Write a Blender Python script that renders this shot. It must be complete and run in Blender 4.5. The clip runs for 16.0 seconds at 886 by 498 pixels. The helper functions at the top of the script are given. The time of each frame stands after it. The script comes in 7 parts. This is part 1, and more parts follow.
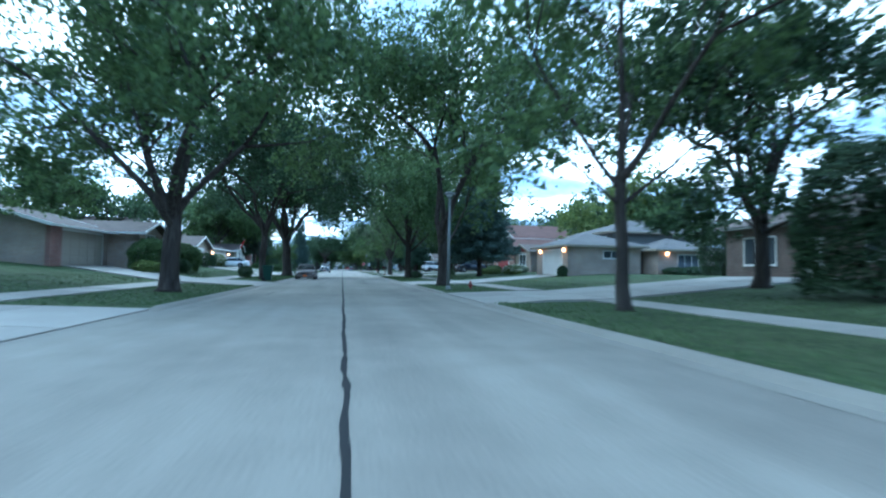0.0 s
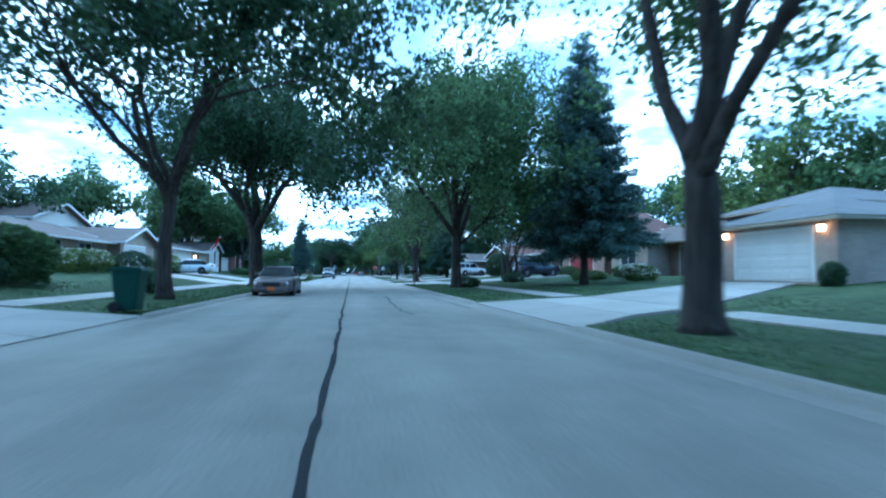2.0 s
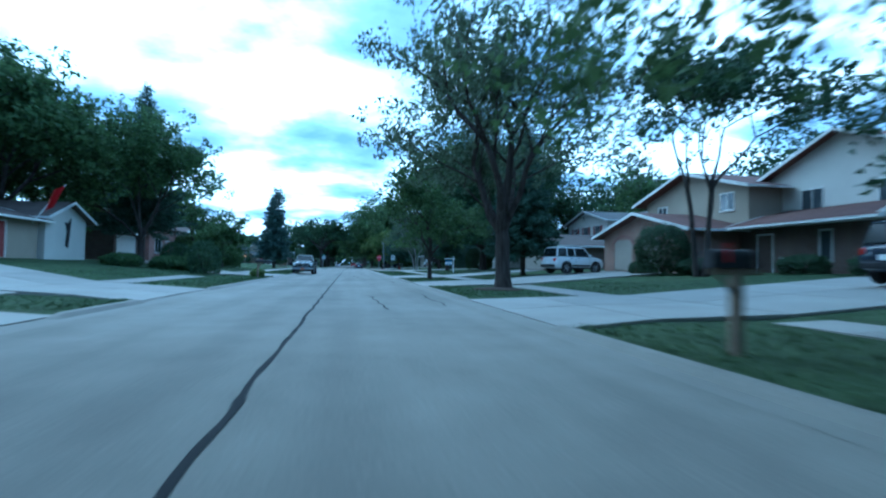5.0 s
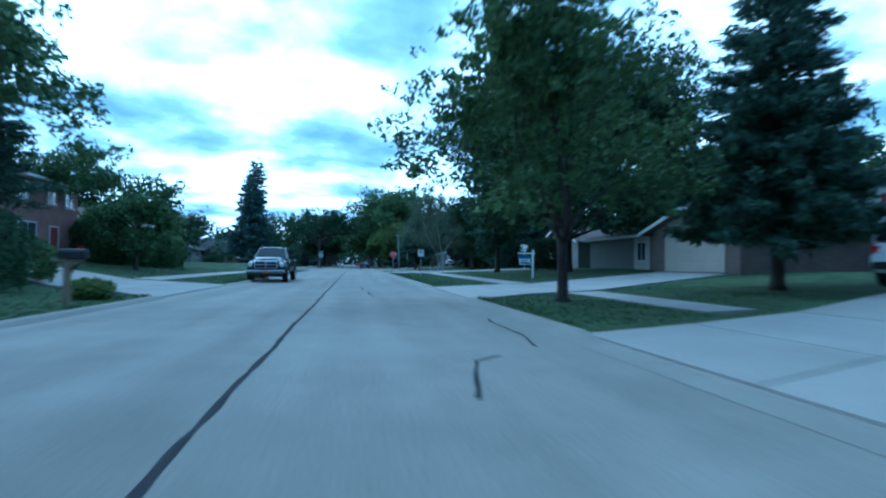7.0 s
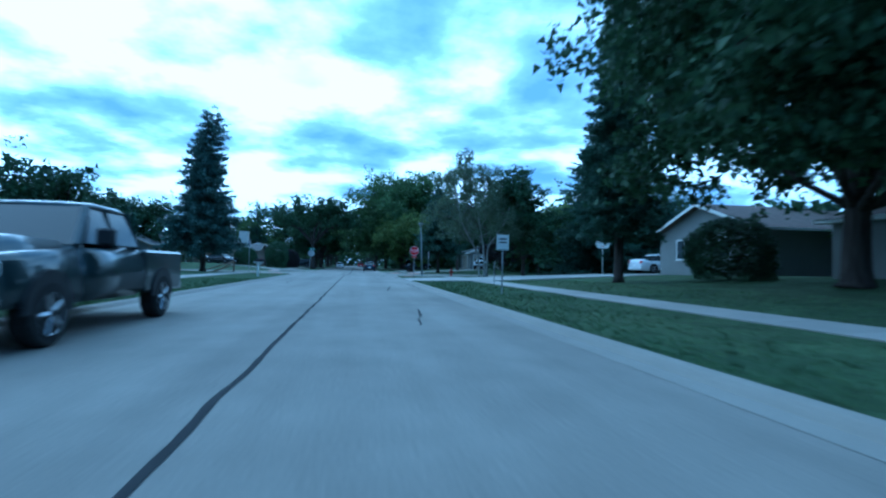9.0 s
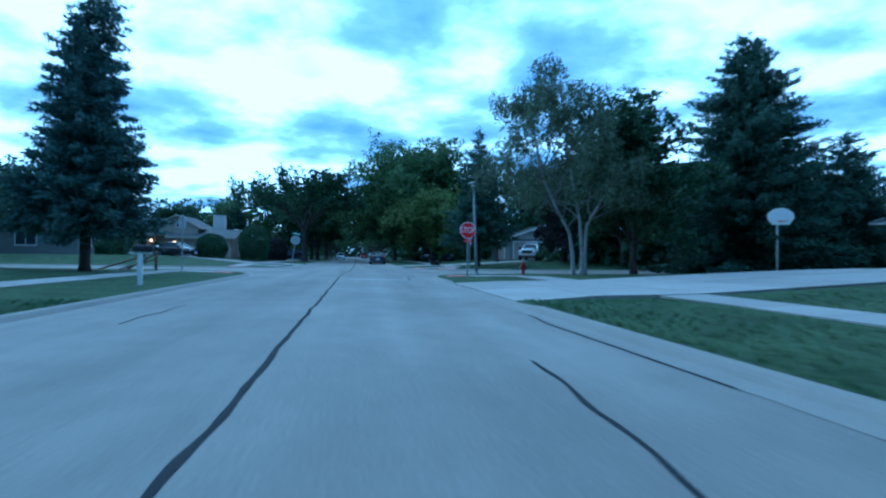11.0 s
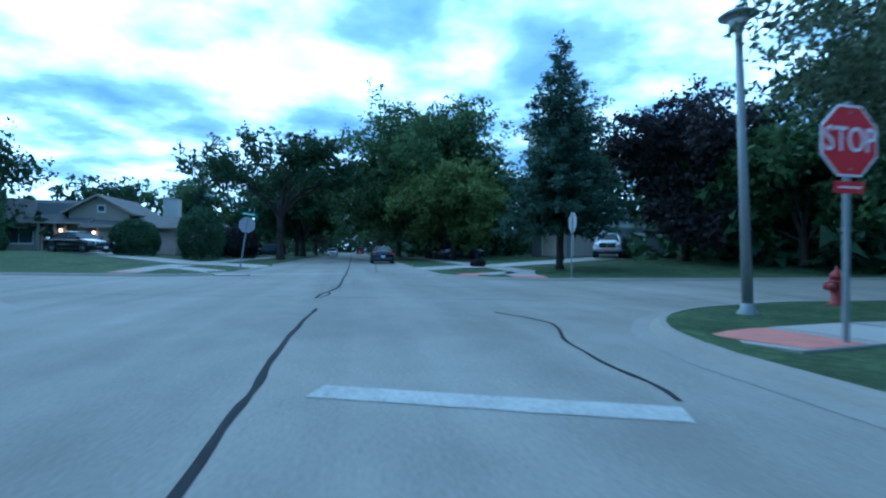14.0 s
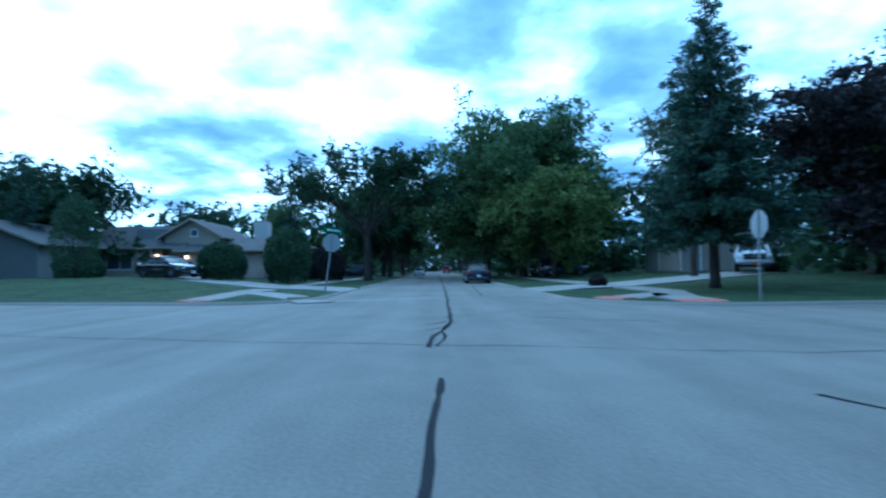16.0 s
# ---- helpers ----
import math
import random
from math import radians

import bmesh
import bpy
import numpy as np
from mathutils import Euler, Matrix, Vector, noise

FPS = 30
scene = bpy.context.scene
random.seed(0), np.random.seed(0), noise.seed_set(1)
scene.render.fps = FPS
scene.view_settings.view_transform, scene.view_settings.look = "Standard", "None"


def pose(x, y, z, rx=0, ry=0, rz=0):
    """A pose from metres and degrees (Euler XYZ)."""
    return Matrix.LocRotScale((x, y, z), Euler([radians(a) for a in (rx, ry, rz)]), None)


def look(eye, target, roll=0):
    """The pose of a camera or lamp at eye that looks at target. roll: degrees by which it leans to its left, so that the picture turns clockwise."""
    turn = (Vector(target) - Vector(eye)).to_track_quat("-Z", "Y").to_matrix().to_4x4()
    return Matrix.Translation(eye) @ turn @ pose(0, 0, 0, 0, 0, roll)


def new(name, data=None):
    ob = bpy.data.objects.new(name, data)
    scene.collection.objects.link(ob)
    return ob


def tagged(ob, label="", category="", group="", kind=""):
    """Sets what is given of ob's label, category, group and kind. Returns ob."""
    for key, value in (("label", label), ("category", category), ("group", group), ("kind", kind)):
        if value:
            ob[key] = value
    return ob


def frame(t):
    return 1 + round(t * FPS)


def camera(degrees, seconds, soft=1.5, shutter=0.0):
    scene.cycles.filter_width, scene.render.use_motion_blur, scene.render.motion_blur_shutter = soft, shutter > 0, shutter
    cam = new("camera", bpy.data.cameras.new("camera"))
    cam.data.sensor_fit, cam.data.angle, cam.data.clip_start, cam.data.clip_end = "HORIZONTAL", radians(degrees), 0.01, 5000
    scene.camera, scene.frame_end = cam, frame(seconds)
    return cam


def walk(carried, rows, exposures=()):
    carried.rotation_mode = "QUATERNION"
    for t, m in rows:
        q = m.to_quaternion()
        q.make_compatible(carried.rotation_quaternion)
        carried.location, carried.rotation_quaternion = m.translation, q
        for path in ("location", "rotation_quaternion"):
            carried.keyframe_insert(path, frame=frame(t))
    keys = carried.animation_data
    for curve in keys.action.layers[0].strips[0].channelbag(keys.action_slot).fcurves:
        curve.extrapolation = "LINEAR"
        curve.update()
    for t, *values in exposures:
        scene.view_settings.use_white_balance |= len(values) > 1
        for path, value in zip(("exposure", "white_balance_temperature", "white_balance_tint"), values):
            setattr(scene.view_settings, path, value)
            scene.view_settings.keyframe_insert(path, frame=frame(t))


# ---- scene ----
FOV = 81.0
cam = camera(FOV, 16.0, soft=2.2, shutter=0.5)
PATH = [
    (0.0, pose(-0.042, -151.723, 1.098, 92.25, -0.96, -11.00)),
    (0.5, pose(0.135, -145.535, 1.079, 92.29, -0.81, -10.45)),
    (1.0, pose(0.191, -139.585, 1.076, 91.99, -0.41, -9.89)),
    (1.5, pose(0.213, -133.794, 1.102, 92.16, -0.50, -9.75)),
    (2.0, pose(0.239, -128.262, 1.064, 92.67, -0.30, -10.00)),
    (2.5, pose(0.326, -122.738, 1.084, 92.42, -0.51, -10.27)),
    (3.0, pose(0.474, -117.131, 1.083, 92.60, -1.07, -10.58)),
    (5.5, pose(0.876, -86.100, 1.080, 91.72, -0.84, -10.23)),
    (6.0, pose(0.916, -80.188, 1.088, 92.01, -1.08, -10.07)),
    (6.5, pose(0.962, -74.311, 1.079, 91.70, -0.39, -9.83)),
    (7.0, pose(0.959, -68.573, 1.075, 91.68, -0.72, -9.78)),
    (7.5, pose(0.986, -62.861, 1.066, 91.65, -0.92, -9.67)),
    (8.0, pose(1.016, -57.121, 1.058, 91.89, -1.30, -9.52)),
    (10.5, pose(0.924, -30.454, 1.078, 91.36, -0.57, -9.47)),
    (11.0, pose(0.879, -25.619, 1.073, 90.75, -0.59, -9.30)),
    (11.5, pose(0.835, -21.163, 1.080, 90.63, -0.67, -9.24)),
    (12.0, pose(0.776, -17.034, 1.081, 90.27, -0.70, -9.49)),
    (12.5, pose(0.784, -13.951, 1.079, 90.36, -0.28, -9.59)),
    (13.0, pose(0.772, -11.036, 1.076, 90.24, -0.42, -9.66)),
    (13.5, pose(0.759, -8.547, 1.072, 90.38, -0.35, -9.81)),
    (14.0, pose(0.754, -6.504, 1.074, 90.23, -0.45, -9.86)),
    (14.5, pose(0.761, -4.852, 1.071, 90.05, -0.23, -9.63)),
    (15.0, pose(0.644, -3.632, 1.083, 90.37, 0.04, -9.20)),
    (15.5, pose(0.41, -2.62, 1.078, 91.03, 0.55, -6.7)),
    (16.0, pose(0.07, -1.9, 1.082, 92.25, 0.8, -0.75)),
]
walk(cam, PATH, exposures=[
    (0.0, 1.15, 4450, -5), (1.0, 1.3, 4450, -5), (2.0, 1.25, 4000, -6), (3.2, 1.1, 4050, -7), (5.3, 0.38, 3850, -9), (8.0, 0.2, 3780, -9), (10.3, 0.0, 3500, -8), (11.3, 0.0, 3700, -7), (12.0, 0.05, 3900, -6), (16.0, 0.08, 3800, -6)])

# ---- world and sun ----
world = bpy.data.worlds.new("overcast_sky")
scene.world = world
world.use_nodes = True
SUN_ELEV, SUN_ROT = radians(38), radians(-28)


def build_world():
    nt = world.node_tree
    nt.nodes.clear()
    n, l = nt.nodes.new, nt.links.new
    out, bg = n("ShaderNodeOutputWorld"), n("ShaderNodeBackground")
    sky = n("ShaderNodeTexSky")
    sky.sky_type, sky.sun_disc, sky.sun_elevation, sky.sun_rotation = "NISHITA", False, SUN_ELEV, SUN_ROT
    sky.air_density, sky.dust_density = 1.2, 2.0
    gain = n("ShaderNodeVectorMath")
    gain.operation = "SCALE"
    gain.inputs["Scale"].default_value = 0.12
    l(sky.outputs[0], gain.inputs[0])
    co = n("ShaderNodeTexCoord")
    sep = n("ShaderNodeSeparateXYZ")
    l(co.outputs["Generated"], sep.inputs[0])
    up = n("ShaderNodeMath")
    up.operation, up.use_clamp = "MAXIMUM", False
    l(sep.outputs[2], up.inputs[0])
    up.inputs[1].default_value = 0.0
    add = n("ShaderNodeMath")
    add.operation = "ADD"
    l(up.outputs[0], add.inputs[0])
    add.inputs[1].default_value = 0.16
    dx, dy = n("ShaderNodeMath"), n("ShaderNodeMath")
    dx.operation = dy.operation = "DIVIDE"
    l(sep.outputs[0], dx.inputs[0]), l(add.outputs[0], dx.inputs[1])
    l(sep.outputs[1], dy.inputs[0]), l(add.outputs[0], dy.inputs[1])
    comb = n("ShaderNodeCombineXYZ")
    l(dx.outputs[0], comb.inputs[0]), l(dy.outputs[0], comb.inputs[1])

    def cloud(scale, detail, seed):
        t = n("ShaderNodeTexNoise")
        t.noise_dimensions = "3D"
        t.inputs["Scale"].default_value, t.inputs["Detail"].default_value, t.inputs["Roughness"].default_value = scale, detail, 0.5
        off = n("ShaderNodeVectorMath")
        off.operation = "ADD"
        off.inputs[1].default_value = (seed, seed * 0.37, seed * 1.7)
        l(comb.outputs[0], off.inputs[0]), l(off.outputs[0], t.inputs["Vector"])
        return t.outputs[0]

    toward = n("ShaderNodeVectorMath")
    toward.operation = "DOT_PRODUCT"
    l(co.outputs["Generated"], toward.inputs[0])
    toward.inputs[1].default_value = (math.sin(SUN_ROT), math.cos(SUN_ROT), 0.25)
    lift = n("ShaderNodeMath")
    lift.operation = "MULTIPLY_ADD"
    l(toward.outputs["Value"], lift.inputs[0])
    lift.inputs[1].default_value, lift.inputs[2].default_value = 0.10, -0.064
    cover, shade = n("ShaderNodeValToRGB"), n("ShaderNodeValToRGB")
    l(cloud(1.5, 5, 3.1), cover.inputs[0])
    cover.color_ramp.elements[0].position, cover.color_ramp.elements[1].position = 0.22, 0.38
    tone = n("ShaderNodeMath")
    tone.operation = "ADD"
    l(cloud(1.7, 7, 4.7), tone.inputs[0]), l(lift.outputs[0], tone.inputs[1])
    l(tone.outputs[0], shade.inputs[0])
    e = shade.color_ramp.elements
    e[0].position, e[0].color = 0.36, (0.36, 0.48, 0.66, 1)
    e[1].position, e[1].color = 0.56, (1.8, 1.84, 1.82, 1)
    for at, c in ((0.44, (0.58, 0.70, 0.84, 1)), (0.485, (0.92, 1.02, 1.08, 1))):
        mid = e.new(at)
        mid.color = c
    mix = n("ShaderNodeMix")
    mix.data_type = "RGBA"
    l(cover.outputs[0], mix.inputs["Factor"])
    l(gain.outputs[0], mix.inputs["A"]), l(shade.outputs[0], mix.inputs["B"])
    l(mix.outputs["Result"], bg.inputs[0])
    bg.inputs[1].default_value = 1.0
    l(bg.outputs[0], out.inputs[0])


build_world()
sun = new("sun", bpy.data.lights.new("sun", "SUN"))
sun.data.energy, sun.data.angle, sun.data.color = 0.4, radians(25), (1.0, 0.96, 0.9)
sun.matrix_world = look((0, 0, 50), Vector((0, 0, 50)) - Vector((math.sin(SUN_ROT) * math.cos(SUN_ELEV), math.cos(SUN_ROT) * math.cos(SUN_ELEV), math.sin(SUN_ELEV))))


# ---- materials ----
def mat(name, base, rough=0.8, var=0.25, scale=1.5, fine=30.0, bump=0.2, metal=0.0, spec=0.3, tint=None, rand=0.0, island=0.0, coat=0.0):
    """A procedural surface: two scales of noise over a base colour, a matching bump, and a spread from piece to piece."""
    m = bpy.data.materials.new(name)
    m.use_nodes = True
    nt = m.node_tree
    n, l = nt.nodes.new, nt.links.new
    b = nt.nodes["Principled BSDF"]
    geo = n("ShaderNodeNewGeometry")
    t1, t2 = n("ShaderNodeTexNoise"), n("ShaderNodeTexNoise")
    for t, s, d in ((t1, scale, 4), (t2, fine, 6)):
        t.inputs["Scale"].default_value, t.inputs["Detail"].default_value = s, d
        l(geo.outputs["Position"], t.inputs["Vector"])
    avg = n("ShaderNodeMath")
    avg.operation = "ADD"
    l(t1.outputs[0], avg.inputs[0]), l(t2.outputs[0], avg.inputs[1])
    val = avg.outputs[0]
    for src, amount in ((("ShaderNodeObjectInfo", "Random"), rand), (("ShaderNodeNewGeometry", "Random Per Island"), island)):
        if amount:
            info, sc, ad = n(src[0]), n("ShaderNodeMath"), n("ShaderNodeMath")
            sc.operation, ad.operation = "MULTIPLY_ADD", "ADD"
            l(info.outputs[src[1]], sc.inputs[0])
            sc.inputs[1].default_value, sc.inputs[2].default_value = amount, -amount / 2
            l(val, ad.inputs[0]), l(sc.outputs[0], ad.inputs[1])
            val = ad.outputs[0]
    ramp = n("ShaderNodeMapRange")
    l(val, ramp.inputs["Value"])
    ramp.inputs["From Min"].default_value, ramp.inputs["From Max"].default_value = 0.55, 1.45
    mix = n("ShaderNodeMix")
    mix.data_type = "RGBA"
    l(ramp.outputs[0], mix.inputs["Factor"])
    dark = tuple(c * (1 - var) for c in base)
    light = tuple(min(1, c * (1 + var)) for c in (tint or base))
    mix.inputs["A"].default_value, mix.inputs["B"].default_value = (*dark, 1), (*light, 1)
    l(mix.outputs["Result"], b.inputs["Base Color"])
    b.inputs["Roughness"].default_value, b.inputs["Metallic"].default_value, b.inputs["Specular IOR Level"].default_value = rough, metal, spec
    b.inputs["Coat Weight"].default_value = coat
    if bump:
        bp = n("ShaderNodeBump")
        bp.inputs["Strength"].default_value, bp.inputs["Distance"].default_value = bump, 0.02
        l(t2.outputs[0], bp.inputs["Height"]), l(bp.outputs[0], b.inputs["Normal"])
    return m


def leaf_mat(name, base, tint, through_light=0.35):
    """Leaves: the usual surface mixed with light that shines through the blade."""
    m = mat(name, base, 0.65, 0.35, 0.5, 6, 0, tint=tint, island=0.9, spec=0.25)
    nt = m.node_tree
    n, l = nt.nodes.new, nt.links.new
    b, out = nt.nodes["Principled BSDF"], nt.nodes["Material Output"]
    src = b.inputs["Base Color"].links[0].from_socket
    tr, mix = n("ShaderNodeBsdfTranslucent"), n("ShaderNodeMixShader")
    l(src, tr.inputs["Color"])
    mix.inputs[0].default_value = through_light
    l(b.outputs[0], mix.inputs[1]), l(tr.outputs[0], mix.inputs[2]), l(mix.outputs[0], out.inputs["Surface"])
    return m


def brick_mat(name, c1, c2, mortar, w=0.21, h=0.075):
    """Courses of brick laid by the wall's own run: x + y along, z up."""
    m = bpy.data.materials.new(name)
    m.use_nodes = True
    nt = m.node_tree
    n, l = nt.nodes.new, nt.links.new
    b = nt.nodes["Principled BSDF"]
    geo, sep, comb, add = n("ShaderNodeNewGeometry"), n("ShaderNodeSeparateXYZ"), n("ShaderNodeCombineXYZ"), n("ShaderNodeMath")
    l(geo.outputs["Position"], sep.inputs[0])
    l(sep.outputs[0], add.inputs[0]), l(sep.outputs[1], add.inputs[1])
    l(add.outputs[0], comb.inputs[0]), l(sep.outputs[2], comb.inputs[1])
    t = n("ShaderNodeTexBrick")
    l(comb.outputs[0], t.inputs["Vector"])
    t.inputs["Color1"].default_value, t.inputs["Color2"].default_value, t.inputs["Mortar"].default_value = (*c1, 1), (*c2, 1), (*mortar, 1)
    t.inputs["Scale"].default_value, t.inputs["Mortar Size"].default_value = 1.0, 0.008
    t.inputs["Brick Width"].default_value, t.inputs["Row Height"].default_value = w, h
    ns, mx = n("ShaderNodeTexNoise"), n("ShaderNodeMix")
    ns.inputs["Scale"].default_value, ns.inputs["Detail"].default_value = 0.8, 5
    l(geo.outputs["Position"], ns.inputs["Vector"])
    mx.data_type, mx.blend_type = "RGBA", "OVERLAY"
    mx.inputs["Factor"].default_value = 0.5
    l(t.outputs["Color"], mx.inputs["A"]), l(ns.outputs[0], mx.inputs["B"])
    hs = n("ShaderNodeHueSaturation")
    hs.inputs["Saturation"].default_value = 0.8
    l(mx.outputs["Result"], hs.inputs["Color"]), l(hs.outputs[0], b.inputs["Base Color"])
    bp = n("ShaderNodeBump")
    bp.inputs["Strength"].default_value, bp.inputs["Distance"].default_value = 0.5, 0.01
    bp.invert = True
    l(t.outputs["Fac"], bp.inputs["Height"]), l(bp.outputs[0], b.inputs["Normal"])
    b.inputs["Roughness"].default_value = 0.9
    return m


def glass_mat(name, tint=(0.03, 0.04, 0.05), rough=0.05, spec=0.8):
    m = bpy.data.materials.new(name)
    m.use_nodes = True
    b = m.node_tree.nodes["Principled BSDF"]
    b.inputs["Base Color"].default_value, b.inputs["Roughness"].default_value = (*tint, 1), rough
    b.inputs["Specular IOR Level"].default_value, b.inputs["IOR"].default_value = spec, 1.5
    return m


def glow_mat(name, color, strength):
    m = bpy.data.materials.new(name)
    m.use_nodes = True
    b = m.node_tree.nodes["Principled BSDF"]
    b.inputs["Base Color"].default_value = (*color, 1)
    b.inputs["Emission Color"].default_value, b.inputs["Emission Strength"].default_value = (*color, 1), strength
    return m


def layered(name, base, layers, rough, bump, spec=0.2):
    """A ground surface: a base colour multiplied by several stretched noises; each layer is (scale x, scale y, detail, low, high)."""
    m = bpy.data.materials.new(name)
    m.use_nodes = True
    nt = m.node_tree
    n, l = nt.nodes.new, nt.links.new
    b = nt.nodes["Principled BSDF"]
    geo = n("ShaderNodeNewGeometry")
    col = n("ShaderNodeRGB")
    col.outputs[0].default_value = (*base, 1)
    cur, last = col.outputs[0], None
    for sx, sy, detail, low, high in layers:
        sc, t, ramp, mul = n("ShaderNodeVectorMath"), n("ShaderNodeTexNoise"), n("ShaderNodeMapRange"), n("ShaderNodeMix")
        sc.operation = "MULTIPLY"
        sc.inputs[1].default_value = (sx, sy, 1.0)
        l(geo.outputs["Position"], sc.inputs[0]), l(sc.outputs[0], t.inputs["Vector"])
        t.inputs["Scale"].default_value, t.inputs["Detail"].default_value = 1.0, detail
        l(t.outputs[0], ramp.inputs["Value"])
        ramp.inputs["From Min"].default_value, ramp.inputs["From Max"].default_value = 0.3, 0.7
        mul.data_type, mul.blend_type = "RGBA", "MULTIPLY"
        mul.inputs["Factor"].default_value = 1.0
        lo, hi = (low, high) if isinstance(low, tuple) else ((low,) * 3, (high,) * 3)
        mm = n("ShaderNodeMix")
        mm.data_type = "RGBA"
        mm.inputs["A"].default_value, mm.inputs["B"].default_value = (*lo, 1), (*hi, 1)
        l(ramp.outputs[0], mm.inputs["Factor"])
        l(cur, mul.inputs["A"]), l(mm.outputs["Result"], mul.inputs["B"])
        cur, last = mul.outputs["Result"], t
    l(cur, b.inputs["Base Color"])
    b.inputs["Roughness"].default_value, b.inputs["Specular IOR Level"].default_value = rough, spec
    bp = n("ShaderNodeBump")
    bp.inputs["Strength"].default_value, bp.inputs["Distance"].default_value = bump, 0.02
    l(last.outputs[0], bp.inputs["Height"]), l(bp.outputs[0], b.inputs["Normal"])
    return m


def road_mat():
    return layered("road_concrete", (0.245, 0.228, 0.196), [(0.9, 0.035, 3, 0.84, 1.12), (0.22, 0.22, 5, 0.84, 1.12), (1.6, 1.2, 6, 0.92, 1.06), (28, 28, 3, 0.86, 1.12)], 0.9, 0.25)


def grass_mat():
    return layered("lawn_grass", (0.062, 0.088, 0.042), [(0.12, 0.12, 4, (0.8, 0.85, 0.8), (1.25, 1.12, 1.1)), (0.9, 0.9, 5, 0.72, 1.25), (6, 6, 4, 0.65, 1.3), (40, 40, 3, 0.55, 1.4)], 0.95, 0.8, 0.1)


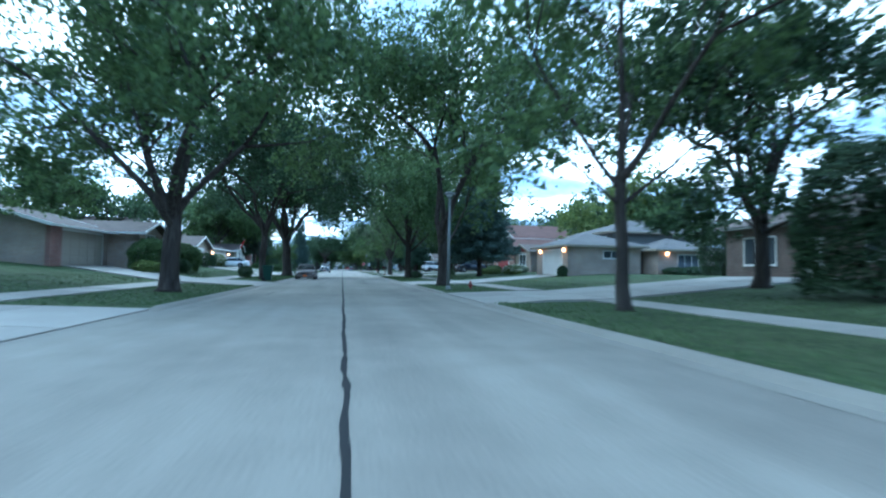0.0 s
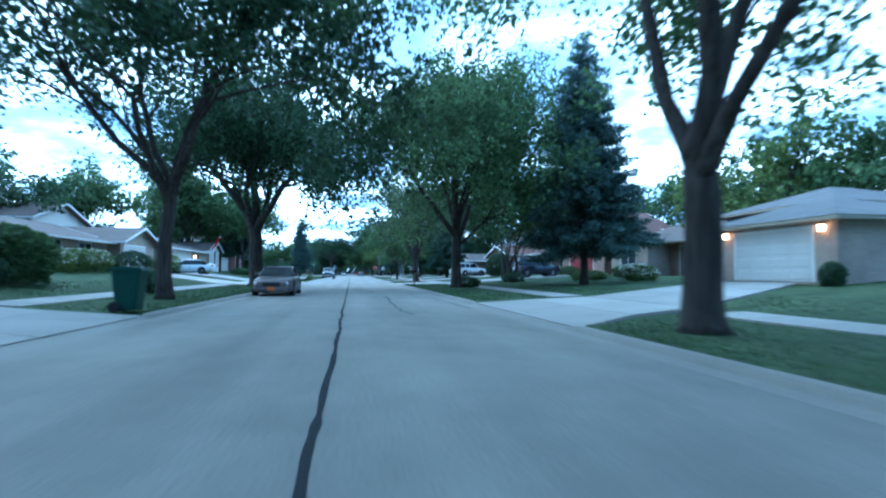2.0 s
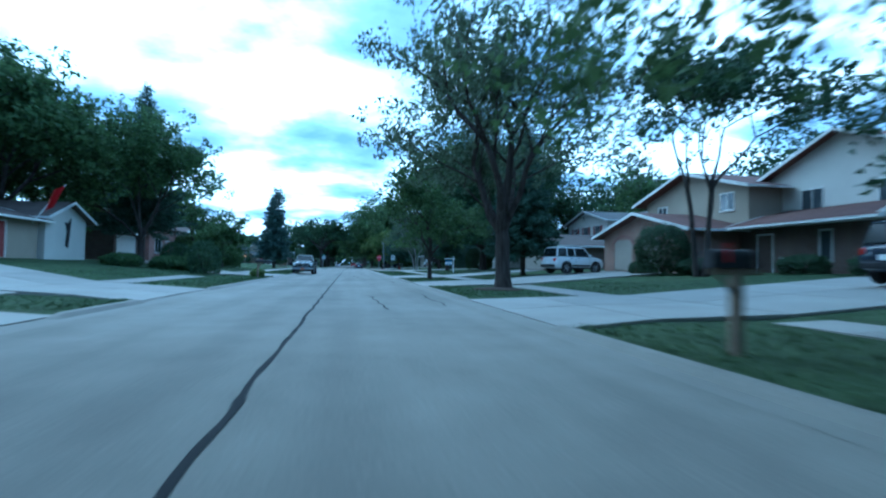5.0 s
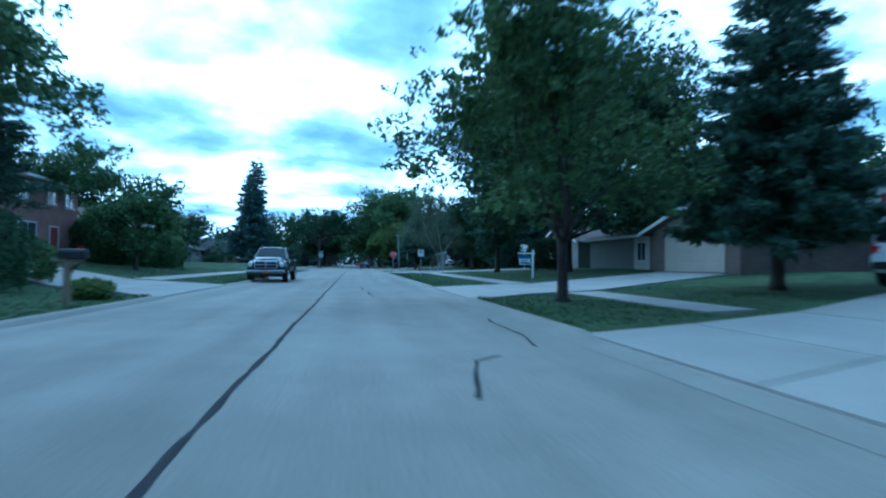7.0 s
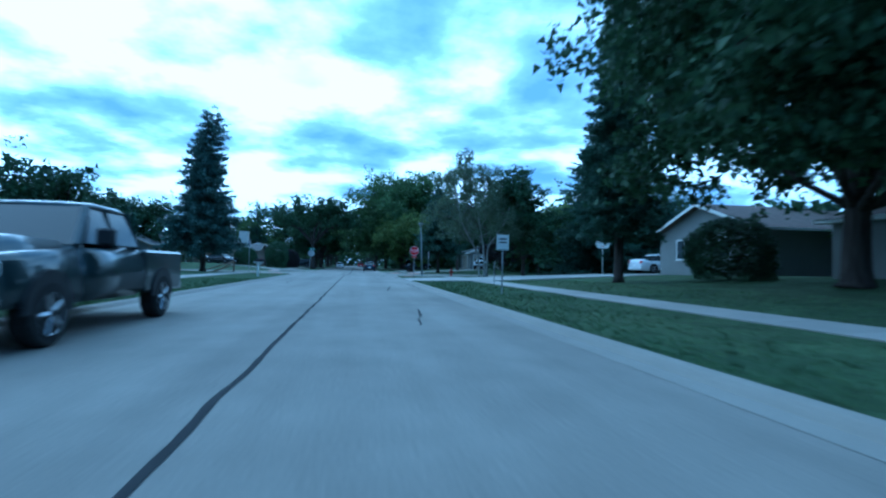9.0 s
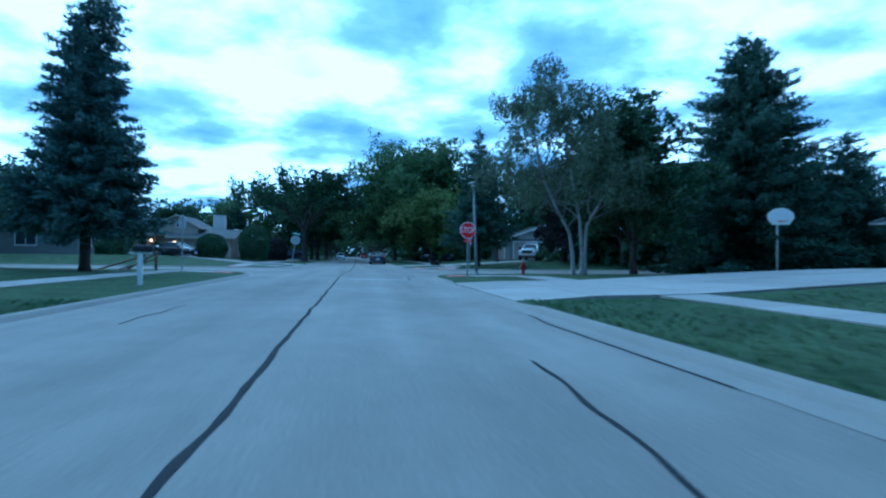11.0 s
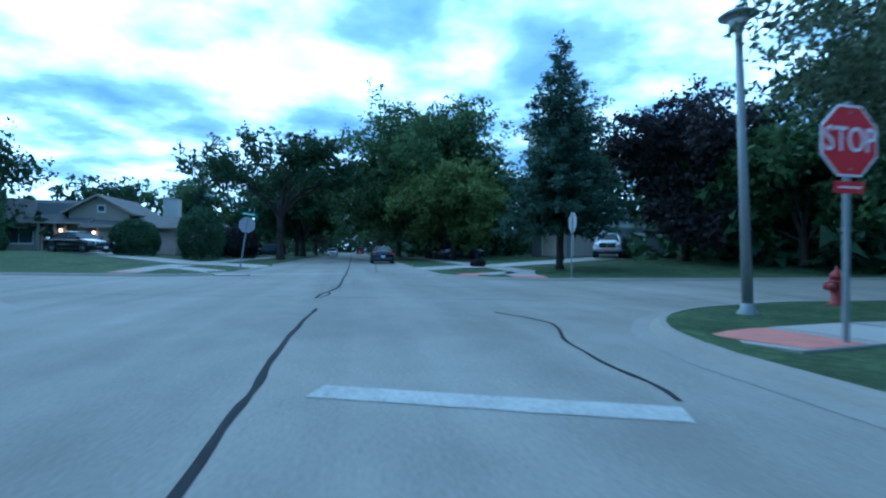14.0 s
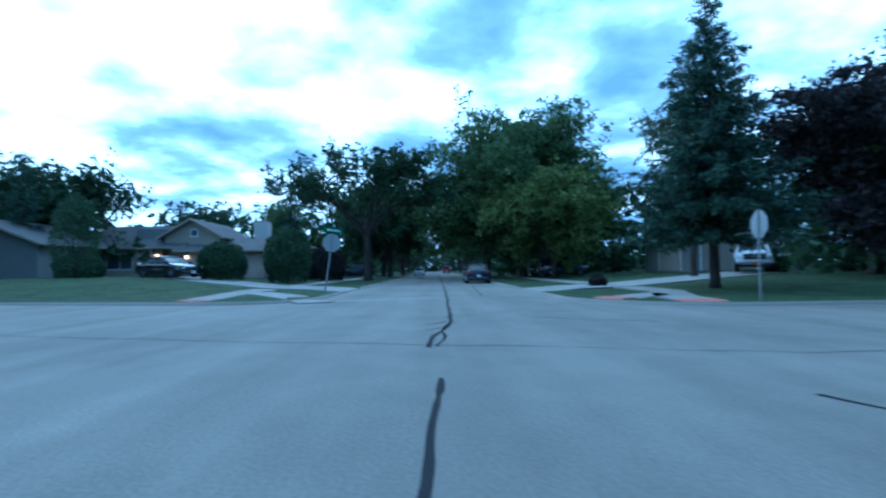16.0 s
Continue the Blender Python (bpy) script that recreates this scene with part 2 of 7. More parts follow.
M = dict(
    road=road_mat(),
    tar=mat("tar_seal", (0.032, 0.032, 0.033), 0.9, 0.3, 2, 30, 0.3, spec=0.1),
    concrete=mat("pale_concrete", (0.31, 0.292, 0.26), 0.9, 0.2, 0.6, 25, 0.25, rand=0.5),
    kerb=mat("kerb_concrete", (0.25, 0.233, 0.2), 0.9, 0.16, 0.8, 25, 0.3),
    paver=mat("red_paver", (0.42, 0.17, 0.13), 0.85, 0.25, 3, 40, 0.3),
    grass=grass_mat(),
    blade=mat("grass_blades", (0.085, 0.135, 0.055), 0.9, 0.3, 0.4, 9, 0, tint=(0.12, 0.155, 0.07), island=0.8, spec=0.1),
    bark=layered("bark", (0.064, 0.054, 0.047), [(1.3, 1.3, 3, 0.8, 1.15), (34, 34, 4, 0.75, 1.2), (11, 11, 5, 0.55, 1.4)], 0.95, 1.0, 0.1),
    birch=mat("birch_bark", (0.27, 0.26, 0.24), 0.85, 0.45, 2.5, 14, 0.5),
    birch_grey=mat("birch_branch", (0.17, 0.155, 0.14), 0.85, 0.4, 2.5, 14, 0.5),
    leaf=leaf_mat("leaves_mid", (0.075, 0.12, 0.045), (0.108, 0.152, 0.055), 0.34),
    leaf_dark=leaf_mat("leaves_dark", (0.042, 0.072, 0.034), (0.06, 0.092, 0.04), 0.25),
    leaf_light=leaf_mat("leaves_light", (0.12, 0.17, 0.045), (0.165, 0.2, 0.06)),
    leaf_grey=leaf_mat("leaves_grey_green", (0.10, 0.13, 0.075), (0.13, 0.155, 0.09)),
    leaf_red=leaf_mat("leaves_purple", (0.030, 0.030, 0.032), (0.044, 0.036, 0.036), 0.2),
    needle=leaf_mat("needles_dark", (0.052, 0.086, 0.06), (0.08, 0.12, 0.082), 0.25),
    needle_blue=leaf_mat("needles_blue", (0.07, 0.108, 0.092), (0.105, 0.148, 0.128), 0.28),
    bloom=mat("white_blossom", (0.6, 0.58, 0.45), 0.8, 0.2, 3, 20, 0, island=0.6),
    brick_tan=brick_mat("tan_brick", (0.36, 0.25, 0.17), (0.42, 0.31, 0.22), (0.4, 0.37, 0.33)),
    brick_orange=brick_mat("orange_brick", (0.27, 0.125, 0.07), (0.34, 0.175, 0.1), (0.34, 0.3, 0.26)),
    brick_red=brick_mat("red_brick", (0.24, 0.08, 0.055), (0.30, 0.11, 0.075), (0.32, 0.28, 0.25)),
    brick_brown=brick_mat("brown_brick", (0.1, 0.06, 0.043), (0.14, 0.085, 0.06), (0.18, 0.16, 0.14)),
    siding_tan=mat("tan_siding", (0.35, 0.305, 0.235), 0.8, 0.12, 0.8, 20, 0.1),
    siding_white=mat("off_white_siding", (0.62, 0.6, 0.54), 0.75, 0.1, 0.8, 20, 0.1),
    siding_grey=mat("grey_siding", (0.21, 0.21, 0.2), 0.8, 0.12, 0.8, 20, 0.1),
    siding_red=mat("dark_red_boards", (0.2, 0.045, 0.04), 0.75, 0.2, 1, 20, 0.15),
    white=mat("white_paint", (0.75, 0.74, 0.7), 0.6, 0.08, 1.2, 25, 0.05),
    door_white=mat("garage_door_paint", (0.62, 0.6, 0.56), 0.6, 0.08, 1.2, 25, 0.05),
    door_tan=mat("tan_door_paint", (0.38, 0.34, 0.28), 0.6, 0.08, 1.2, 25, 0.05),
    door_red=mat("red_door_paint", (0.27, 0.05, 0.05), 0.6, 0.12, 1.2, 25, 0.05),
    roof_grey=mat("grey_shingle", (0.135, 0.128, 0.122), 0.95, 0.25, 1.2, 12, 0.6),
    roof_brown=mat("brown_shingle", (0.125, 0.1, 0.087), 0.95, 0.25, 1.2, 12, 0.6),
    roof_red=mat("red_shingle", (0.125, 0.07, 0.058), 0.95, 0.3, 1.2, 12, 0.6),
    pane=glass_mat("window_pane", (0.05, 0.06, 0.07)),
    auto_glass=glass_mat("car_glass", (0.012, 0.016, 0.018), 0.12, 0.4),
    tyre=mat("tyre_rubber", (0.018, 0.018, 0.018), 0.9, 0.2, 4, 40, 0.2),
    rim=mat("alloy_rim", (0.5, 0.5, 0.52), 0.3, 0.1, 4, 40, 0, metal=0.9),
    chrome=mat("chrome_trim", (0.75, 0.75, 0.76), 0.18, 0.05, 4, 40, 0, metal=1.0),
    black=mat("black_plastic", (0.02, 0.02, 0.022), 0.6, 0.2, 4, 40, 0.1),
    paint_white=mat("white_car_paint", (0.72, 0.73, 0.74), 0.25, 0.03, 1, 10, 0, coat=0.6),
    paint_navy=mat("navy_car_paint", (0.012, 0.018, 0.035), 0.25, 0.1, 1, 10, 0, coat=0.7),
    paint_grey=mat("slate_car_paint", (0.02, 0.03, 0.034), 0.3, 0.1, 1, 10, 0, metal=0.3, coat=0.7),
    paint_brown=mat("faded_taupe_car_paint", (0.115, 0.095, 0.09), 0.4, 0.12, 1, 10, 0, metal=0.2, coat=0.3),
    paint_black=mat("black_car_paint", (0.01, 0.011, 0.014), 0.2, 0.1, 1, 10, 0, coat=0.8),
    paint_red=mat("red_car_paint", (0.3, 0.03, 0.025), 0.3, 0.1, 1, 10, 0, coat=0.6),
    lamp_clear=mat("headlight_lens", (0.7, 0.72, 0.74), 0.1, 0.05, 4, 40, 0, spec=0.8),
    lamp_red=mat("tail_light_lens", (0.4, 0.015, 0.012), 0.2, 0.05, 4, 40, 0, spec=0.6),
    lamp_amber=mat("amber_lens", (0.6, 0.16, 0.03), 0.25, 0.05, 4, 40, 0, spec=0.6),
    sign_red=mat("sign_red", (0.50, 0.018, 0.028), 0.45, 0.06, 2, 20, 0),
    sign_white=mat("sign_white", (0.78, 0.78, 0.78), 0.45, 0.05, 2, 20, 0),
    sign_back=mat("sign_back_metal", (0.42, 0.43, 0.44), 0.45, 0.1, 2, 20, 0, metal=0.6),
    sign_green=mat("sign_green", (0.012, 0.18, 0.09), 0.45, 0.06, 2, 20, 0),
    sign_blue=mat("sign_blue", (0.05, 0.14, 0.25), 0.45, 0.06, 2, 20, 0),
    galv=mat("galvanised_post", (0.33, 0.34, 0.35), 0.55, 0.15, 2, 20, 0.05, metal=0.5),
    pole=mat("lamp_pole_paint", (0.26, 0.27, 0.27), 0.55, 0.12, 2, 20, 0.05, metal=0.2),
    hydrant=mat("hydrant_red", (0.2, 0.03, 0.028), 0.5, 0.2, 4, 20, 0.1),
    wood=mat("weathered_wood", (0.22, 0.17, 0.12), 0.9, 0.25, 2, 25, 0.4),
    bin=mat("dark_green_plastic", (0.012, 0.045, 0.03), 0.55, 0.12, 3, 20, 0.05),
    mulch=mat("brown_mulch", (0.06, 0.04, 0.028), 0.95, 0.35, 3, 25, 0.8),
    warm=glow_mat("warm_lamp", (1.0, 0.42, 0.16), 7.0),
    paint_line=mat("road_paint", (0.38, 0.37, 0.34), 0.8, 0.35, 2.5, 20, 0.1),
)


# ---- building helpers ----
def thing(name, loc, label, category, group="", rz=0.0, kind=""):
    e = new(name)
    e.matrix_basis = pose(*loc, 0, 0, rz)
    e.empty_display_size = 0.3
    return tagged(e, label, category, group, kind)


def obj(name, bm, material, smooth=False):
    me = bpy.data.meshes.new(name)
    if smooth:
        for f in bm.faces:
            f.smooth = True
    bm.to_mesh(me)
    bm.free()
    for mm in (material if isinstance(material, (list, tuple)) else [material]):
        me.materials.append(mm)
    return new(name, me)


def part(name, bm, material, parent, label="", smooth=False):
    ob = obj(name, bm, material, smooth)
    ob.parent = parent
    if label:
        ob["label"] = label
    return ob


def raw(name, verts, faces, material, parent=None, smooth=False):
    me = bpy.data.meshes.new(name)
    me.from_pydata(verts, [], faces)
    me.materials.append(material)
    if smooth:
        me.polygons.foreach_set("use_smooth", [True] * len(me.polygons))
    ob = new(name, me)
    if parent:
        ob.parent = parent
    return ob


def box(x0, x1, y0, y1, z0, z1, bev=0.0, bm=None):
    bm = bm or bmesh.new()
    r = bmesh.ops.create_cube(bm, size=1.0)["verts"]
    for v in r:
        v.co = Vector((x0 + (v.co.x + 0.5) * (x1 - x0), y0 + (v.co.y + 0.5) * (y1 - y0), z0 + (v.co.z + 0.5) * (z1 - z0)))
    if bev:
        es = list({e for v in r for e in v.link_edges})
        bmesh.ops.bevel(bm, geom=es, offset=bev, segments=1, affect="EDGES")
    return bm


def prism(pts, axis, a0, a1, bm=None):
    """A polygon drawn in the plane across axis ('x': (y, z), 'y': (x, z), 'z': (x, y)), pushed from a0 to a1."""
    bm = bm or bmesh.new()

    def at(p, a):
        return {"x": (a, p[0], p[1]), "y": (p[0], a, p[1]), "z": (p[0], p[1], a)}[axis]

    lo = [bm.verts.new(at(p, a0)) for p in pts]
    hi = [bm.verts.new(at(p, a1)) for p in pts]
    k = len(pts)
    faces = [bm.faces.new(lo[::-1]), bm.faces.new(hi)]
    for i in range(k):
        faces.append(bm.faces.new((lo[i], lo[(i + 1) % k], hi[(i + 1) % k], hi[i])))
    bmesh.ops.recalc_face_normals(bm, faces=faces)
    return bm


def tube(bm, pts, radii, sides=8):
    """A tapered tube along points; its ends are closed."""
    rings = []
    for i, p in enumerate(pts):
        p = Vector(p)
        d = Vector(pts[min(i + 1, len(pts) - 1)]) - Vector(pts[max(i - 1, 0)])
        d.normalize()
        a = d.orthogonal().normalized() if abs(d.z) < 0.95 else Vector((1, 0, 0)).cross(d).normalized()
        b = d.cross(a)
        rings.append([bm.verts.new(p + radii[i] * (math.cos(2 * math.pi * k / sides) * a + math.sin(2 * math.pi * k / sides) * b)) for k in range(sides)])
    for r0, r1 in zip(rings, rings[1:]):
        off = min(range(sides), key=lambda o: sum((r0[k].co - r1[(k + o) % sides].co).length for k in (0, sides // 2)))
        for k in range(sides):
            bm.faces.new((r0[k], r0[(k + 1) % sides], r1[(k + 1 + off) % sides], r1[(k + off) % sides]))
    bm.faces.new(rings[0][::-1]), bm.faces.new(rings[-1])
    return bm


def lathe(profile, sides=12, bm=None, axis="z"):
    """A turned shape: (radius, height) pairs about an axis."""
    bm = bm or bmesh.new()
    rings = []
    for r, h in profile:
        ring = []
        for k in range(sides):
            a = 2 * math.pi * k / sides
            c, s = r * math.cos(a), r * math.sin(a)
            ring.append(bm.verts.new((c, s, h) if axis == "z" else (h, c, s) if axis == "x" else (c, h, s)))
        rings.append(ring)
    fs = []
    for r0, r1 in zip(rings, rings[1:]):
        for k in range(sides):
            fs.append(bm.faces.new((r0[k], r0[(k + 1) % sides], r1[(k + 1) % sides], r1[k])))
    fs += [bm.faces.new(rings[0][::-1]), bm.faces.new(rings[-1])]
    bmesh.ops.recalc_face_normals(bm, faces=fs)
    return bm


# ---- the lie of the land ----
HW = 4.3                       # half the street's width
CROSS_HW = 4.1


def cross_mid(x):
    return 9.2 - 0.23 * max(-25.0, min(8.0, x))


def cross_half(x, c):
    """Half the cross street's width; its near kerb lies further out east of the street."""
    return 4.4 if x > 0 and c < 0 else CROSS_HW


def street_gap(x, y):
    """Metres from the kerb line: positive on the lawns, negative on the carriageways."""
    d1 = abs(x) - HW
    c = y - cross_mid(x)
    d2 = abs(c) * 0.974 - cross_half(x, c)
    r = 6.0 if c < 0 else (3.6 if x > 0 else 3.4)
    if d1 < r and d2 < r:
        if d1 < 0 and d2 < 0:
            return max(d1, d2)
        return r - math.hypot(r - d1, r - d2) if (d1 > -50 and d2 > -50) else min(d1, d2)
    return min(d1, d2)


def lawn(x, y):
    south = max(0.0, min(1.0, (-12.0 - y) / 18.0))
    slope, most = (0.045 + 0.06 * south, 0.65 + 0.4 * south) if x < 0 else (0.045 + 0.022 * south, 0.65 + 0.2 * south)
    if y > 12 and x < 0:
        slope, most = 0.07, 0.75
    rise = min(slope * max(0.0, abs(x) - 9.0), most)
    d2 = abs(y - cross_mid(x)) - CROSS_HW
    k = max(0.0, min(1.0, (d2 - 1.0) / 9.0))
    return 0.10 + rise * k * k * (3 - 2 * k)


def spaced(*runs):
    out = []
    for a, b, s in runs:
        n = max(1, round((b - a) / s))
        out += [a + (b - a) * i / n for i in range(n)]
    return out + [runs[-1][1]]


# ---- ground, carriageways, kerbs ----
def build_ground():
    half = spaced((0, 4.2, 1.4), (4.2, 4.5, 0.1), (4.5, 11.5, 0.25), (11.5, 32, 1.5), (32, 90, 8), (90, 900, 135))
    xs = [-v for v in half[:0:-1]] + half
    ys = spaced((-800, -180, 124), (-180, -150, 2.0), (-150, -3, 0.5), (-3, 22, 0.22), (22, 120, 2.5), (120, 300, 12), (300, 1500, 150))
    verts, faces = [], []
    for y in ys:
        for x in xs:
            d = street_gap(x, y)
            z = -0.25 if d < 0.06 else lawn(x, y) + 0.03 * noise.noise((x * 0.35, y * 0.35, 0.0)) * min(1.0, d / 3)
            if abs(x) < 34 and on_drive(1 if x > 0 else -1, x, y):
                z = min(z, drive_z(x, y) - 0.07)
            verts.append((x, y, z))
    w = len(xs)
    for j in range(len(ys) - 1):
        for i in range(w - 1):
            a = j * w + i
            faces.append((a, a + 1, a + w + 1, a + w))
    g = raw("ground", verts, faces, M["grass"], smooth=True)
    tagged(g, "wide mown green lawn with patchy dry spots along a suburban street", "lawn", kind="structure")


# the street and the cross street, laid as one carriageway of concrete
def build_road():
    bm = bmesh.new()
    ys = [-400, -180] + [float(v) for v in range(-176, 1, 4)] + [20 + 4.0 * i for i in range(70)] + [700]
    def strip(y0, y1):
        q = [bm.verts.new((x, y, 0.0)) for x, y in ((-HW - 0.1, y0), (HW + 0.1, y0), (HW + 0.1, y1), (-HW - 0.1, y1))]
        bm.faces.new(q)
    for a, b in zip(ys, ys[1:]):
        if b <= -4 or a >= 24:
            strip(a, b)
    # the crossing: everything between, out along both arms
    strip(-4, 24)
    for side in (-1, 1):
        for a, b in zip(spaced((HW + 0.1, 14, 0.4), (14, 240, 12)), spaced((HW + 0.1, 14, 0.4), (14, 240, 12))[1:]):
            lo, hi = [], []
            for x in (a * side, b * side):
                m = cross_mid(x)
                far_r, near_r = 7.0, 6.5
                e1 = max(0.0, 1 - (abs(x) - HW) / far_r)
                grow = lambda r: (r - math.sqrt(max(0.0, r * r - max(0.0, r - (abs(x) - HW)) ** 2))) if abs(x) - HW < r else 0.0
                lo.append(bm.verts.new((x, m - cross_half(x, -1) - 0.2 - grow(near_r), 0.0)))
                hi.append(bm.verts.new((x, m + CROSS_HW + 0.2 + grow(far_r), 0.0)))
            bm.faces.new((lo[0], lo[1], hi[1], hi[0]))
    bmesh.ops.recalc_face_normals(bm, faces=bm.faces[:])
    for f in bm.faces:
        if f.normal.z < 0:
            f.normal_flip()
    r = obj("road", bm, M["road"])
    tagged(r, "worn pale concrete residential street with tar-sealed joints", "road", kind="structure")


build_road()

# driveways: (street edge y0, y1, house edge x, y2, y3); side is the sign of x
DRIVES = [
    (1, -136.0, -129.4, 24.0, -131.2, -125.0, 2), (1, -118.7, -111.2, 18.1, -110.0, -105.0, 2), (1, -83.5, -77.0, 23.0, -82.0, -75.0, 2),
    (1, -67.6, -61.6, 19.8, -63.9, -55.2, 2), (1, -53.2, -46.0, 18.8, -46.2, -40.6, 2), (1, -13.9, -6.6, 33.0, -11.5, -3.2, 2),
    (1, 20.6, 24.6, 20.5, 28.5, 34.5, 2),
    (-1, -146.0, -138.6, 18.0, -145.0, -138.0, 2), (-1, -123.1, -115.7, 16.9, -116.2, -109.6, 2), (-1, -89.5, -82.0, 18.4, -81.6, -75.4, 2),
    (-1, -77.5, -71.6, 18.6, -70.8, -62.0, 2), (-1, -52.6, -45.0, 20.4, -39.6, -34.6, 2), (-1, 24.0, 28.5, 18.5, 33.0, 38.5, 2),
    (1, 62.0, 66.0, 16.0, 62.0, 66.0, 1), (-1, 66.0, 70.0, 16.0, 66.0, 70.0, 1), (1, -165.0, -159.0, 18.0, -165.0, -159.0, 2), (-1, -173.0, -167.0, 18.0, -173.0, -167.0, 2),
]


def in_drive(side, y):
    """How far the kerb is let down at a driveway: 1 across its mouth, with short ramps."""
    for s, y0, y1, *_ in DRIVES:
        if s == side:
            k = min((y - y0 + 0.5) / 0.5, (y1 + 0.5 - y) / 0.5)
            if k > 0:
                return min(1.0, k)
    return 0.0


def kerb_run(name, pts, side):
    """A kerb with its gutter, swept along the kerb line; pts are (x, y, outward x, outward y)."""
    verts, faces = [], []
    for x, y, ox, oy in pts:
        low = in_drive(side, y) if abs(abs(x) - HW) < 0.02 else 0.0
        top = 0.105 - 0.08 * low
        for d, z in ((-0.32, 0.004), (-0.06, 0.012), (-0.015, top * 0.55), (0.03, top - 0.012), (0.07, top), (0.15, top + 0.002), (0.155, -0.2)):
            verts.append((x + ox * d, y + oy * d, z))
    k = 7
    for i in range(len(pts) - 1):
        for j in range(k - 1):
            a = i * k + j
            faces.append((a, a + 1, a + k + 1, a + k))
    me = raw(name, verts, faces, M["kerb"])
    b = bmesh.new()
    b.from_mesh(me.data)
    bmesh.ops.recalc_face_normals(b, faces=b.faces[:])
    b.to_mesh(me.data)
    b.free()
    tagged(me, "low weathered concrete kerb and gutter beside the lawn", "kerb", kind="structure")


def corner_points(sx, sc):
    """The kerb line round one corner, walked along the zero line of street_gap."""
    pts = []
    far = sc > 0
    start = 46.0 if far else -26.0
    ys = spaced((-26.0, -8.0, 2.0), (-8.0, 3.0, 0.25)) if not far else spaced((14.0, 30.0, 0.25), (30.0, 46.0, 2.0))[::-1]
    for y in ys:
        if street_gap(sx * (HW + 0.02), y) > 0 or (y < -3 if not far else y > 24):
            pts.append((sx * HW, y))
    cx = pts[-1]
    # march round the fillet
    x, y = cx
    step = 0.3
    ang = math.pi / 2 if not far else -math.pi / 2
    for _ in range(60):
        best = None
        for k in range(-14, 15):
            a = ang + k * 0.06
            px, py = x + step * math.cos(a), y + step * math.sin(a)
            s = abs(street_gap(px, py)) + 0.004 * abs(k)
            if best is None or s < best[0]:
                best = (s, a, px, py)
        _, ang, x, y = best
        pts.append((x, y))
        if abs(x) > 12:
            break
    for xa in spaced((13.0, 240.0, 6.0)):
        x = sx * xa
        pts.append((x, cross_mid(x) + sc * cross_half(x, sc) / 0.974))
    out = []
    for i, (x, y) in enumerate(pts):
        a, b = pts[max(0, i - 1)], pts[min(len(pts) - 1, i + 1)]
        t = Vector((b[0] - a[0], b[1] - a[1])).normalized()
        nrm = Vector((-t.y, t.x))
        if street_gap(x + nrm.x * 0.3, y + nrm.y * 0.3) < 0:
            nrm = -nrm
        out.append((x, y, nrm.x, nrm.y))
    return out


for sx in (-1, 1):
    ends = sorted({-400.0, -26.0} | {y + o for s, a, b, *_ in DRIVES if s == sx and b < -20 for y, o in ((a, -0.5), (a, 0), (b, 0), (b, 0.5))} | {float(v) for v in range(-180, -26, 3)})
    kerb_run("kerb", [(sx * HW, y, sx, 0) for y in ends], sx)
    kerb_run("kerb", corner_points(sx, -1), sx)
    kerb_run("kerb", corner_points(sx, 1), sx)
    ends = sorted({46.0, 700.0} | {y + o for s, a, b, *_ in DRIVES if s == sx and a > 46 for y, o in ((a, -0.5), (a, 0), (b, 0), (b, 0.5))})
    kerb_run("kerb", [(sx * HW, y, sx, 0) for y in ends], sx)


def slab(name, quad, zf, parent, material, thick=0.1, inset=0.012):
    """One poured slab: four corners in plan, its top following the land."""
    c = [sum(p[i] for p in quad) / 4 for i in (0, 1)]
    q = [(p[0] + (c[0] - p[0]) * inset, p[1] + (c[1] - p[1]) * inset) for p in quad]
    top = [(*p, zf(*p)) for p in q]
    bot = [(p[0], p[1], p[2] - thick) for p in top]
    area = sum(q[i][0] * q[(i + 1) % 4][1] - q[(i + 1) % 4][0] * q[i][1] for i in range(4))
    order = [0, 1, 2, 3] if area > 0 else [3, 2, 1, 0]
    v = [top[i] for i in order] + [bot[i] for i in order]
    f = [(0, 1, 2, 3), (7, 6, 5, 4)] + [(i, i + 4, (i + 1) % 4 + 4, (i + 1) % 4) for i in range(4)]
    return raw(name, v, f, material, parent)


def drive_z(x, y):
    d = abs(x) - HW
    return (0.045 + (lawn(x, y) - 0.01) * min(1.0, max(0.0, (d - 0.1) / 2.2)) if d < 2.3 else lawn(x, y) + 0.035)


def build_drive(i, s, y0, y1, xh, y2, y3, wide):
    d = thing("driveway", (0, 0, 0), "pale poured concrete driveway in jointed slabs", "driveway", "driveways", kind="structure")
    stops = [HW + 0.17, 6.6] + [6.6 + (xh - 6.6) * (k + 1) / max(1, round((xh - 6.6) / 3.0)) for k in range(max(1, round((xh - 6.6) / 3.0)))]
    for a, b in zip(stops, stops[1:]):
        for w in range(wide):
            quad = []
            for x, ww in ((a, w), (b, w), (b, w + 1), (a, w + 1)):
                k = (x - HW) / (xh - HW)
                flare = 0.5 * max(0.0, 1 - (x - HW) / 2.0) * (1 if ww == wide else -1 if ww == 0 else 0)
                lo, hi = y0 + (y2 - y0) * k, y1 + (y3 - y1) * k
                quad.append((s * x, lo + (hi - lo) * ww / wide + flare))
            slab("slab", quad, drive_z, d, M["concrete"])


for i, row in enumerate(DRIVES):
    build_drive(i, *row)


def on_drive(side, x, y):
    for s, y0, y1, xh, y2, y3, _ in DRIVES:
        if s == side and abs(x) < xh:
            k = (abs(x) - HW) / (xh - HW)
            if y0 + (y2 - y0) * k - 0.6 < y < y1 + (y3 - y1) * k + 0.6:
                return True
    return False


build_ground()


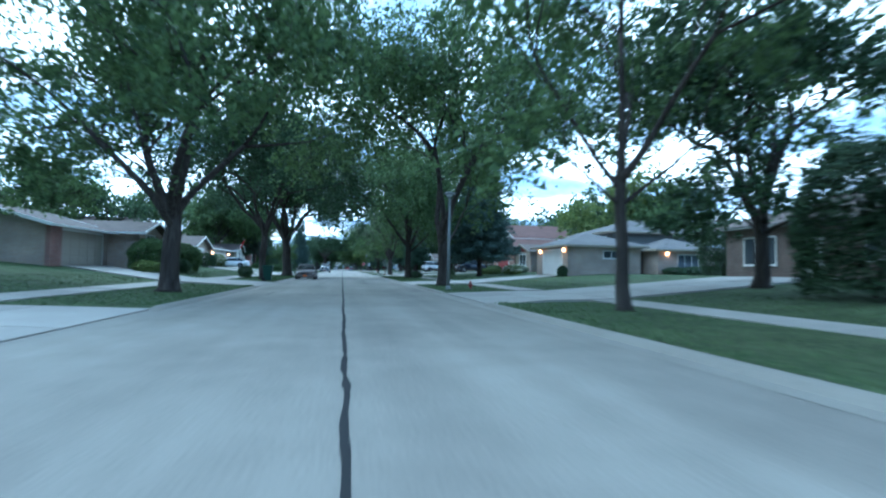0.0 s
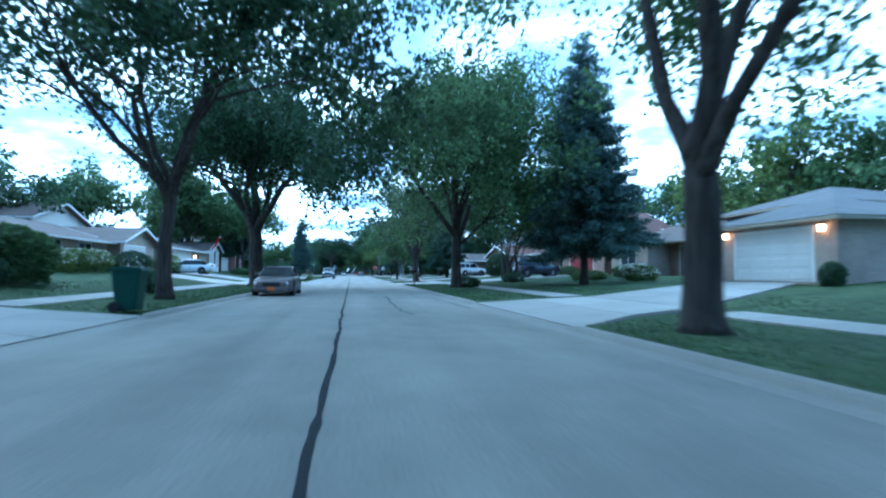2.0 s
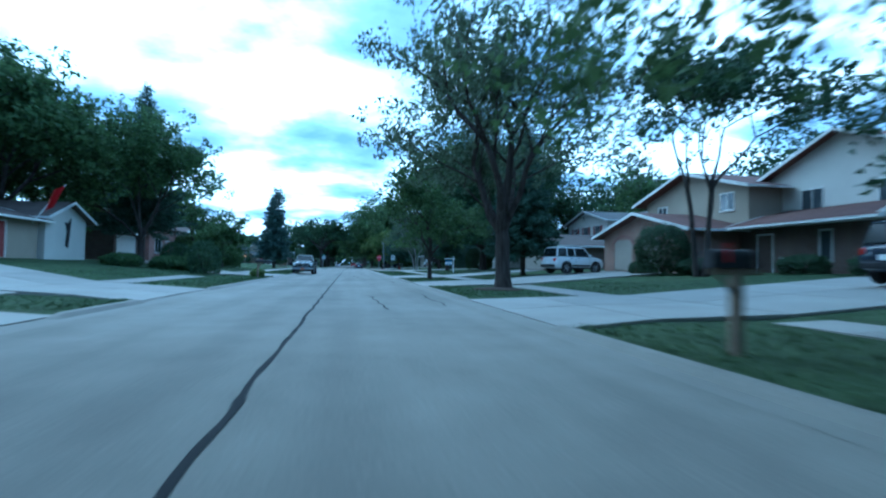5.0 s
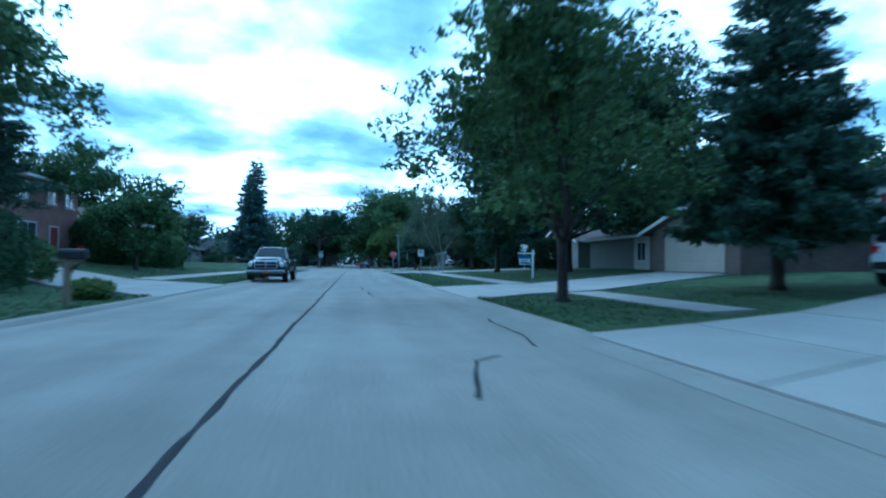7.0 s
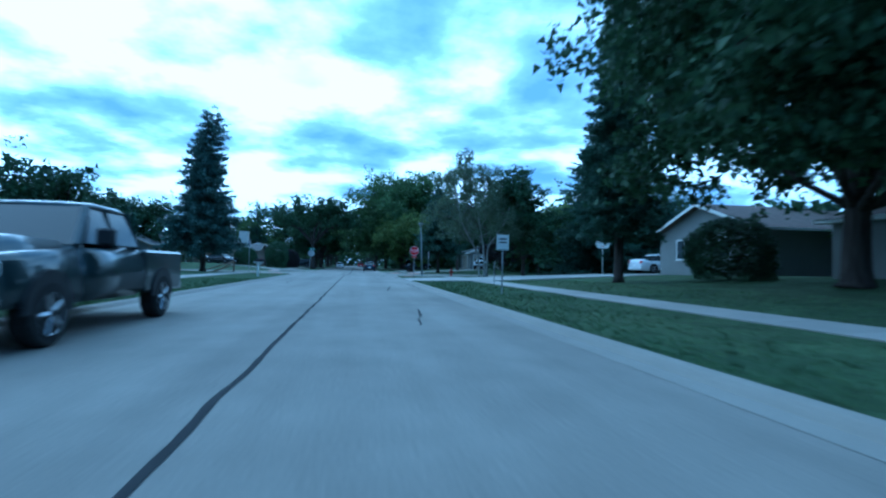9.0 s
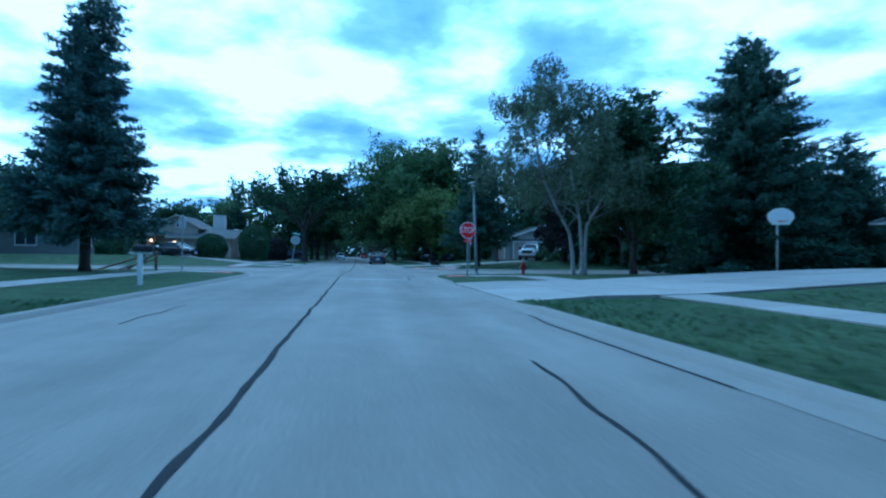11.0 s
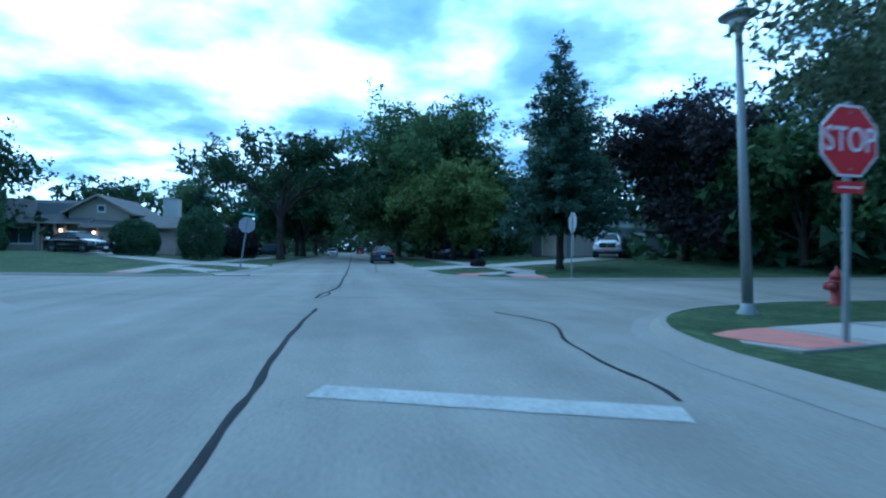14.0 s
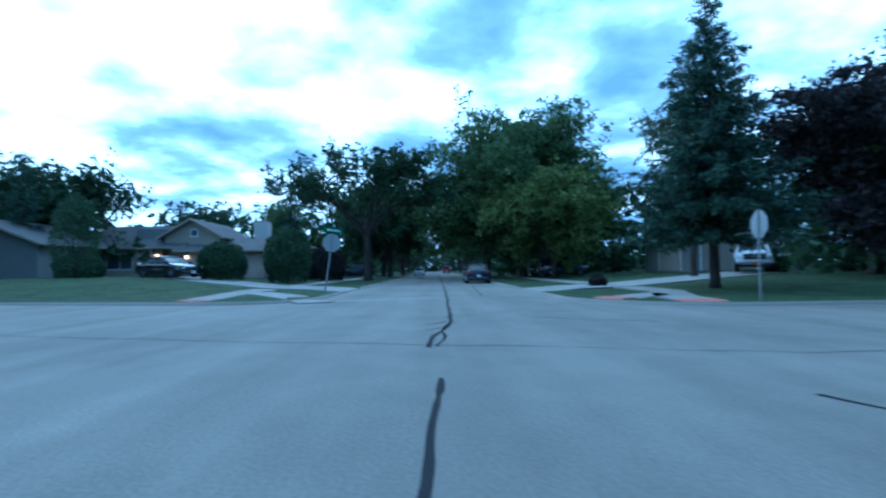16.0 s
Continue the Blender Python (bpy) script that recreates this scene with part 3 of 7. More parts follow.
def build_sidewalk(side, y0, y1, x0=8.4, x1=9.7):
    w = thing("sidewalk", (0, 0, 0), "narrow concrete sidewalk of square slabs across the lawn", "sidewalk", "sidewalks", kind="structure")
    n = round((y1 - y0) / 1.5)
    for i in range(n):
        a, b = y0 + (y1 - y0) * i / n, y0 + (y1 - y0) * (i + 1) / n
        if on_drive(side, (x0 + x1) / 2, (a + b) / 2):
            continue
        slab("slab", [(side * x0, a), (side * x1, a), (side * x1, b), (side * x0, b)], lambda x, y: lawn(x, y) + 0.03, w, M["concrete"])


build_sidewalk(1, -150.0, -1.6)
build_sidewalk(-1, -150.0, -56.0)
build_sidewalk(-1, -44.0, 2.6)
build_sidewalk(-1, 23.0, 62.0)
build_sidewalk(1, 18.0, 62.0)


def path_slabs(name, pts, width, material, label, n_per=1.5, proud=0.03):
    w = thing(name, (0, 0, 0), label, "sidewalk", kind="structure")
    for (xa, ya), (xb, yb) in zip(pts, pts[1:]):
        L = math.hypot(xb - xa, yb - ya)
        nx, ny = -(yb - ya) / L * width / 2, (xb - xa) / L * width / 2
        n = max(1, round(L / n_per))
        for i in range(n):
            p = [(xa + (xb - xa) * k / n, ya + (yb - ya) * k / n) for k in (i, i + 1)]
            slab("slab", [(p[0][0] + nx, p[0][1] + ny), (p[1][0] + nx, p[1][1] + ny), (p[1][0] - nx, p[1][1] - ny), (p[0][0] - nx, p[0][1] - ny)],
                 lambda x, y: proud - 0.03 + min(lawn(x, y) + 0.03, 0.03 + 0.12 * max(0.05, min(1.0, street_gap(x, y) / 0.9))), w, material)
    return w


# corner ramps beyond the crossing, with red paver pads at the kerb
for pts in ([(-9.05, 23.1), (-8.55, 18.6), (-8.25, 15.85)], [(-8.3, 22.4), (-5.6, 18.2), (-3.95, 15.6)], [(9.0, 18.2), (7.7, 14.5), (7.45, 11.9)], [(8.6, 16.9), (6.6, 15.1), (4.95, 13.9)],
            [(9.05, -1.0), (7.6, -1.0), (4.95, -1.5)], [(-9.05, 2.4), (-8.9, 4.6), (-5.05, 1.75)]):
    path_slabs("sidewalk_ramp", pts, 1.3, M["concrete"], "concrete sidewalk ramp running down to the kerb")
for pts in ([(-8.38, 17.0), (-8.28, 16.15)], [(-4.75, 16.85), (-4.2, 16.0)], [(7.55, 13.1), (7.45, 12.2)], [(5.9, 14.6), (5.2, 14.1)], [(6.0, -1.3), (5.1, -1.47)], [(-6.2, 2.6), (-5.35, 1.98)]):
    path_slabs("ramp_pad", pts, 1.2, M["paver"], "red textured paver pad let into the corner ramp", 0.3, 0.036)


# tar seams and paint, thin strips lying on the carriageway
def tar_line(pts, width, seed, wob=0.05, name="tar_seam", material=None, z=0.005, label="black crooked tar seal along a road joint"):
    rng = random.Random(seed)
    width *= 1.0 if name == "stop_line" else 0.75
    verts, faces = [], []
    fine = []
    for (xa, ya), (xb, yb) in zip(pts, pts[1:]):
        n = max(1, int(math.hypot(xb - xa, yb - ya) / 0.25))
        fine += [(xa + (xb - xa) * k / n, ya + (yb - ya) * k / n) for k in range(n)]
    fine.append(pts[-1])
    for i, (x, y) in enumerate(fine):
        a, b = fine[max(0, i - 1)], fine[min(len(fine) - 1, i + 1)]
        t = Vector((b[0] - a[0], b[1] - a[1])).normalized()
        o = wob * noise.noise((x * 0.9 + seed, y * 0.9, seed * 1.3)) * 2
        h = width * (0.5 + (0.35 * noise.noise((x * 2.3, y * 2.3, seed)) + rng.uniform(-0.08, 0.08)) * (0.12 if name == "stop_line" else 1.0))
        for s in (-1, 1):
            verts.append((x - t.y * (o + s * h), y + t.x * (o + s * h), z))
    for i in range(len(fine) - 1):
        a = 2 * i
        faces.append((a, a + 1, a + 3, a + 2))
    ob = raw(name, verts, faces, material or M["tar"])
    b = bmesh.new()
    b.from_mesh(ob.data)
    for f in b.faces:
        f.normal_update()
        if f.normal.z < 0:
            f.normal_flip()
    b.to_mesh(ob.data)
    b.free()
    return tagged(ob, label, "road joint", kind="structure")


tar_line([(0.0, -180), (0.02, -120), (-0.02, -60), (0.0, -10), (0.0, 0.5), (0.1, 3.3)], 0.085, 1, 0.022)
tar_line([(-0.07, 5.35), (-0.02, 6.5), (0.22, 7.5), (0.34, 9.2), (0.42, 14), (0.5, 22), (0.55, 40), (0.4, 110)], 0.10, 2, 0.04)
for k, pts in enumerate((
    [(1.7, -79.8), (1.75, -78), (1.5, -75.9), (1.62, -74.4)], [(3.45, -78.5), (3.4, -76), (3.48, -73.6)], [(1.3, -44.6), (1.42, -47.2), (1.68, -48.0)],
    [(1.48, -48.9), (1.48, -50.4), (1.56, -51.6)], [(2.6, -20.5), (2.48, -23.0), (2.3, -24.9)], [(3.92, -16.6), (3.94, -21.8)], [(-2.72, -17.2), (-2.55, -14.3)],
    [(1.82, -104.8), (1.63, -110.4), (1.6, -113.8), (1.88, -115)], [(3.5, -108), (3.82, -109.8), (3.75, -113)], [(1.2, -100), (1.4, -97.5)], [(-2.9, -131), (-2.7, -126.5)],
    [(3.4, -62), (3.6, -58.5)], [(1.9, -64.5), (2.3, -62.9), (2.7, -62.6)], [(2.5, -33.5), (2.2, -36.8)], [(3.05, -3.1), (3.3, -1.0), (3.65, 0.9), (3.55, 1.7), (3.2, 2.4)],
    [(-12, 8.6), (-0.9, 5.75), (4.7, 4.5), (12, 4.4)], [(0.1, 5.4), (0.16, 6.4), (0.3, 8.2)], [(-0.2, 8.4), (0.05, 8.5), (0.28, 8.9)], [(-0.12, 7.4), (0.18, 7.9)], [(0.3, 8.4), (0.46, 8.6)], [(2.2, 9.6), (4.4, 8.2)], [(1.9, 19.2), (1.98, 20.6), (2.3, 29), (2.6, 37)],
)):
    tar_line(pts, 0.03 if pts[0][0] == -12 else 0.06, 10 + k, 0.07)
tar_line([(-4.2, -104.5), (-2.0, -106.2)], 0.07, 61, 0.08)
tar_line([(0.48, -2.45), (2.95, -3.4)], 0.34, 70, 0.01, "stop_line", M["paint_line"], 0.006, "worn white painted stop line across the lane")
tar_line([(-3.5, 16.7), (0.25, 18.4)], 0.28, 71, 0.01, "stop_line", M["paint_line"], 0.006, "worn white painted stop line across the far lane")


def grass_blades():
    """Short mown blades standing along the verges and lawns nearest the street."""
    rng = random.Random(3)
    verts, faces = [], []
    while len(faces) < 60000:
        s = rng.choice((-1, 1))
        x = s * (HW + 0.18 + 9.0 * rng.random() ** 1.7)
        y = rng.uniform(-150, -14)
        if street_gap(x, y) < 0.2 or on_drive(s, x, y) or 8.3 < abs(x) < 9.8:
            continue
        z = lawn(x, y) - 0.005
        h, a, w = rng.uniform(0.035, 0.085), rng.uniform(0, 6.28), rng.uniform(0.012, 0.028)
        dx, dy = math.cos(a) * w, math.sin(a) * w
        k = len(verts)
        verts += [(x - dx, y - dy, z), (x + dx, y + dy, z), (x + rng.gauss(0, 0.025), y + rng.gauss(0, 0.025), z + h)]
        faces.append((k, k + 1, k + 2))
    o = raw("grass_blades", verts, faces, M["blade"])
    tagged(o, "short mown grass blades along the verges", "grass", kind="stuff")


grass_blades()


# ---- trees and shrubs ----
def leaf_cloud(centres, rng, per, size, spread, flat=0.7, droop=0.0, clear=-1.0):
    """Many small pointed leaf blades, gathered in sprigs round the given centres."""
    g = np.random.default_rng(rng.randrange(1 << 30))
    spots = []
    for c, r in centres:
        n = max(4, int(per * r))
        m = max(3, n // 11)
        sprig = g.normal(size=(m, 3)) * (1, 1, flat)
        far = np.linalg.norm(sprig, axis=1, keepdims=True)
        sprig = np.where(far > 1.6, sprig * (1.6 * g.random((m, 1)) ** 0.4 / np.maximum(far, 1e-6)), sprig) * (spread * r * 0.6) + np.array(c)
        p = sprig[g.integers(0, m, n)] + g.normal(size=(n, 3)) * (1, 1, 0.7) * (0.17 * r)
        p[:, 2] -= droop * g.random(n) ** 2 * r
        spots.append(p)
    p = np.concatenate(spots)
    p = p[p[:, 2] > clear]
    n = len(p)
    s = size * g.uniform(0.6, 1.35, (n, 1))
    d = g.normal(size=(n, 3)) * (1, 1, 0.7) - (0, 0, droop)
    d /= np.linalg.norm(d, axis=1, keepdims=True)
    e = np.cross(d, g.normal(size=(n, 3)))
    e /= np.linalg.norm(e, axis=1, keepdims=True)
    w = e * s * 0.42
    verts = np.stack([p + w, p + d * s, p - w], axis=1).reshape(-1, 3).tolist()
    return verts, np.arange(3 * n).reshape(-1, 3).tolist()


def grow(bm, rng, p, d, length, r, level, tips, spread, up, sides, deepest=3):
    """A limb that bends, tapers and forks; its outer ends are gathered in tips."""
    n = 4 if level == 0 else 3
    pts, rad = [Vector(p)], [r]
    dv = Vector(d).normalized()
    for i in range(n):
        dv = (dv + Vector((rng.gauss(0, 0.13), rng.gauss(0, 0.13), rng.gauss(0, 0.08) + up * 0.09))).normalized()
        pts.append(pts[-1] + dv * (length / n))
        rad.append(r * (1 - 0.42 * (i + 1) / n))
    if level == 0:
        pts.insert(1, pts[0].lerp(pts[1], 0.3))
        rad[0:1] = [r * 1.5, r * 1.12]
    tube(bm, pts, rad, sides)
    if level >= 1:
        tips.append((pts[-1], length * 0.55))
    if level >= 2:
        tips.append((pts[-2], length * 0.5))
    if level == deepest or rad[-1] < 0.012:
        return
    kids = rng.choice((2, 3, 3)) if level else 3
    a0 = rng.uniform(0, 6.28)
    for k in range(kids):
        a = a0 + 2 * math.pi * k / kids + rng.uniform(-0.4, 0.4)
        o = dv.orthogonal().normalized()
        o.rotate(Matrix.Rotation(a, 3, dv))
        nd = (dv + o * spread * rng.uniform(0.6, 1.15)).normalized()
        at = pts[-1] if k < 2 else pts[-2]
        grow(bm, rng, at, nd, length * rng.uniform(0.62, 0.82), rad[-1] * (0.95, 0.8, 0.6)[k], level + 1, tips, spread, up, max(3, sides - 2), deepest)


def frame_of_limbs(seed, height, trunk_r, fork, limbs, lean, spread, stems, upw, near, low, gain, splay):
    """The trunk, the limbs as meshes of their own, and the limbs' ends."""
    rng = random.Random(seed)
    bm = bmesh.new()
    tips, limb_meshes = [], []
    for s in range(stems):
        a = 2 * math.pi * s / stems + rng.uniform(0, 1)
        off = Vector((math.cos(a), math.sin(a), 0)) * (trunk_r * (0.6 if stems == 2 else 1.2) if stems > 1 else 0)
        tilt = off.normalized() * (splay if stems > 1 else 0) + Vector((rng.gauss(0, 0.03), rng.gauss(0, 0.03), 1))
        tilt.normalize()
        pts = [off + tilt * (fork * k) + Vector((rng.gauss(0, 0.03), rng.gauss(0, 0.03), 0)) * (k > 0) for k in (0, 0.06, 0.2, 0.5, 0.8, 1.0)]
        pts += [pts[-1] + tilt * trunk_r * 1.3, pts[-1] + tilt * trunk_r * 2.6]
        rr = trunk_r if stems == 1 else trunk_r * 0.7
        tube(bm, pts, [rr * f for f in (1.5, 1.18, 1.0, 0.92, 0.88, 0.84, 0.6, 0.2)], 12 if near else 7)
        reach = (height - fork) * gain
        a0 = rng.uniform(0, 6.28)
        nl = limbs if stems == 1 else max(2, limbs - 1)
        for k in range(nl + low):
            b = a0 + 2.4 * k + rng.uniform(-0.3, 0.3)
            d = Vector((math.cos(b) * lean, math.sin(b) * lean, 1)) + tilt * 0.3
            root = pts[-3] - tilt * rng.uniform(0, 0.5) * (k > 0)
            r_l = rr * (0.66 if k == 0 else rng.uniform(0.42, 0.58))
            if k == 0 and nl > 2:
                d = Vector((math.cos(b) * 0.12, math.sin(b) * 0.12, 1))
            if k >= nl:
                d = Vector((math.cos(b) * 1.3, math.sin(b) * 1.3, 0.75))
                root = pts[-4]
                r_l *= 0.6
            wood = bmesh.new()
            grow(wood, rng, root, d, reach * rng.uniform(0.85, 1.1) * (0.62 if k >= nl else 1.0), r_l, 0, tips, spread, upw, 8 if near else 4, 3 if near else 2)
            limb_meshes.append(wood)
    return bm, tips, limb_meshes, rng


def tree(x, y, height, trunk_r, fork, leaf, seed, label, limbs=4, lean=0.6, spread=0.7, leaves=1.0, size=0.25, bark="bark", name="tree", droop=0.15, puff=1.0, stems=1, group="street trees", upw=0.35, z=None, near=True, low=0, clear=None, limb_bark=None, splay=0.22, fill=0.7):
    """A broadleaf tree: a flared trunk that forks into limbs, and a crown of leaf tufts on and round their ends."""
    t = thing(name, (x, y, lawn(x, y) - 0.03 if z is None else z), label, "tree", group)
    clear = (3.3 if abs(x) < 9.2 else 0.5) if clear is None else clear
    bm, tips, limb_meshes, rng = frame_of_limbs(seed, height, trunk_r, fork, limbs, lean, spread, stems, upw, near, low, 0.42, splay)
    top = max(c.z for c, _ in tips) + 0.5
    bm.free()
    for wood in limb_meshes:
        wood.free()
    bm, tips, limb_meshes, rng = frame_of_limbs(seed, height, trunk_r, fork, limbs, lean, spread, stems, upw, near, low, 0.42 * (height - fork) / (top - fork), splay)
    part("trunk", bm, M[bark], t, smooth=True)
    if near:
        for wood in limb_meshes:
            part("limb", wood, M[limb_bark or bark], t, smooth=True)
    else:
        whole = bmesh.new()
        for wood in limb_meshes:
            me = bpy.data.meshes.new("limb_piece")
            wood.to_mesh(me)
            wood.free()
            whole.from_mesh(me)
            bpy.data.meshes.remove(me)
        part("branchwork", whole, M[bark], t, smooth=True)
    tufts = []
    for c, r in tips:
        r = max(0.6, min(r, 1.3)) * puff * (1.0 if near else 1.35)
        tufts.append((c, r))
        q = Vector((rng.gauss(0, 1), rng.gauss(0, 1), rng.gauss(0, 0.7) - 0.2))
        tufts.append((c + q * r * 0.75, r * 0.8))
    heart = sum((c for c, _ in tips), Vector()) / len(tips)
    for _ in range(int(len(tips) * fill)):
        c, r = rng.choice(tips)
        tufts.append((heart.lerp(c, rng.uniform(0.35, 0.9) ** 0.7), max(0.7, min(r, 1.3)) * puff * (0.95 if near else 1.4)))
    k = leaves * (32.0 if near else 24.0) * (0.25 / size) ** 1.1
    v, f = leaf_cloud(tufts, rng, k, size * 0.82, 0.85, 0.7, droop, clear)
    raw("crown", v, f, M[leaf], t)
    return t


def conifer(x, y, height, radius, leaf, seed, label, skirt=0.8, dens=1.0, name="spruce_tree", ragged=0.2, twin=False, group="conifers", curve=0.9):
    """A spruce: a straight trunk with whorls of boughs, each a spray of hanging needle tufts."""
    rng = random.Random(seed)
    t = thing(name, (x, y, lawn(x, y) - 0.03), label, "tree", group)
    bm = bmesh.new()
    tube(bm, [(0, 0, 0), (0, 0, 0.3), (0.02, 0, height * 0.5), (0, 0.02, height)], [height * 0.022, height * 0.017, height * 0.01, 0.015], 8)
    if twin:
        tube(bm, [(0.1, 0, height * 0.72), (0.55, 0.1, height * 0.8), (0.75, 0.1, height * 0.97)], [0.1, 0.07, 0.015], 6)
    part("trunk", bm, M["bark"], t, smooth=True)
    wood = bmesh.new()
    g = np.random.default_rng(seed)
    spots, ways, sizes = [], [], []
    z = skirt
    while z < height * 0.985:
        k = (z - skirt) / (height - skirt)
        reach = radius * (1 - k) ** curve + 0.12
        n = max(4, int((5 + 7 * (1 - k)) * dens))
        a0 = rng.uniform(0, 6.28)
        for i in range(n):
            a = a0 + 2 * math.pi * i / n + rng.uniform(-0.4, 0.4)
            lump = 1 + ragged * 1.1 * noise.noise((math.cos(a) * 1.6 + seed, math.sin(a) * 1.6, z * 0.55))
            L = reach * lump * rng.uniform(1 - ragged * 1.3, 1 + ragged * 0.5)
            d = Vector((math.cos(a), math.sin(a), 0))
            z0 = z + rng.uniform(-0.45, 0.45)
            base = Vector((0.75 * (twin and k > 0.75 and i % 2), 0, 0))
            tip = base + d * L + Vector((0, 0, z0 + L * (0.42 * k - 0.16 + rng.uniform(-0.1, 0.1))))
            root = Vector((base.x, base.y, z0 + 0.1))
            if L > 0.5:
                tube(wood, [root, (root + tip) / 2 + Vector((0, 0, -0.07 * L)), tip], [0.03 + 0.012 * L, 0.02, 0.006], 3)
            m = max(6, int(L * 52 * dens))
            f = 0.12 + 0.9 * g.random(m) ** 0.75
            c = np.array(root) + f[:, None] * (np.array(tip) - np.array(root))
            c[:, 2] -= 0.07 * L * np.sin(f * 3.1)
            half = np.minimum(0.14 + 0.15 * L * (1 - f), 0.42)
            c += g.normal(size=(m, 3)) * half[:, None] * (0.5, 0.5, 0.45)
            out = np.array(d) * 0.6 + g.normal(size=(m, 3)) * (0.6, 0.6, 0.5) + (0, 0, -0.1)
            spots.append(c), ways.append(out), sizes.append((half * 0.6 + 0.15) * g.uniform(0.7, 1.35, m) * (1 - 0.35 * k))
        z += (0.20 + 0.16 * (1 - k)) * rng.uniform(0.8, 1.25) / dens ** 0.3
    p, d, sz = np.concatenate(spots), np.concatenate(ways), np.concatenate(sizes)[:, None]
    d /= np.linalg.norm(d, axis=1, keepdims=True)
    e = np.cross(d, g.normal(size=p.shape))
    e *= sz * 0.2 / np.linalg.norm(e, axis=1, keepdims=True)
    verts = np.stack([p + e, p + d * sz, p - e], axis=1).reshape(-1, 3).tolist()
    faces = np.arange(len(verts)).reshape(-1, 3).tolist()
    part("branchwork", wood, M["bark"], t, smooth=True)
    raw("needles", verts, faces, M[leaf], t)
    return t


def bush(x, y, r, h, leaf, seed, label, size=0.14, dens=1.0, name="shrub", group="shrubs", bloom=False, sx=1.0, sy=1.0):
    """A shrub: short stems and a closely leafed, uneven dome."""
    rng = random.Random(seed)
    t = thing(name, (x, y, lawn(x, y) - 0.02), label, "shrub", group)
    bm = bmesh.new()
    for k in range(6):
        a = k * 1.05 + rng.random()
        tube(bm, [(0, 0, 0), (math.cos(a) * r * 0.3 * sx, math.sin(a) * r * 0.3 * sy, h * 0.4), (math.cos(a) * r * 0.6 * sx, math.sin(a) * r * 0.6 * sy, h * 0.75)], [0.035, 0.025, 0.008], 5)
    part("branchwork", bm, M["bark"], t, smooth=True)
    verts, faces, bv, bf = [], [], [], []
    n = int(2800 * dens * max(r * r, 0.6) * (0.14 / size) ** 1.5)
    for i in range(n):
        a, u = rng.uniform(0, 6.283), rng.uniform(-1.0, 1.0)
        rad = rng.uniform(0.6, 1.0) ** 0.5
        lump = 1 + 0.16 * noise.noise((math.cos(a) * 2.2 + seed, math.sin(a) * 2.2, u * 2))
        q = math.sqrt(max(0.0, 1 - u * u)) if u > 0 else 1 - 0.2 * u * u
        p = Vector((math.cos(a) * q * r * rad * lump * sx, math.sin(a) * q * r * rad * lump * sy, max(0.02, h * 0.5 + u * h * 0.5 * lump * rad)))
        d = Vector((rng.gauss(0, 1), rng.gauss(0, 1), rng.gauss(0.3, 0.8))).normalized()
        e = d.orthogonal().normalized()
        s = size * 0.8 * rng.uniform(0.7, 1.3)
        if bloom and rad > 0.85 and u > -0.2 and rng.random() < 0.16:
            k = len(bv)
            s *= 1.3
            bv += [tuple(p), tuple(p + d * s * 0.5 + e * s * 0.5), tuple(p + d * s), tuple(p + d * s * 0.5 - e * s * 0.5)]
            bf.append((k, k + 1, k + 2, k + 3))
            continue
        k = len(verts)
        verts += [tuple(p + e * s * 0.36), tuple(p + d * s), tuple(p - e * s * 0.36)]
        faces.append((k, k + 1, k + 2))
    raw("foliage", verts, faces, M[leaf], t)
    if bloom:
        raw("blossom", bv, bf, M["bloom"], t)
    return t


def birch_tree(x, y):
    """A clump of three pale stems: one sweeps out over the lawn, two stand close; thin hanging foliage."""
    rng = random.Random(26)
    t = thing("birch_tree", (x, y, lawn(x, y) - 0.03), "birch with three pale trunks and a thin airy crown", "tree", "street trees")
    tips = []
    for root, pts, r in (((-0.3, 0.1), [(-0.34, 0.1, 1.2), (-0.55, 0.05, 2.3), (-1.3, -0.1, 3.5), (-2.1, -0.2, 5.0), (-2.6, -0.3, 7.0), (-2.8, -0.2, 8.6)], 0.13),
                         ((0.12, -0.1), [(0.08, -0.1, 1.4), (0.0, -0.05, 2.9), (-0.4, 0.1, 5.2), (-0.7, 0.3, 7.8), (-0.9, 0.4, 10.4)], 0.13),
                         ((0.42, 0.2), [(0.44, 0.2, 1.5), (0.5, 0.2, 2.7), (1.2, 0.3, 3.8), (2.3, 0.4, 5.3), (2.9, 0.5, 7.6)], 0.12)):
        bm = bmesh.new()
        line = [Vector((*root, 0.0)), Vector((*root, 0.25))] + [Vector(p) for p in pts]
        k = len(line) - 1
        tube(bm, line, [r * (1.35 if i == 0 else 1.0 - 0.72 * i / k) for i in range(k + 1)], 10)
        part("trunk", bm, M["birch"], t, smooth=True)
        for i in range(4, k + 1):
            for _ in range(4):
                a = rng.uniform(0, 6.28)
                wood = bmesh.new()
                p = line[i - 1].lerp(line[i], rng.random())
                grow(wood, rng, p, Vector((math.cos(a), math.sin(a), rng.uniform(0.5, 1.3))), rng.uniform(1.2, 1.9) * (1.1 if i < k else 0.7), 0.045, 0, tips, 0.75, 0.3, 6, 2)
                part("limb", wood, M["birch_grey"], t, smooth=True)
    tufts = [(c, max(0.55, min(r, 1.0))) for c, r in tips]
    v, f = leaf_cloud(tufts, rng, 120, 0.12, 0.95, 0.9, 0.7, 3.4)
    raw("crown", v, f, M["leaf_grey"], t)


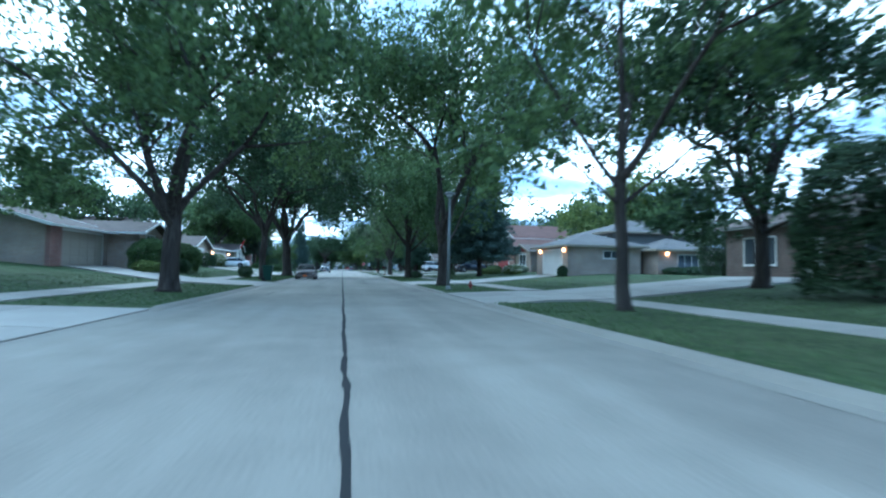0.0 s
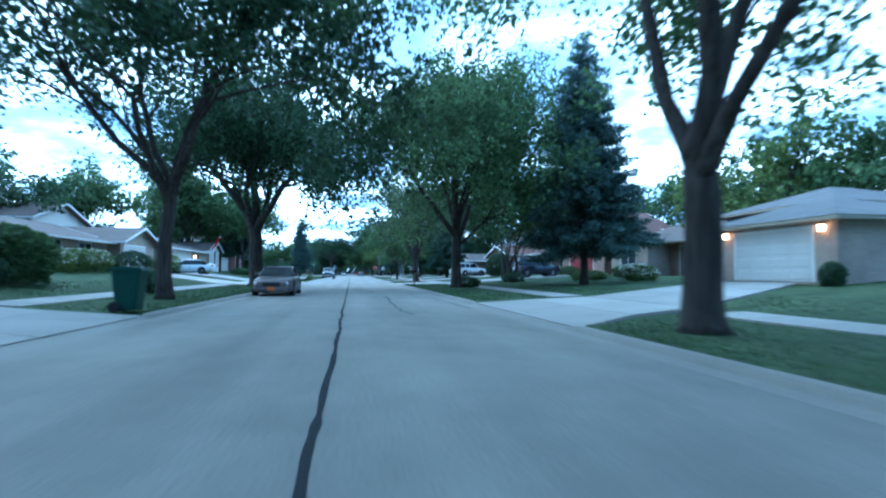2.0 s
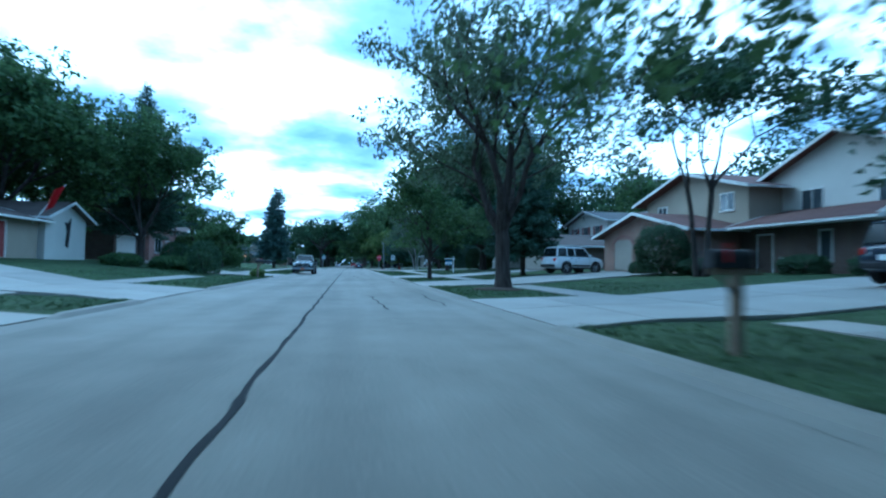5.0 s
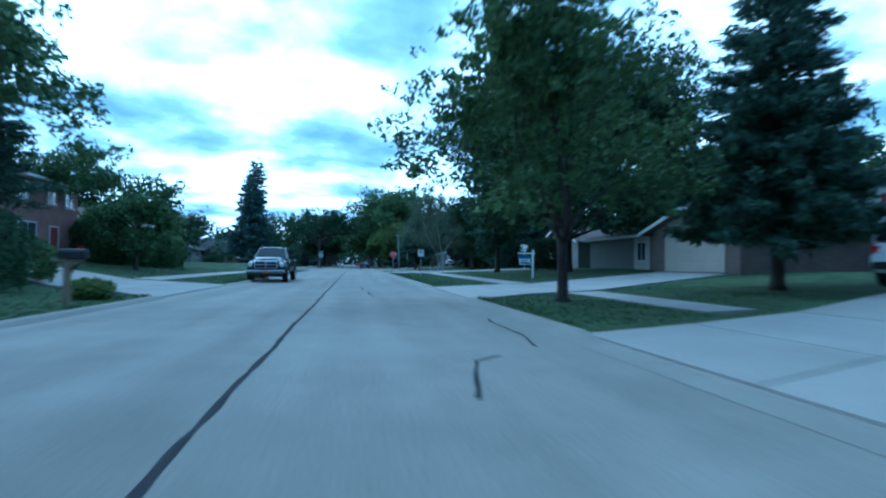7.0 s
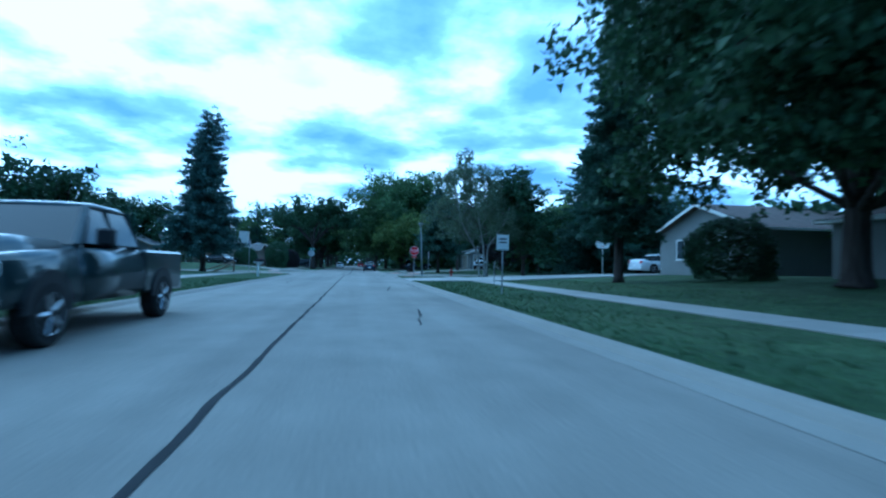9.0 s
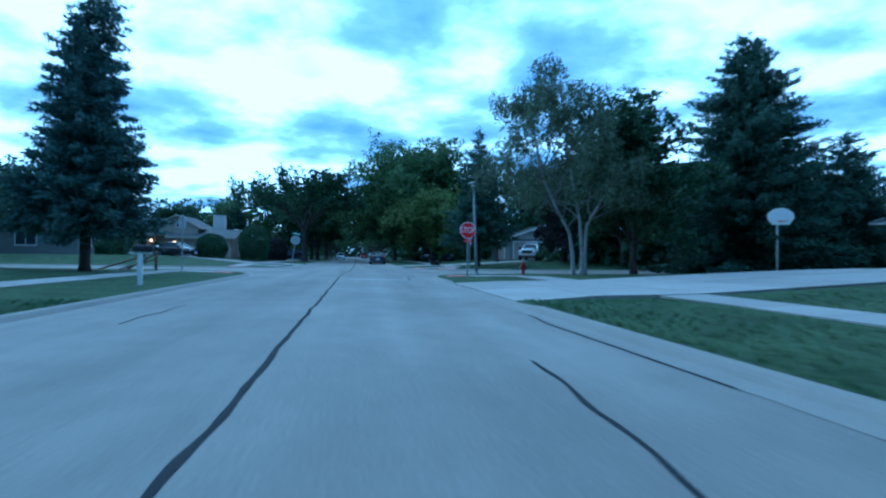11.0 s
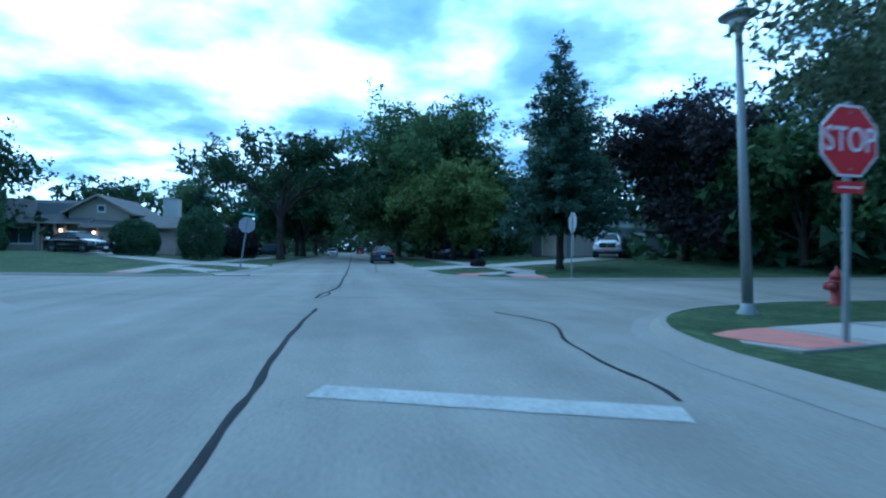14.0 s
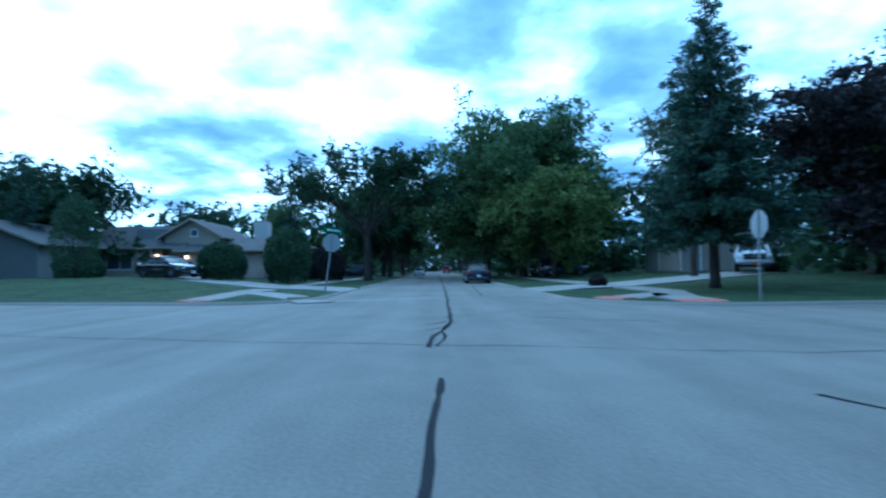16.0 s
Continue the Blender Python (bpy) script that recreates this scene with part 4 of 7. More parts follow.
# ---- houses ----
def roof_gable(parent, x0, x1, y0, y1, z, pitch, along, over, material, trim="white"):
    """A pitched roof whose ridge runs along x or y, with thickness, soffit and white barge boards."""
    t = 0.14
    if along == "y":
        w, m = (x1 - x0) / 2 + over, (x0 + x1) / 2
        a0, a1, ax = y0 - over, y1 + over, "y"
    else:
        w, m = (y1 - y0) / 2 + over, (y0 + y1) / 2
        a0, a1, ax = x0 - over, x1 + over, "x"
    rise = w * pitch
    zb = z - over * pitch
    part("roof", prism([(m - w, zb), (m, zb + rise), (m + w, zb), (m + w, zb + t), (m, zb + rise + t), (m - w, zb + t)], ax, a0, a1), M[material], parent)
    for a, b in ((a0 - 0.03, a0 + 0.02), (a1 - 0.02, a1 + 0.03)):
        part("barge_board", prism([(m - w - 0.02, zb - 0.03), (m, zb + rise - 0.03), (m + w + 0.02, zb - 0.03), (m + w + 0.02, zb + t + 0.02), (m, zb + rise + t + 0.02), (m - w - 0.02, zb + t + 0.02)], ax, a, b), M[trim], parent)
    for s in (-1, 1):
        g = (m + s * w, m + s * (w + 0.1))
        lo, hi = min(g), max(g)
        bm = box(lo, hi, a0, a1, zb + 0.0, zb + 0.12) if ax == "y" else box(a0, a1, lo, hi, zb + 0.0, zb + 0.12)
        part("gutter", bm, M[trim], parent)
    return zb + rise + t


def roof_hip(parent, x0, x1, y0, y1, z, pitch, over, material, trim="white"):
    """A hipped roof over a rectangle, with a boxed eave."""
    X0, X1, Y0, Y1 = x0 - over, x1 + over, y0 - over, y1 + over
    w = min(X1 - X0, Y1 - Y0) / 2
    r = w * pitch
    bm = bmesh.new()
    zb = z + 0.02
    base = [bm.verts.new(p) for p in ((X0, Y0, zb), (X1, Y0, zb), (X1, Y1, zb), (X0, Y1, zb))]
    if X1 - X0 > Y1 - Y0:
        t0, t1 = bm.verts.new((X0 + w, (Y0 + Y1) / 2, zb + r)), bm.verts.new((X1 - w, (Y0 + Y1) / 2, zb + r))
        fs = [(base[0], base[1], t1, t0), (base[1], base[2], t1), (base[2], base[3], t0, t1), (base[3], base[0], t0)]
    else:
        t0, t1 = bm.verts.new(((X0 + X1) / 2, Y0 + w, zb + r)), bm.verts.new(((X0 + X1) / 2, Y1 - w - 0.01, zb + r))
        fs = [(base[0], base[1], t0), (base[1], base[2], t1, t0), (base[2], base[3], t1), (base[3], base[0], t0, t1)]
    for f in fs:
        bm.faces.new(f)
    bm.faces.new(base[::-1])
    bmesh.ops.recalc_face_normals(bm, faces=bm.faces[:])
    part("roof", bm, M[material], parent)
    part("fascia", box(X0 + 0.02, X1 - 0.02, Y0 + 0.02, Y1 - 0.02, z - 0.14, z + 0.018), M[trim], parent)
    return zb + r


def gable_fill(parent, x0, x1, y0, y1, z, pitch, along, material):
    """The walls' triangular tops under a pitched roof."""
    if along == "y":
        w, m = (x1 - x0) / 2, (x0 + x1) / 2
        part("gable", prism([(m - w, z), (m + w, z), (m, z + w * pitch)], "y", y0 + 0.01, y1 - 0.01), M[material], parent)
    else:
        w, m = (y1 - y0) / 2, (y0 + y1) / 2
        part("gable", prism([(m - w, z), (m + w, z), (m, z + w * pitch)], "x", x0 + 0.01, x1 - 0.01), M[material], parent)


def on_face(face, a0, a1, z0, z1, at, d0, d1, bev=0.0):
    """A box on a wall: face '-x', '+x', '-y' or '+y' at coordinate at, from a0 to a1 along it, d0 to d1 out of it."""
    s = -1 if face[0] == "-" else 1
    p, q = sorted((at + s * d0, at + s * d1))
    return box(p, q, a0, a1, z0, z1, bev) if face[1] == "x" else box(a0, a1, p, q, z0, z1, bev)


def window(parent, face, at, a0, a1, z0, z1, bars=1, frame="white", shutters=None, name="window"):
    """A window in a wall: a frame of four bars, glazing bars, panes behind them and a sill."""
    w = part(name, on_face(face, a0, a1, z0, z1, at, -0.06, 0.012), M["pane"], parent)
    for b in ((a0 - 0.07, a1 + 0.07, z1, z1 + 0.08), (a0 - 0.07, a1 + 0.07, z0 - 0.07, z0), (a0 - 0.07, a0, z0, z1), (a1, a1 + 0.07, z0, z1)):
        part("window_frame", on_face(face, *b, at, -0.05, 0.045), M[frame], w)
    for k in range(bars):
        c = a0 + (a1 - a0) * (k + 1) / (bars + 1)
        part("glazing_bar", on_face(face, c - 0.025, c + 0.025, z0, z1, at, 0.0, 0.035), M[frame], w)
    part("window_sill", on_face(face, a0 - 0.12, a1 + 0.12, z0 - 0.12, z0 - 0.07, at, 0.0, 0.10), M[frame], w)
    if shutters:
        for b in ((a0 - 0.47, a0 - 0.09), (a1 + 0.09, a1 + 0.47)):
            part("shutter", on_face(face, *b, z0 - 0.05, z1 + 0.05, at, 0.0, 0.05, 0.008), M[shutters], w)
    return w


def garage_door(parent, face, at, a0, a1, z0, z1, material="door_white", rows=4, cols=4, frame="white", arch=False):
    """A sectional garage door: a leaf with raised panels, in a frame."""
    d = part("garage_door", on_face(face, a0, a1, z0, z1, at, -0.05, 0.015), M[material], parent)
    for r in range(rows):
        for c in range(cols):
            h, w = (z1 - z0) / rows, (a1 - a0) / cols
            part("panel", on_face(face, a0 + c * w + 0.1, a0 + (c + 1) * w - 0.1, z0 + r * h + 0.08, z0 + (r + 1) * h - 0.08, at, 0.015, 0.035, 0.008), M[material], d)
    for b in ((a0 - 0.12, a1 + 0.12, z1, z1 + 0.14), (a0 - 0.12, a0, z0, z1), (a1, a1 + 0.12, z0, z1)):
        part("door_frame", on_face(face, *b, at, -0.02, 0.05), M[frame], d)
    if arch:
        m, w = (a0 + a1) / 2, (a1 - a0) / 2 + 0.16
        s = -1 if face[0] == "-" else 1
        arc = [(m + w * math.cos(k * math.pi / 10), z1 - 0.75 + (w * 0.62) * math.sin(k * math.pi / 10) + 0.1) for k in range(11)]
        outer = [(a0 - 0.3, z1 - 0.65)] + [(a0 - 0.3, z1 + 0.75), (a1 + 0.3, z1 + 0.75), (a1 + 0.3, z1 - 0.65)]
        ring = arc + outer
        p, q = sorted((at + s * 0.005, at + s * 0.1))
        part("arch", prism([(m + w + 0.16, z1 - 0.65)] + [(m + (w + 0.16) * math.cos(k * math.pi / 12), z1 - 0.65 + (w * 0.62 + 0.17) * math.sin(k * math.pi / 12)) for k in range(1, 12)]
                           + [(m - w - 0.16, z1 - 0.65)] + [(m + w * math.cos(k * math.pi / 12), z1 - 0.65 + w * 0.62 * math.sin(k * math.pi / 12)) for k in range(12, -1, -1)], face[1], p, q), M["brick_red"], d)
    return d


def front_door(parent, face, at, a0, z0, material="siding_red", w=0.95, h=2.05):
    d = part("front_door", on_face(face, a0, a0 + w, z0, z0 + h, at, -0.04, 0.02), M[material], parent)
    for k in range(2):
        part("panel", on_face(face, a0 + 0.14, a0 + w - 0.14, z0 + 0.15 + k * 0.95, z0 + 0.95 + k * 0.95, at, 0.02, 0.04, 0.01), M[material], d)
    for b in ((a0 - 0.1, a0 + w + 0.1, z0 + h, z0 + h + 0.1), (a0 - 0.1, a0, z0, z0 + h), (a0 + w, a0 + w + 0.1, z0, z0 + h)):
        part("door_frame", on_face(face, *b, at, -0.02, 0.05), M["white"], d)
    bm = bmesh.new()
    bmesh.ops.create_uvsphere(bm, u_segments=8, v_segments=6, radius=0.035)
    s = -1 if face[0] == "-" else 1
    off = Vector((at + s * 0.07, a0 + 0.08, z0 + 1.0)) if face[1] == "x" else Vector((a0 + 0.08, at + s * 0.07, z0 + 1.0))
    bmesh.ops.translate(bm, verts=bm.verts, vec=off)
    part("door_knob", bm, M["chrome"], d)


def porch_lamp(parent, face, at, a, z, lit=True):
    """A wall lantern: back plate, arm, cap and a glowing glass; a small lamp gives its light."""
    l = part("wall_lantern", on_face(face, a - 0.06, a + 0.06, z - 0.12, z + 0.12, at, 0.0, 0.03), M["black"], parent, "small black wall lantern with a lit bulb" if lit else "small black wall lantern")
    part("lantern_cap", on_face(face, a - 0.11, a + 0.11, z + 0.13, z + 0.18, at, 0.03, 0.25, 0.01), M["black"], l)
    part("lantern_glass", on_face(face, a - 0.09, a + 0.09, z - 0.13, z + 0.13, at, 0.05, 0.23, 0.02), M["warm"] if lit else M["pane"], l)


def wing(parent, x0, x1, y0, y1, h, walls, z0=-0.5):
    part("wall", box(x0, x1, y0, y1, z0, h), M[walls], parent)


def chimney(parent, x, y, z0, z1, material, w=0.45):
    part("chimney", box(x - w, x + w, y - w, y + w, z0, z1, 0.02), M[material], parent)
    part("chimney_cap", box(x - w - 0.07, x + w + 0.07, y - w - 0.07, y + w + 0.07, z1, z1 + 0.12, 0.02), M["concrete"], parent)


def house(loc, label, rz=0.0):
    z = lawn(loc[0], loc[1]) + 0.08
    return thing("house", (loc[0], loc[1], z), label, "house", "houses along the street", rz)


# -- right side of the street; the local x axis points away from the street, y along it
# split-level with lit lanterns
h = house((18.2, -110.2, 0.8), "tan brick split-level house with grey hipped roofs and lit wall lanterns")
wing(h, 0, 6.6, -1.5, 5.4, 2.45, "brick_tan"), roof_hip(h, 0, 6.6, -1.5, 5.4, 2.5, 0.34, 0.55, "roof_grey", "siding_tan")
wing(h, 5.0, 11.5, 4.2, 10.0, 2.45, "brick_brown"), roof_hip(h, 5.0, 11.5, 3.6, 10.0, 2.52, 0.3, 0.5, "roof_grey", "siding_tan")
wing(h, 8.6, 18.4, 6.6, 15.0, 4.35, "siding_grey"), roof_hip(h, 8.6, 18.4, 6.6, 15.0, 4.4, 0.32, 0.9, "roof_grey", "siding_tan")
wing(h, 10.4, 16.4, 1.8, 8.0, 2.45, "brick_tan"), roof_hip(h, 10.4, 16.4, 1.8, 8.0, 2.5, 0.34, 0.6, "roof_grey", "siding_tan")
garage_door(h, "-x", 0, -0.4, 3.7, 0.0, 2.1, "door_white", 4, 4)
porch_lamp(h, "-x", 0, -0.95, 2.1), porch_lamp(h, "-x", 0, 4.25, 2.1), porch_lamp(h, "-y", 1.8, 11.3, 2.1)
window(h, "-y", -1.5, 3.2, 4.6, 1.5, 2.05, 1)
front_door(h, "-y", 4.2, 8.9, 0.0, "siding_white")
window(h, "-y", 1.8, 12.5, 14.6, 0.75, 2.0, 2), window(h, "-x", 8.6, 8.0, 9.2, 3.0, 4.0, 1)
part("window_box", box(12.3, 14.8, 1.45, 1.78, 0.35, 0.58, 0.02), M["white"], h)

# dark brick house near the start
h = house((25.0, -134.5, 0.7), "dark brown brick house under tall trees")
wing(h, 0, 10, 0, 13, 3.0, "brick_brown"), roof_hip(h, 0, 10, 0, 13, 3.05, 0.4, 0.6, "roof_brown", "siding_grey")
window(h, "-x", 0, 2.0, 3.6, 0.9, 2.2), window(h, "-x", 0, 9.0, 11.4, 0.7, 2.3, 2), window(h, "-y", 0, 3, 4.4, 0.9, 2.2)
front_door(h, "-x", 0, 6.0, 0.0, "siding_white"), garage_door(h, "-y", 0, 5.2, 9.4, 0.0, 2.1, "door_tan")

# low house with red boards and a porch window
h = house((24.0, -99.0, 0.75), "low brick ranch house with dark red board gable and brown roof")
wing(h, 0, 12, 0, 13, 2.6, "brick_orange"), roof_gable(h, 0, 12, 0, 13, 2.6, 0.32, "y", 0.7, "roof_brown", "siding_tan"), gable_fill(h, 0, 12, 0, 13, 2.6, 0.32, "y", "siding_red")
wing(h, -1.8, 0, 6.5, 12.0, 2.4, "brick_tan"), roof_gable(h, -1.8, 3.0, 6.5, 12.0, 2.45, 0.3, "x", 0.5, "roof_brown", "siding_tan"), gable_fill(h, -1.8, 1.0, 6.5, 12.0, 2.45, 0.3, "x", "siding_red")
window(h, "-x", 0, 0.9, 2.9, 0.6, 2.1, 1), front_door(h, "-x", 0, 4.2, 0.0, "brick_brown"), window(h, "-x", -1.8, 8.2, 10.4, 0.8, 2.1, 1)
window(h, "-y", 0, 3.0, 5.0, 0.9, 2.1, 1), window(h, "-y", 0, 7.5, 9.0, 0.9, 2.1, 1)

# two-storey with a red garage door
h = house((22.8, -83.5, 0.75), "two-storey cream house with red roof and red garage door")
wing(h, 0, 8, -1.0, 8.5, 2.6, "brick_orange"), roof_gable(h, 0, 8, -1.0, 8.5, 2.6, 0.42, "x", 0.6, "roof_red"), gable_fill(h, 0, 8, -1.0, 8.5, 2.6, 0.42, "x", "brick_red")
wing(h, 3.5, 13.0, 8.5, 20.0, 5.2, "siding_white"), roof_gable(h, 3.5, 13.0, 8.5, 20.0, 5.2, 0.4, "x", 0.6, "roof_red"), gable_fill(h, 3.5, 13, 8.5, 20.0, 5.2, 0.4, "x", "siding_white")
wing(h, 0.5, 3.5, 9.0, 17.0, 2.4, "brick_orange"), roof_gable(h, -0.6, 3.6, 9.0, 17.0, 2.4, 0.3, "y", 0.4, "roof_red")
garage_door(h, "-x", 0, 1.2, 6.4, 0.0, 2.15, "door_red", 4, 5), window(h, "-x", 3.5, 11.0, 12.3, 3.4, 4.6), window(h, "-x", 3.5, 15.4, 16.7, 3.4, 4.6), front_door(h, "-x", 0.5, 10.2, 0.0), window(h, "-x", 0.5, 12.4, 15.0, 0.8, 2.0, 2)
window(h, "-y", 8.5, 9.5, 11, 3.4, 4.6), window(h, "-y", -1.0, 3.0, 4.4, 0.9, 2.0)

# brick house with two arched garage doors
h = house((20.0, -66.4, 0.62), "orange brick house with arched garage doors")
wing(h, 0, 7.5, 0.7, 10.9, 2.5, "brick_orange"), roof_gable(h, 0, 7.5, 0.7, 10.9, 2.5, 0.24, "x", 0.7, "roof_red"), gable_fill(h, 0, 7.5, 0.7, 10.9, 2.5, 0.24, "x", "brick_orange")
garage_door(h, "-x", 0, 3.5, 5.9, 0.0, 2.15, "door_tan", 4, 2, "brick_orange", True), garage_door(h, "-x", 0, 6.9, 9.3, 0.0, 2.15, "door_tan", 4, 2, "brick_orange", True)
wing(h, 4.0, 14.0, 1.0, 11.6, 5.2, "siding_tan"), roof_gable(h, 4.0, 14.0, 1.0, 11.6, 5.2, 0.28, "x", 0.8, "roof_red"), gable_fill(h, 4.0, 14, 1.0, 11.6, 5.2, 0.28, "x", "siding_tan")
wing(h, 3.2, 12.0, -14.0, 0.7, 2.6, "brick_brown"), roof_gable(h, 3.2, 12.0, -14.0, 0.7, 2.6, 0.3, "y", 0.8, "roof_red"), gable_fill(h, 3.2, 12, -14, 0.7, 2.6, 0.3, "y", "brick_brown")
window(h, "-x", 4.0, 9.0, 10.0, 4.2, 4.7), window(h, "-x", 4.0, 2.2, 3.3, 3.9, 4.9)
for k in range(4):
    window(h, "-x", 3.2, -12.6 + 2.5 * k, -12.0 + 2.5 * k, 0.7, 2.1, 0)
front_door(h, "-x", 3.2, -1.6, 0.0, "brick_brown"), chimney(h, 12.5, -3.0, 4, 6.6, "brick_orange")

# pale two-storey behind the spruce
h = house((27.5, -46.5, 0.75), "off-white two-storey house with dark red shutters and grey roof")
wing(h, 3.4, 11, 4.0, 14.5, 5.2, "siding_white"), roof_gable(h, 3.4, 11, 4.0, 14.5, 5.2, 0.36, "y", 0.5, "roof_grey"), gable_fill(h, 3.4, 11, 4.0, 14.5, 5.2, 0.36, "y", "siding_white")
wing(h, 0, 3.4, 4.8, 14.5, 5.1, "siding_white"), roof_gable(h, 0, 4.6, 4.8, 14.5, 5.1, 0.26, "x", 0.5, "roof_grey"), gable_fill(h, 0, 3.4, 4.8, 14.5, 5.1, 0.26, "x", "siding_white")
for a in (5.0, 8.4):
    window(h, "-y", 4.0, a, a + 1.0, 3.4, 4.6, 1, shutters="siding_red")
window(h, "-y", 4.8, 1.2, 2.2, 3.4, 4.6, 1, shutters="siding_red")
for a in (6.4, 9.2, 12.0):
    window(h, "-x", 0, a, a + 1.0, 3.4, 4.6, 1, shutters="siding_red")
window(h, "-y", 4.0, 5.2, 6.6, 0.8, 2.1)

# its garage wing stands forward with a wide door
h = house((18.8, -47.2, 0.60), "low gabled house with a wide pale garage door")
wing(h, 0, 8.5, 0.2, 7.4, 2.3, "brick_brown"), roof_gable(h, 0, 8.5, 0.2, 7.4, 2.3, 0.3, "x", 0.6, "roof_brown"), gable_fill(h, 0, 8.5, 0.2, 7.4, 2.3, 0.3, "x", "door_tan")
garage_door(h, "-x", 0, 1.3, 6.0, 0.0, 2.05, "door_tan", 4, 4, "door_tan")
wing(h, 2.0, 8.5, 7.4, 11.0, 2.4, "brick_brown"), wing(h, 2.0, 8.5, 11.0, 13.0, 2.4, "siding_white"), window(h, "-x", 2.0, 11.5, 12.5, 0.7, 1.9, 1)
roof_hip(h, 2.0, 8.5, 7.2, 20.0, 2.45, 0.3, 0.5, "roof_brown"), wing(h, 2.0, 8.5, 13.0, 20.0, 2.38, "siding_grey")

# small gabled houses further on
h = house((22.5, -21.0, 0.75), "small gabled house with white barge boards among trees")
wing(h, 0, 9, 0, 9, 2.6, "siding_grey"), roof_gable(h, 0, 9, 0, 9, 2.6, 0.36, "x", 0.5, "roof_brown"), gable_fill(h, 0, 9, 0, 9, 2.6, 0.36, "x", "siding_grey"), window(h, "-x", 0, 2, 3.8, 0.9, 2.1), window(h, "-x", 0, 5.5, 7.0, 0.9, 2.1)
h = house((33.5, -13.5, 0.8), "pale house with a low grey roof behind a driveway")
wing(h, 0, 12, 0, 15, 2.7, "siding_white"), roof_gable(h, 0, 12, 0, 15, 2.7, 0.34, "y", 0.8, "roof_grey"), gable_fill(h, 0, 12, 0, 15, 2.7, 0.34, "y", "siding_white"), garage_door(h, "-x", 0, 4.0, 8.8, 0.0, 2.15), window(h, "-x", 0, 10.8, 12.0, 0.9, 2.2), window(h, "-x", 0, 1.2, 2.6, 0.9, 2.2)
h = house((21.0, 37.0, 0.75), "tan house with a wide garage and a pale door")
wing(h, -1.5, 8, 0, 9, 2.6, "siding_grey"), roof_gable(h, -1.5, 8, 0, 9, 2.6, 0.36, "y", 0.6, "roof_grey"), gable_fill(h, -1.5, 8, 0, 9, 2.6, 0.36, "y", "siding_white"), garage_door(h, "-y", 0, -0.9, 3.2, 0.0, 2.15, "door_tan"), front_door(h, "-y", 0, 5.0, 0.0, "white"), garage_door(h, "-x", -1.5, 2, 6, 0.0, 2.1, "door_tan")

# -- left side; the local x axis still runs east, so street faces are '+x'
h = house((-17.0, -118.2, 0.58), "brick ranch house with a cream garage door and brown roofs")
wing(h, -8.5, 0, 0.4, 8.6, 2.4, "brick_tan"), roof_gable(h, -8.5, 0, 0.4, 8.6, 2.4, 0.28, "y", 0.6, "roof_brown"), gable_fill(h, -8.5, 0, 0.4, 8.6, 2.4, 0.28, "y", "siding_tan")
garage_door(h, "+x", 0, 2.0, 7.6, 0.0, 2.1, "door_tan", 4, 5), part("brick_pier", box(0.0, 0.25, 0.4, 1.7, -0.3, 2.3), M["brick_red"], h)
wing(h, -8.0, 2.1, 8.6, 13.6, 2.5, "brick_tan"), roof_gable(h, -8.0, 2.1, 8.6, 13.6, 2.5, 0.32, "x", 0.6, "roof_brown"), gable_fill(h, -8.0, 2.1, 8.6, 13.6, 2.5, 0.32, "x", "brick_tan")
window(h, "+x", 2.1, 10.0, 11.7, 0.5, 2.3, 1)

h = house((-18.5, -82.0, 0.5), "tan brick house with a white gabled garage beside flowering shrubs")
wing(h, -8.0, 0, 0.3, 7.7, 2.4, "brick_tan"), roof_gable(h, -8.0, 0, 0.3, 7.7, 2.4, 0.34, "x", 0.6, "roof_brown"), gable_fill(h, -8.0, 0, 0.3, 7.7, 2.4, 0.34, "x", "siding_tan")
garage_door(h, "+x", 0, 1.0, 5.3, 0.0, 2.05, "door_white", 4, 4)
wing(h, -9.5, -1.0, -11.0, 0.3, 2.3, "brick_tan"), roof_gable(h, -9.5, -1.0, -11.0, 0.3, 2.3, 0.3, "y", 0.6, "roof_brown"), gable_fill(h, -9.5, -1.0, -11.0, 0.3, 2.3, 0.3, "y", "siding_tan")
window(h, "+x", -1.0, -9.0, -6.6, 0.7, 2.0, 2), window(h, "+x", -1.0, -4.2, -2.4, 0.8, 2.0, 1)
wing(h, -18.0, -8.5, 3.5, 13.0, 4.6, "siding_white"), roof_gable(h, -18.0, -8.5, 3.5, 13.0, 4.6, 0.34, "x", 0.6, "roof_brown"), gable_fill(h, -18, -8.5, 3.5, 13.0, 4.6, 0.34, "x", "siding_white")

h = house((-18.7, -73.0, 0.5), "cream house with a white garage door and lit lanterns")
wing(h, -8.0, 0, 0.4, 17.8, 2.4, "siding_tan"), roof_gable(h, -8.0, 0, 0.4, 17.8, 2.4, 0.26, "y", 0.6, "roof_brown"), gable_fill(h, -8, 0, 0.4, 17.8, 2.4, 0.26, "y", "siding_white")
garage_door(h, "+x", 0, 2.6, 10.8, 0.0, 2.1, "door_white", 4, 7), porch_lamp(h, "+x", 0, 12.2, 1.75), porch_lamp(h, "+x", 0, 1.6, 1.75)
wing(h, -9.0, 0.3, 18.0, 23.2, 2.7, "siding_white"), roof_gable(h, -9.0, 0.3, 18.0, 23.2, 2.7, 0.4, "x", 0.5, "roof_brown"), gable_fill(h, -9.0, 0.3, 18.0, 23.2, 2.7, 0.4, "x", "siding_white")
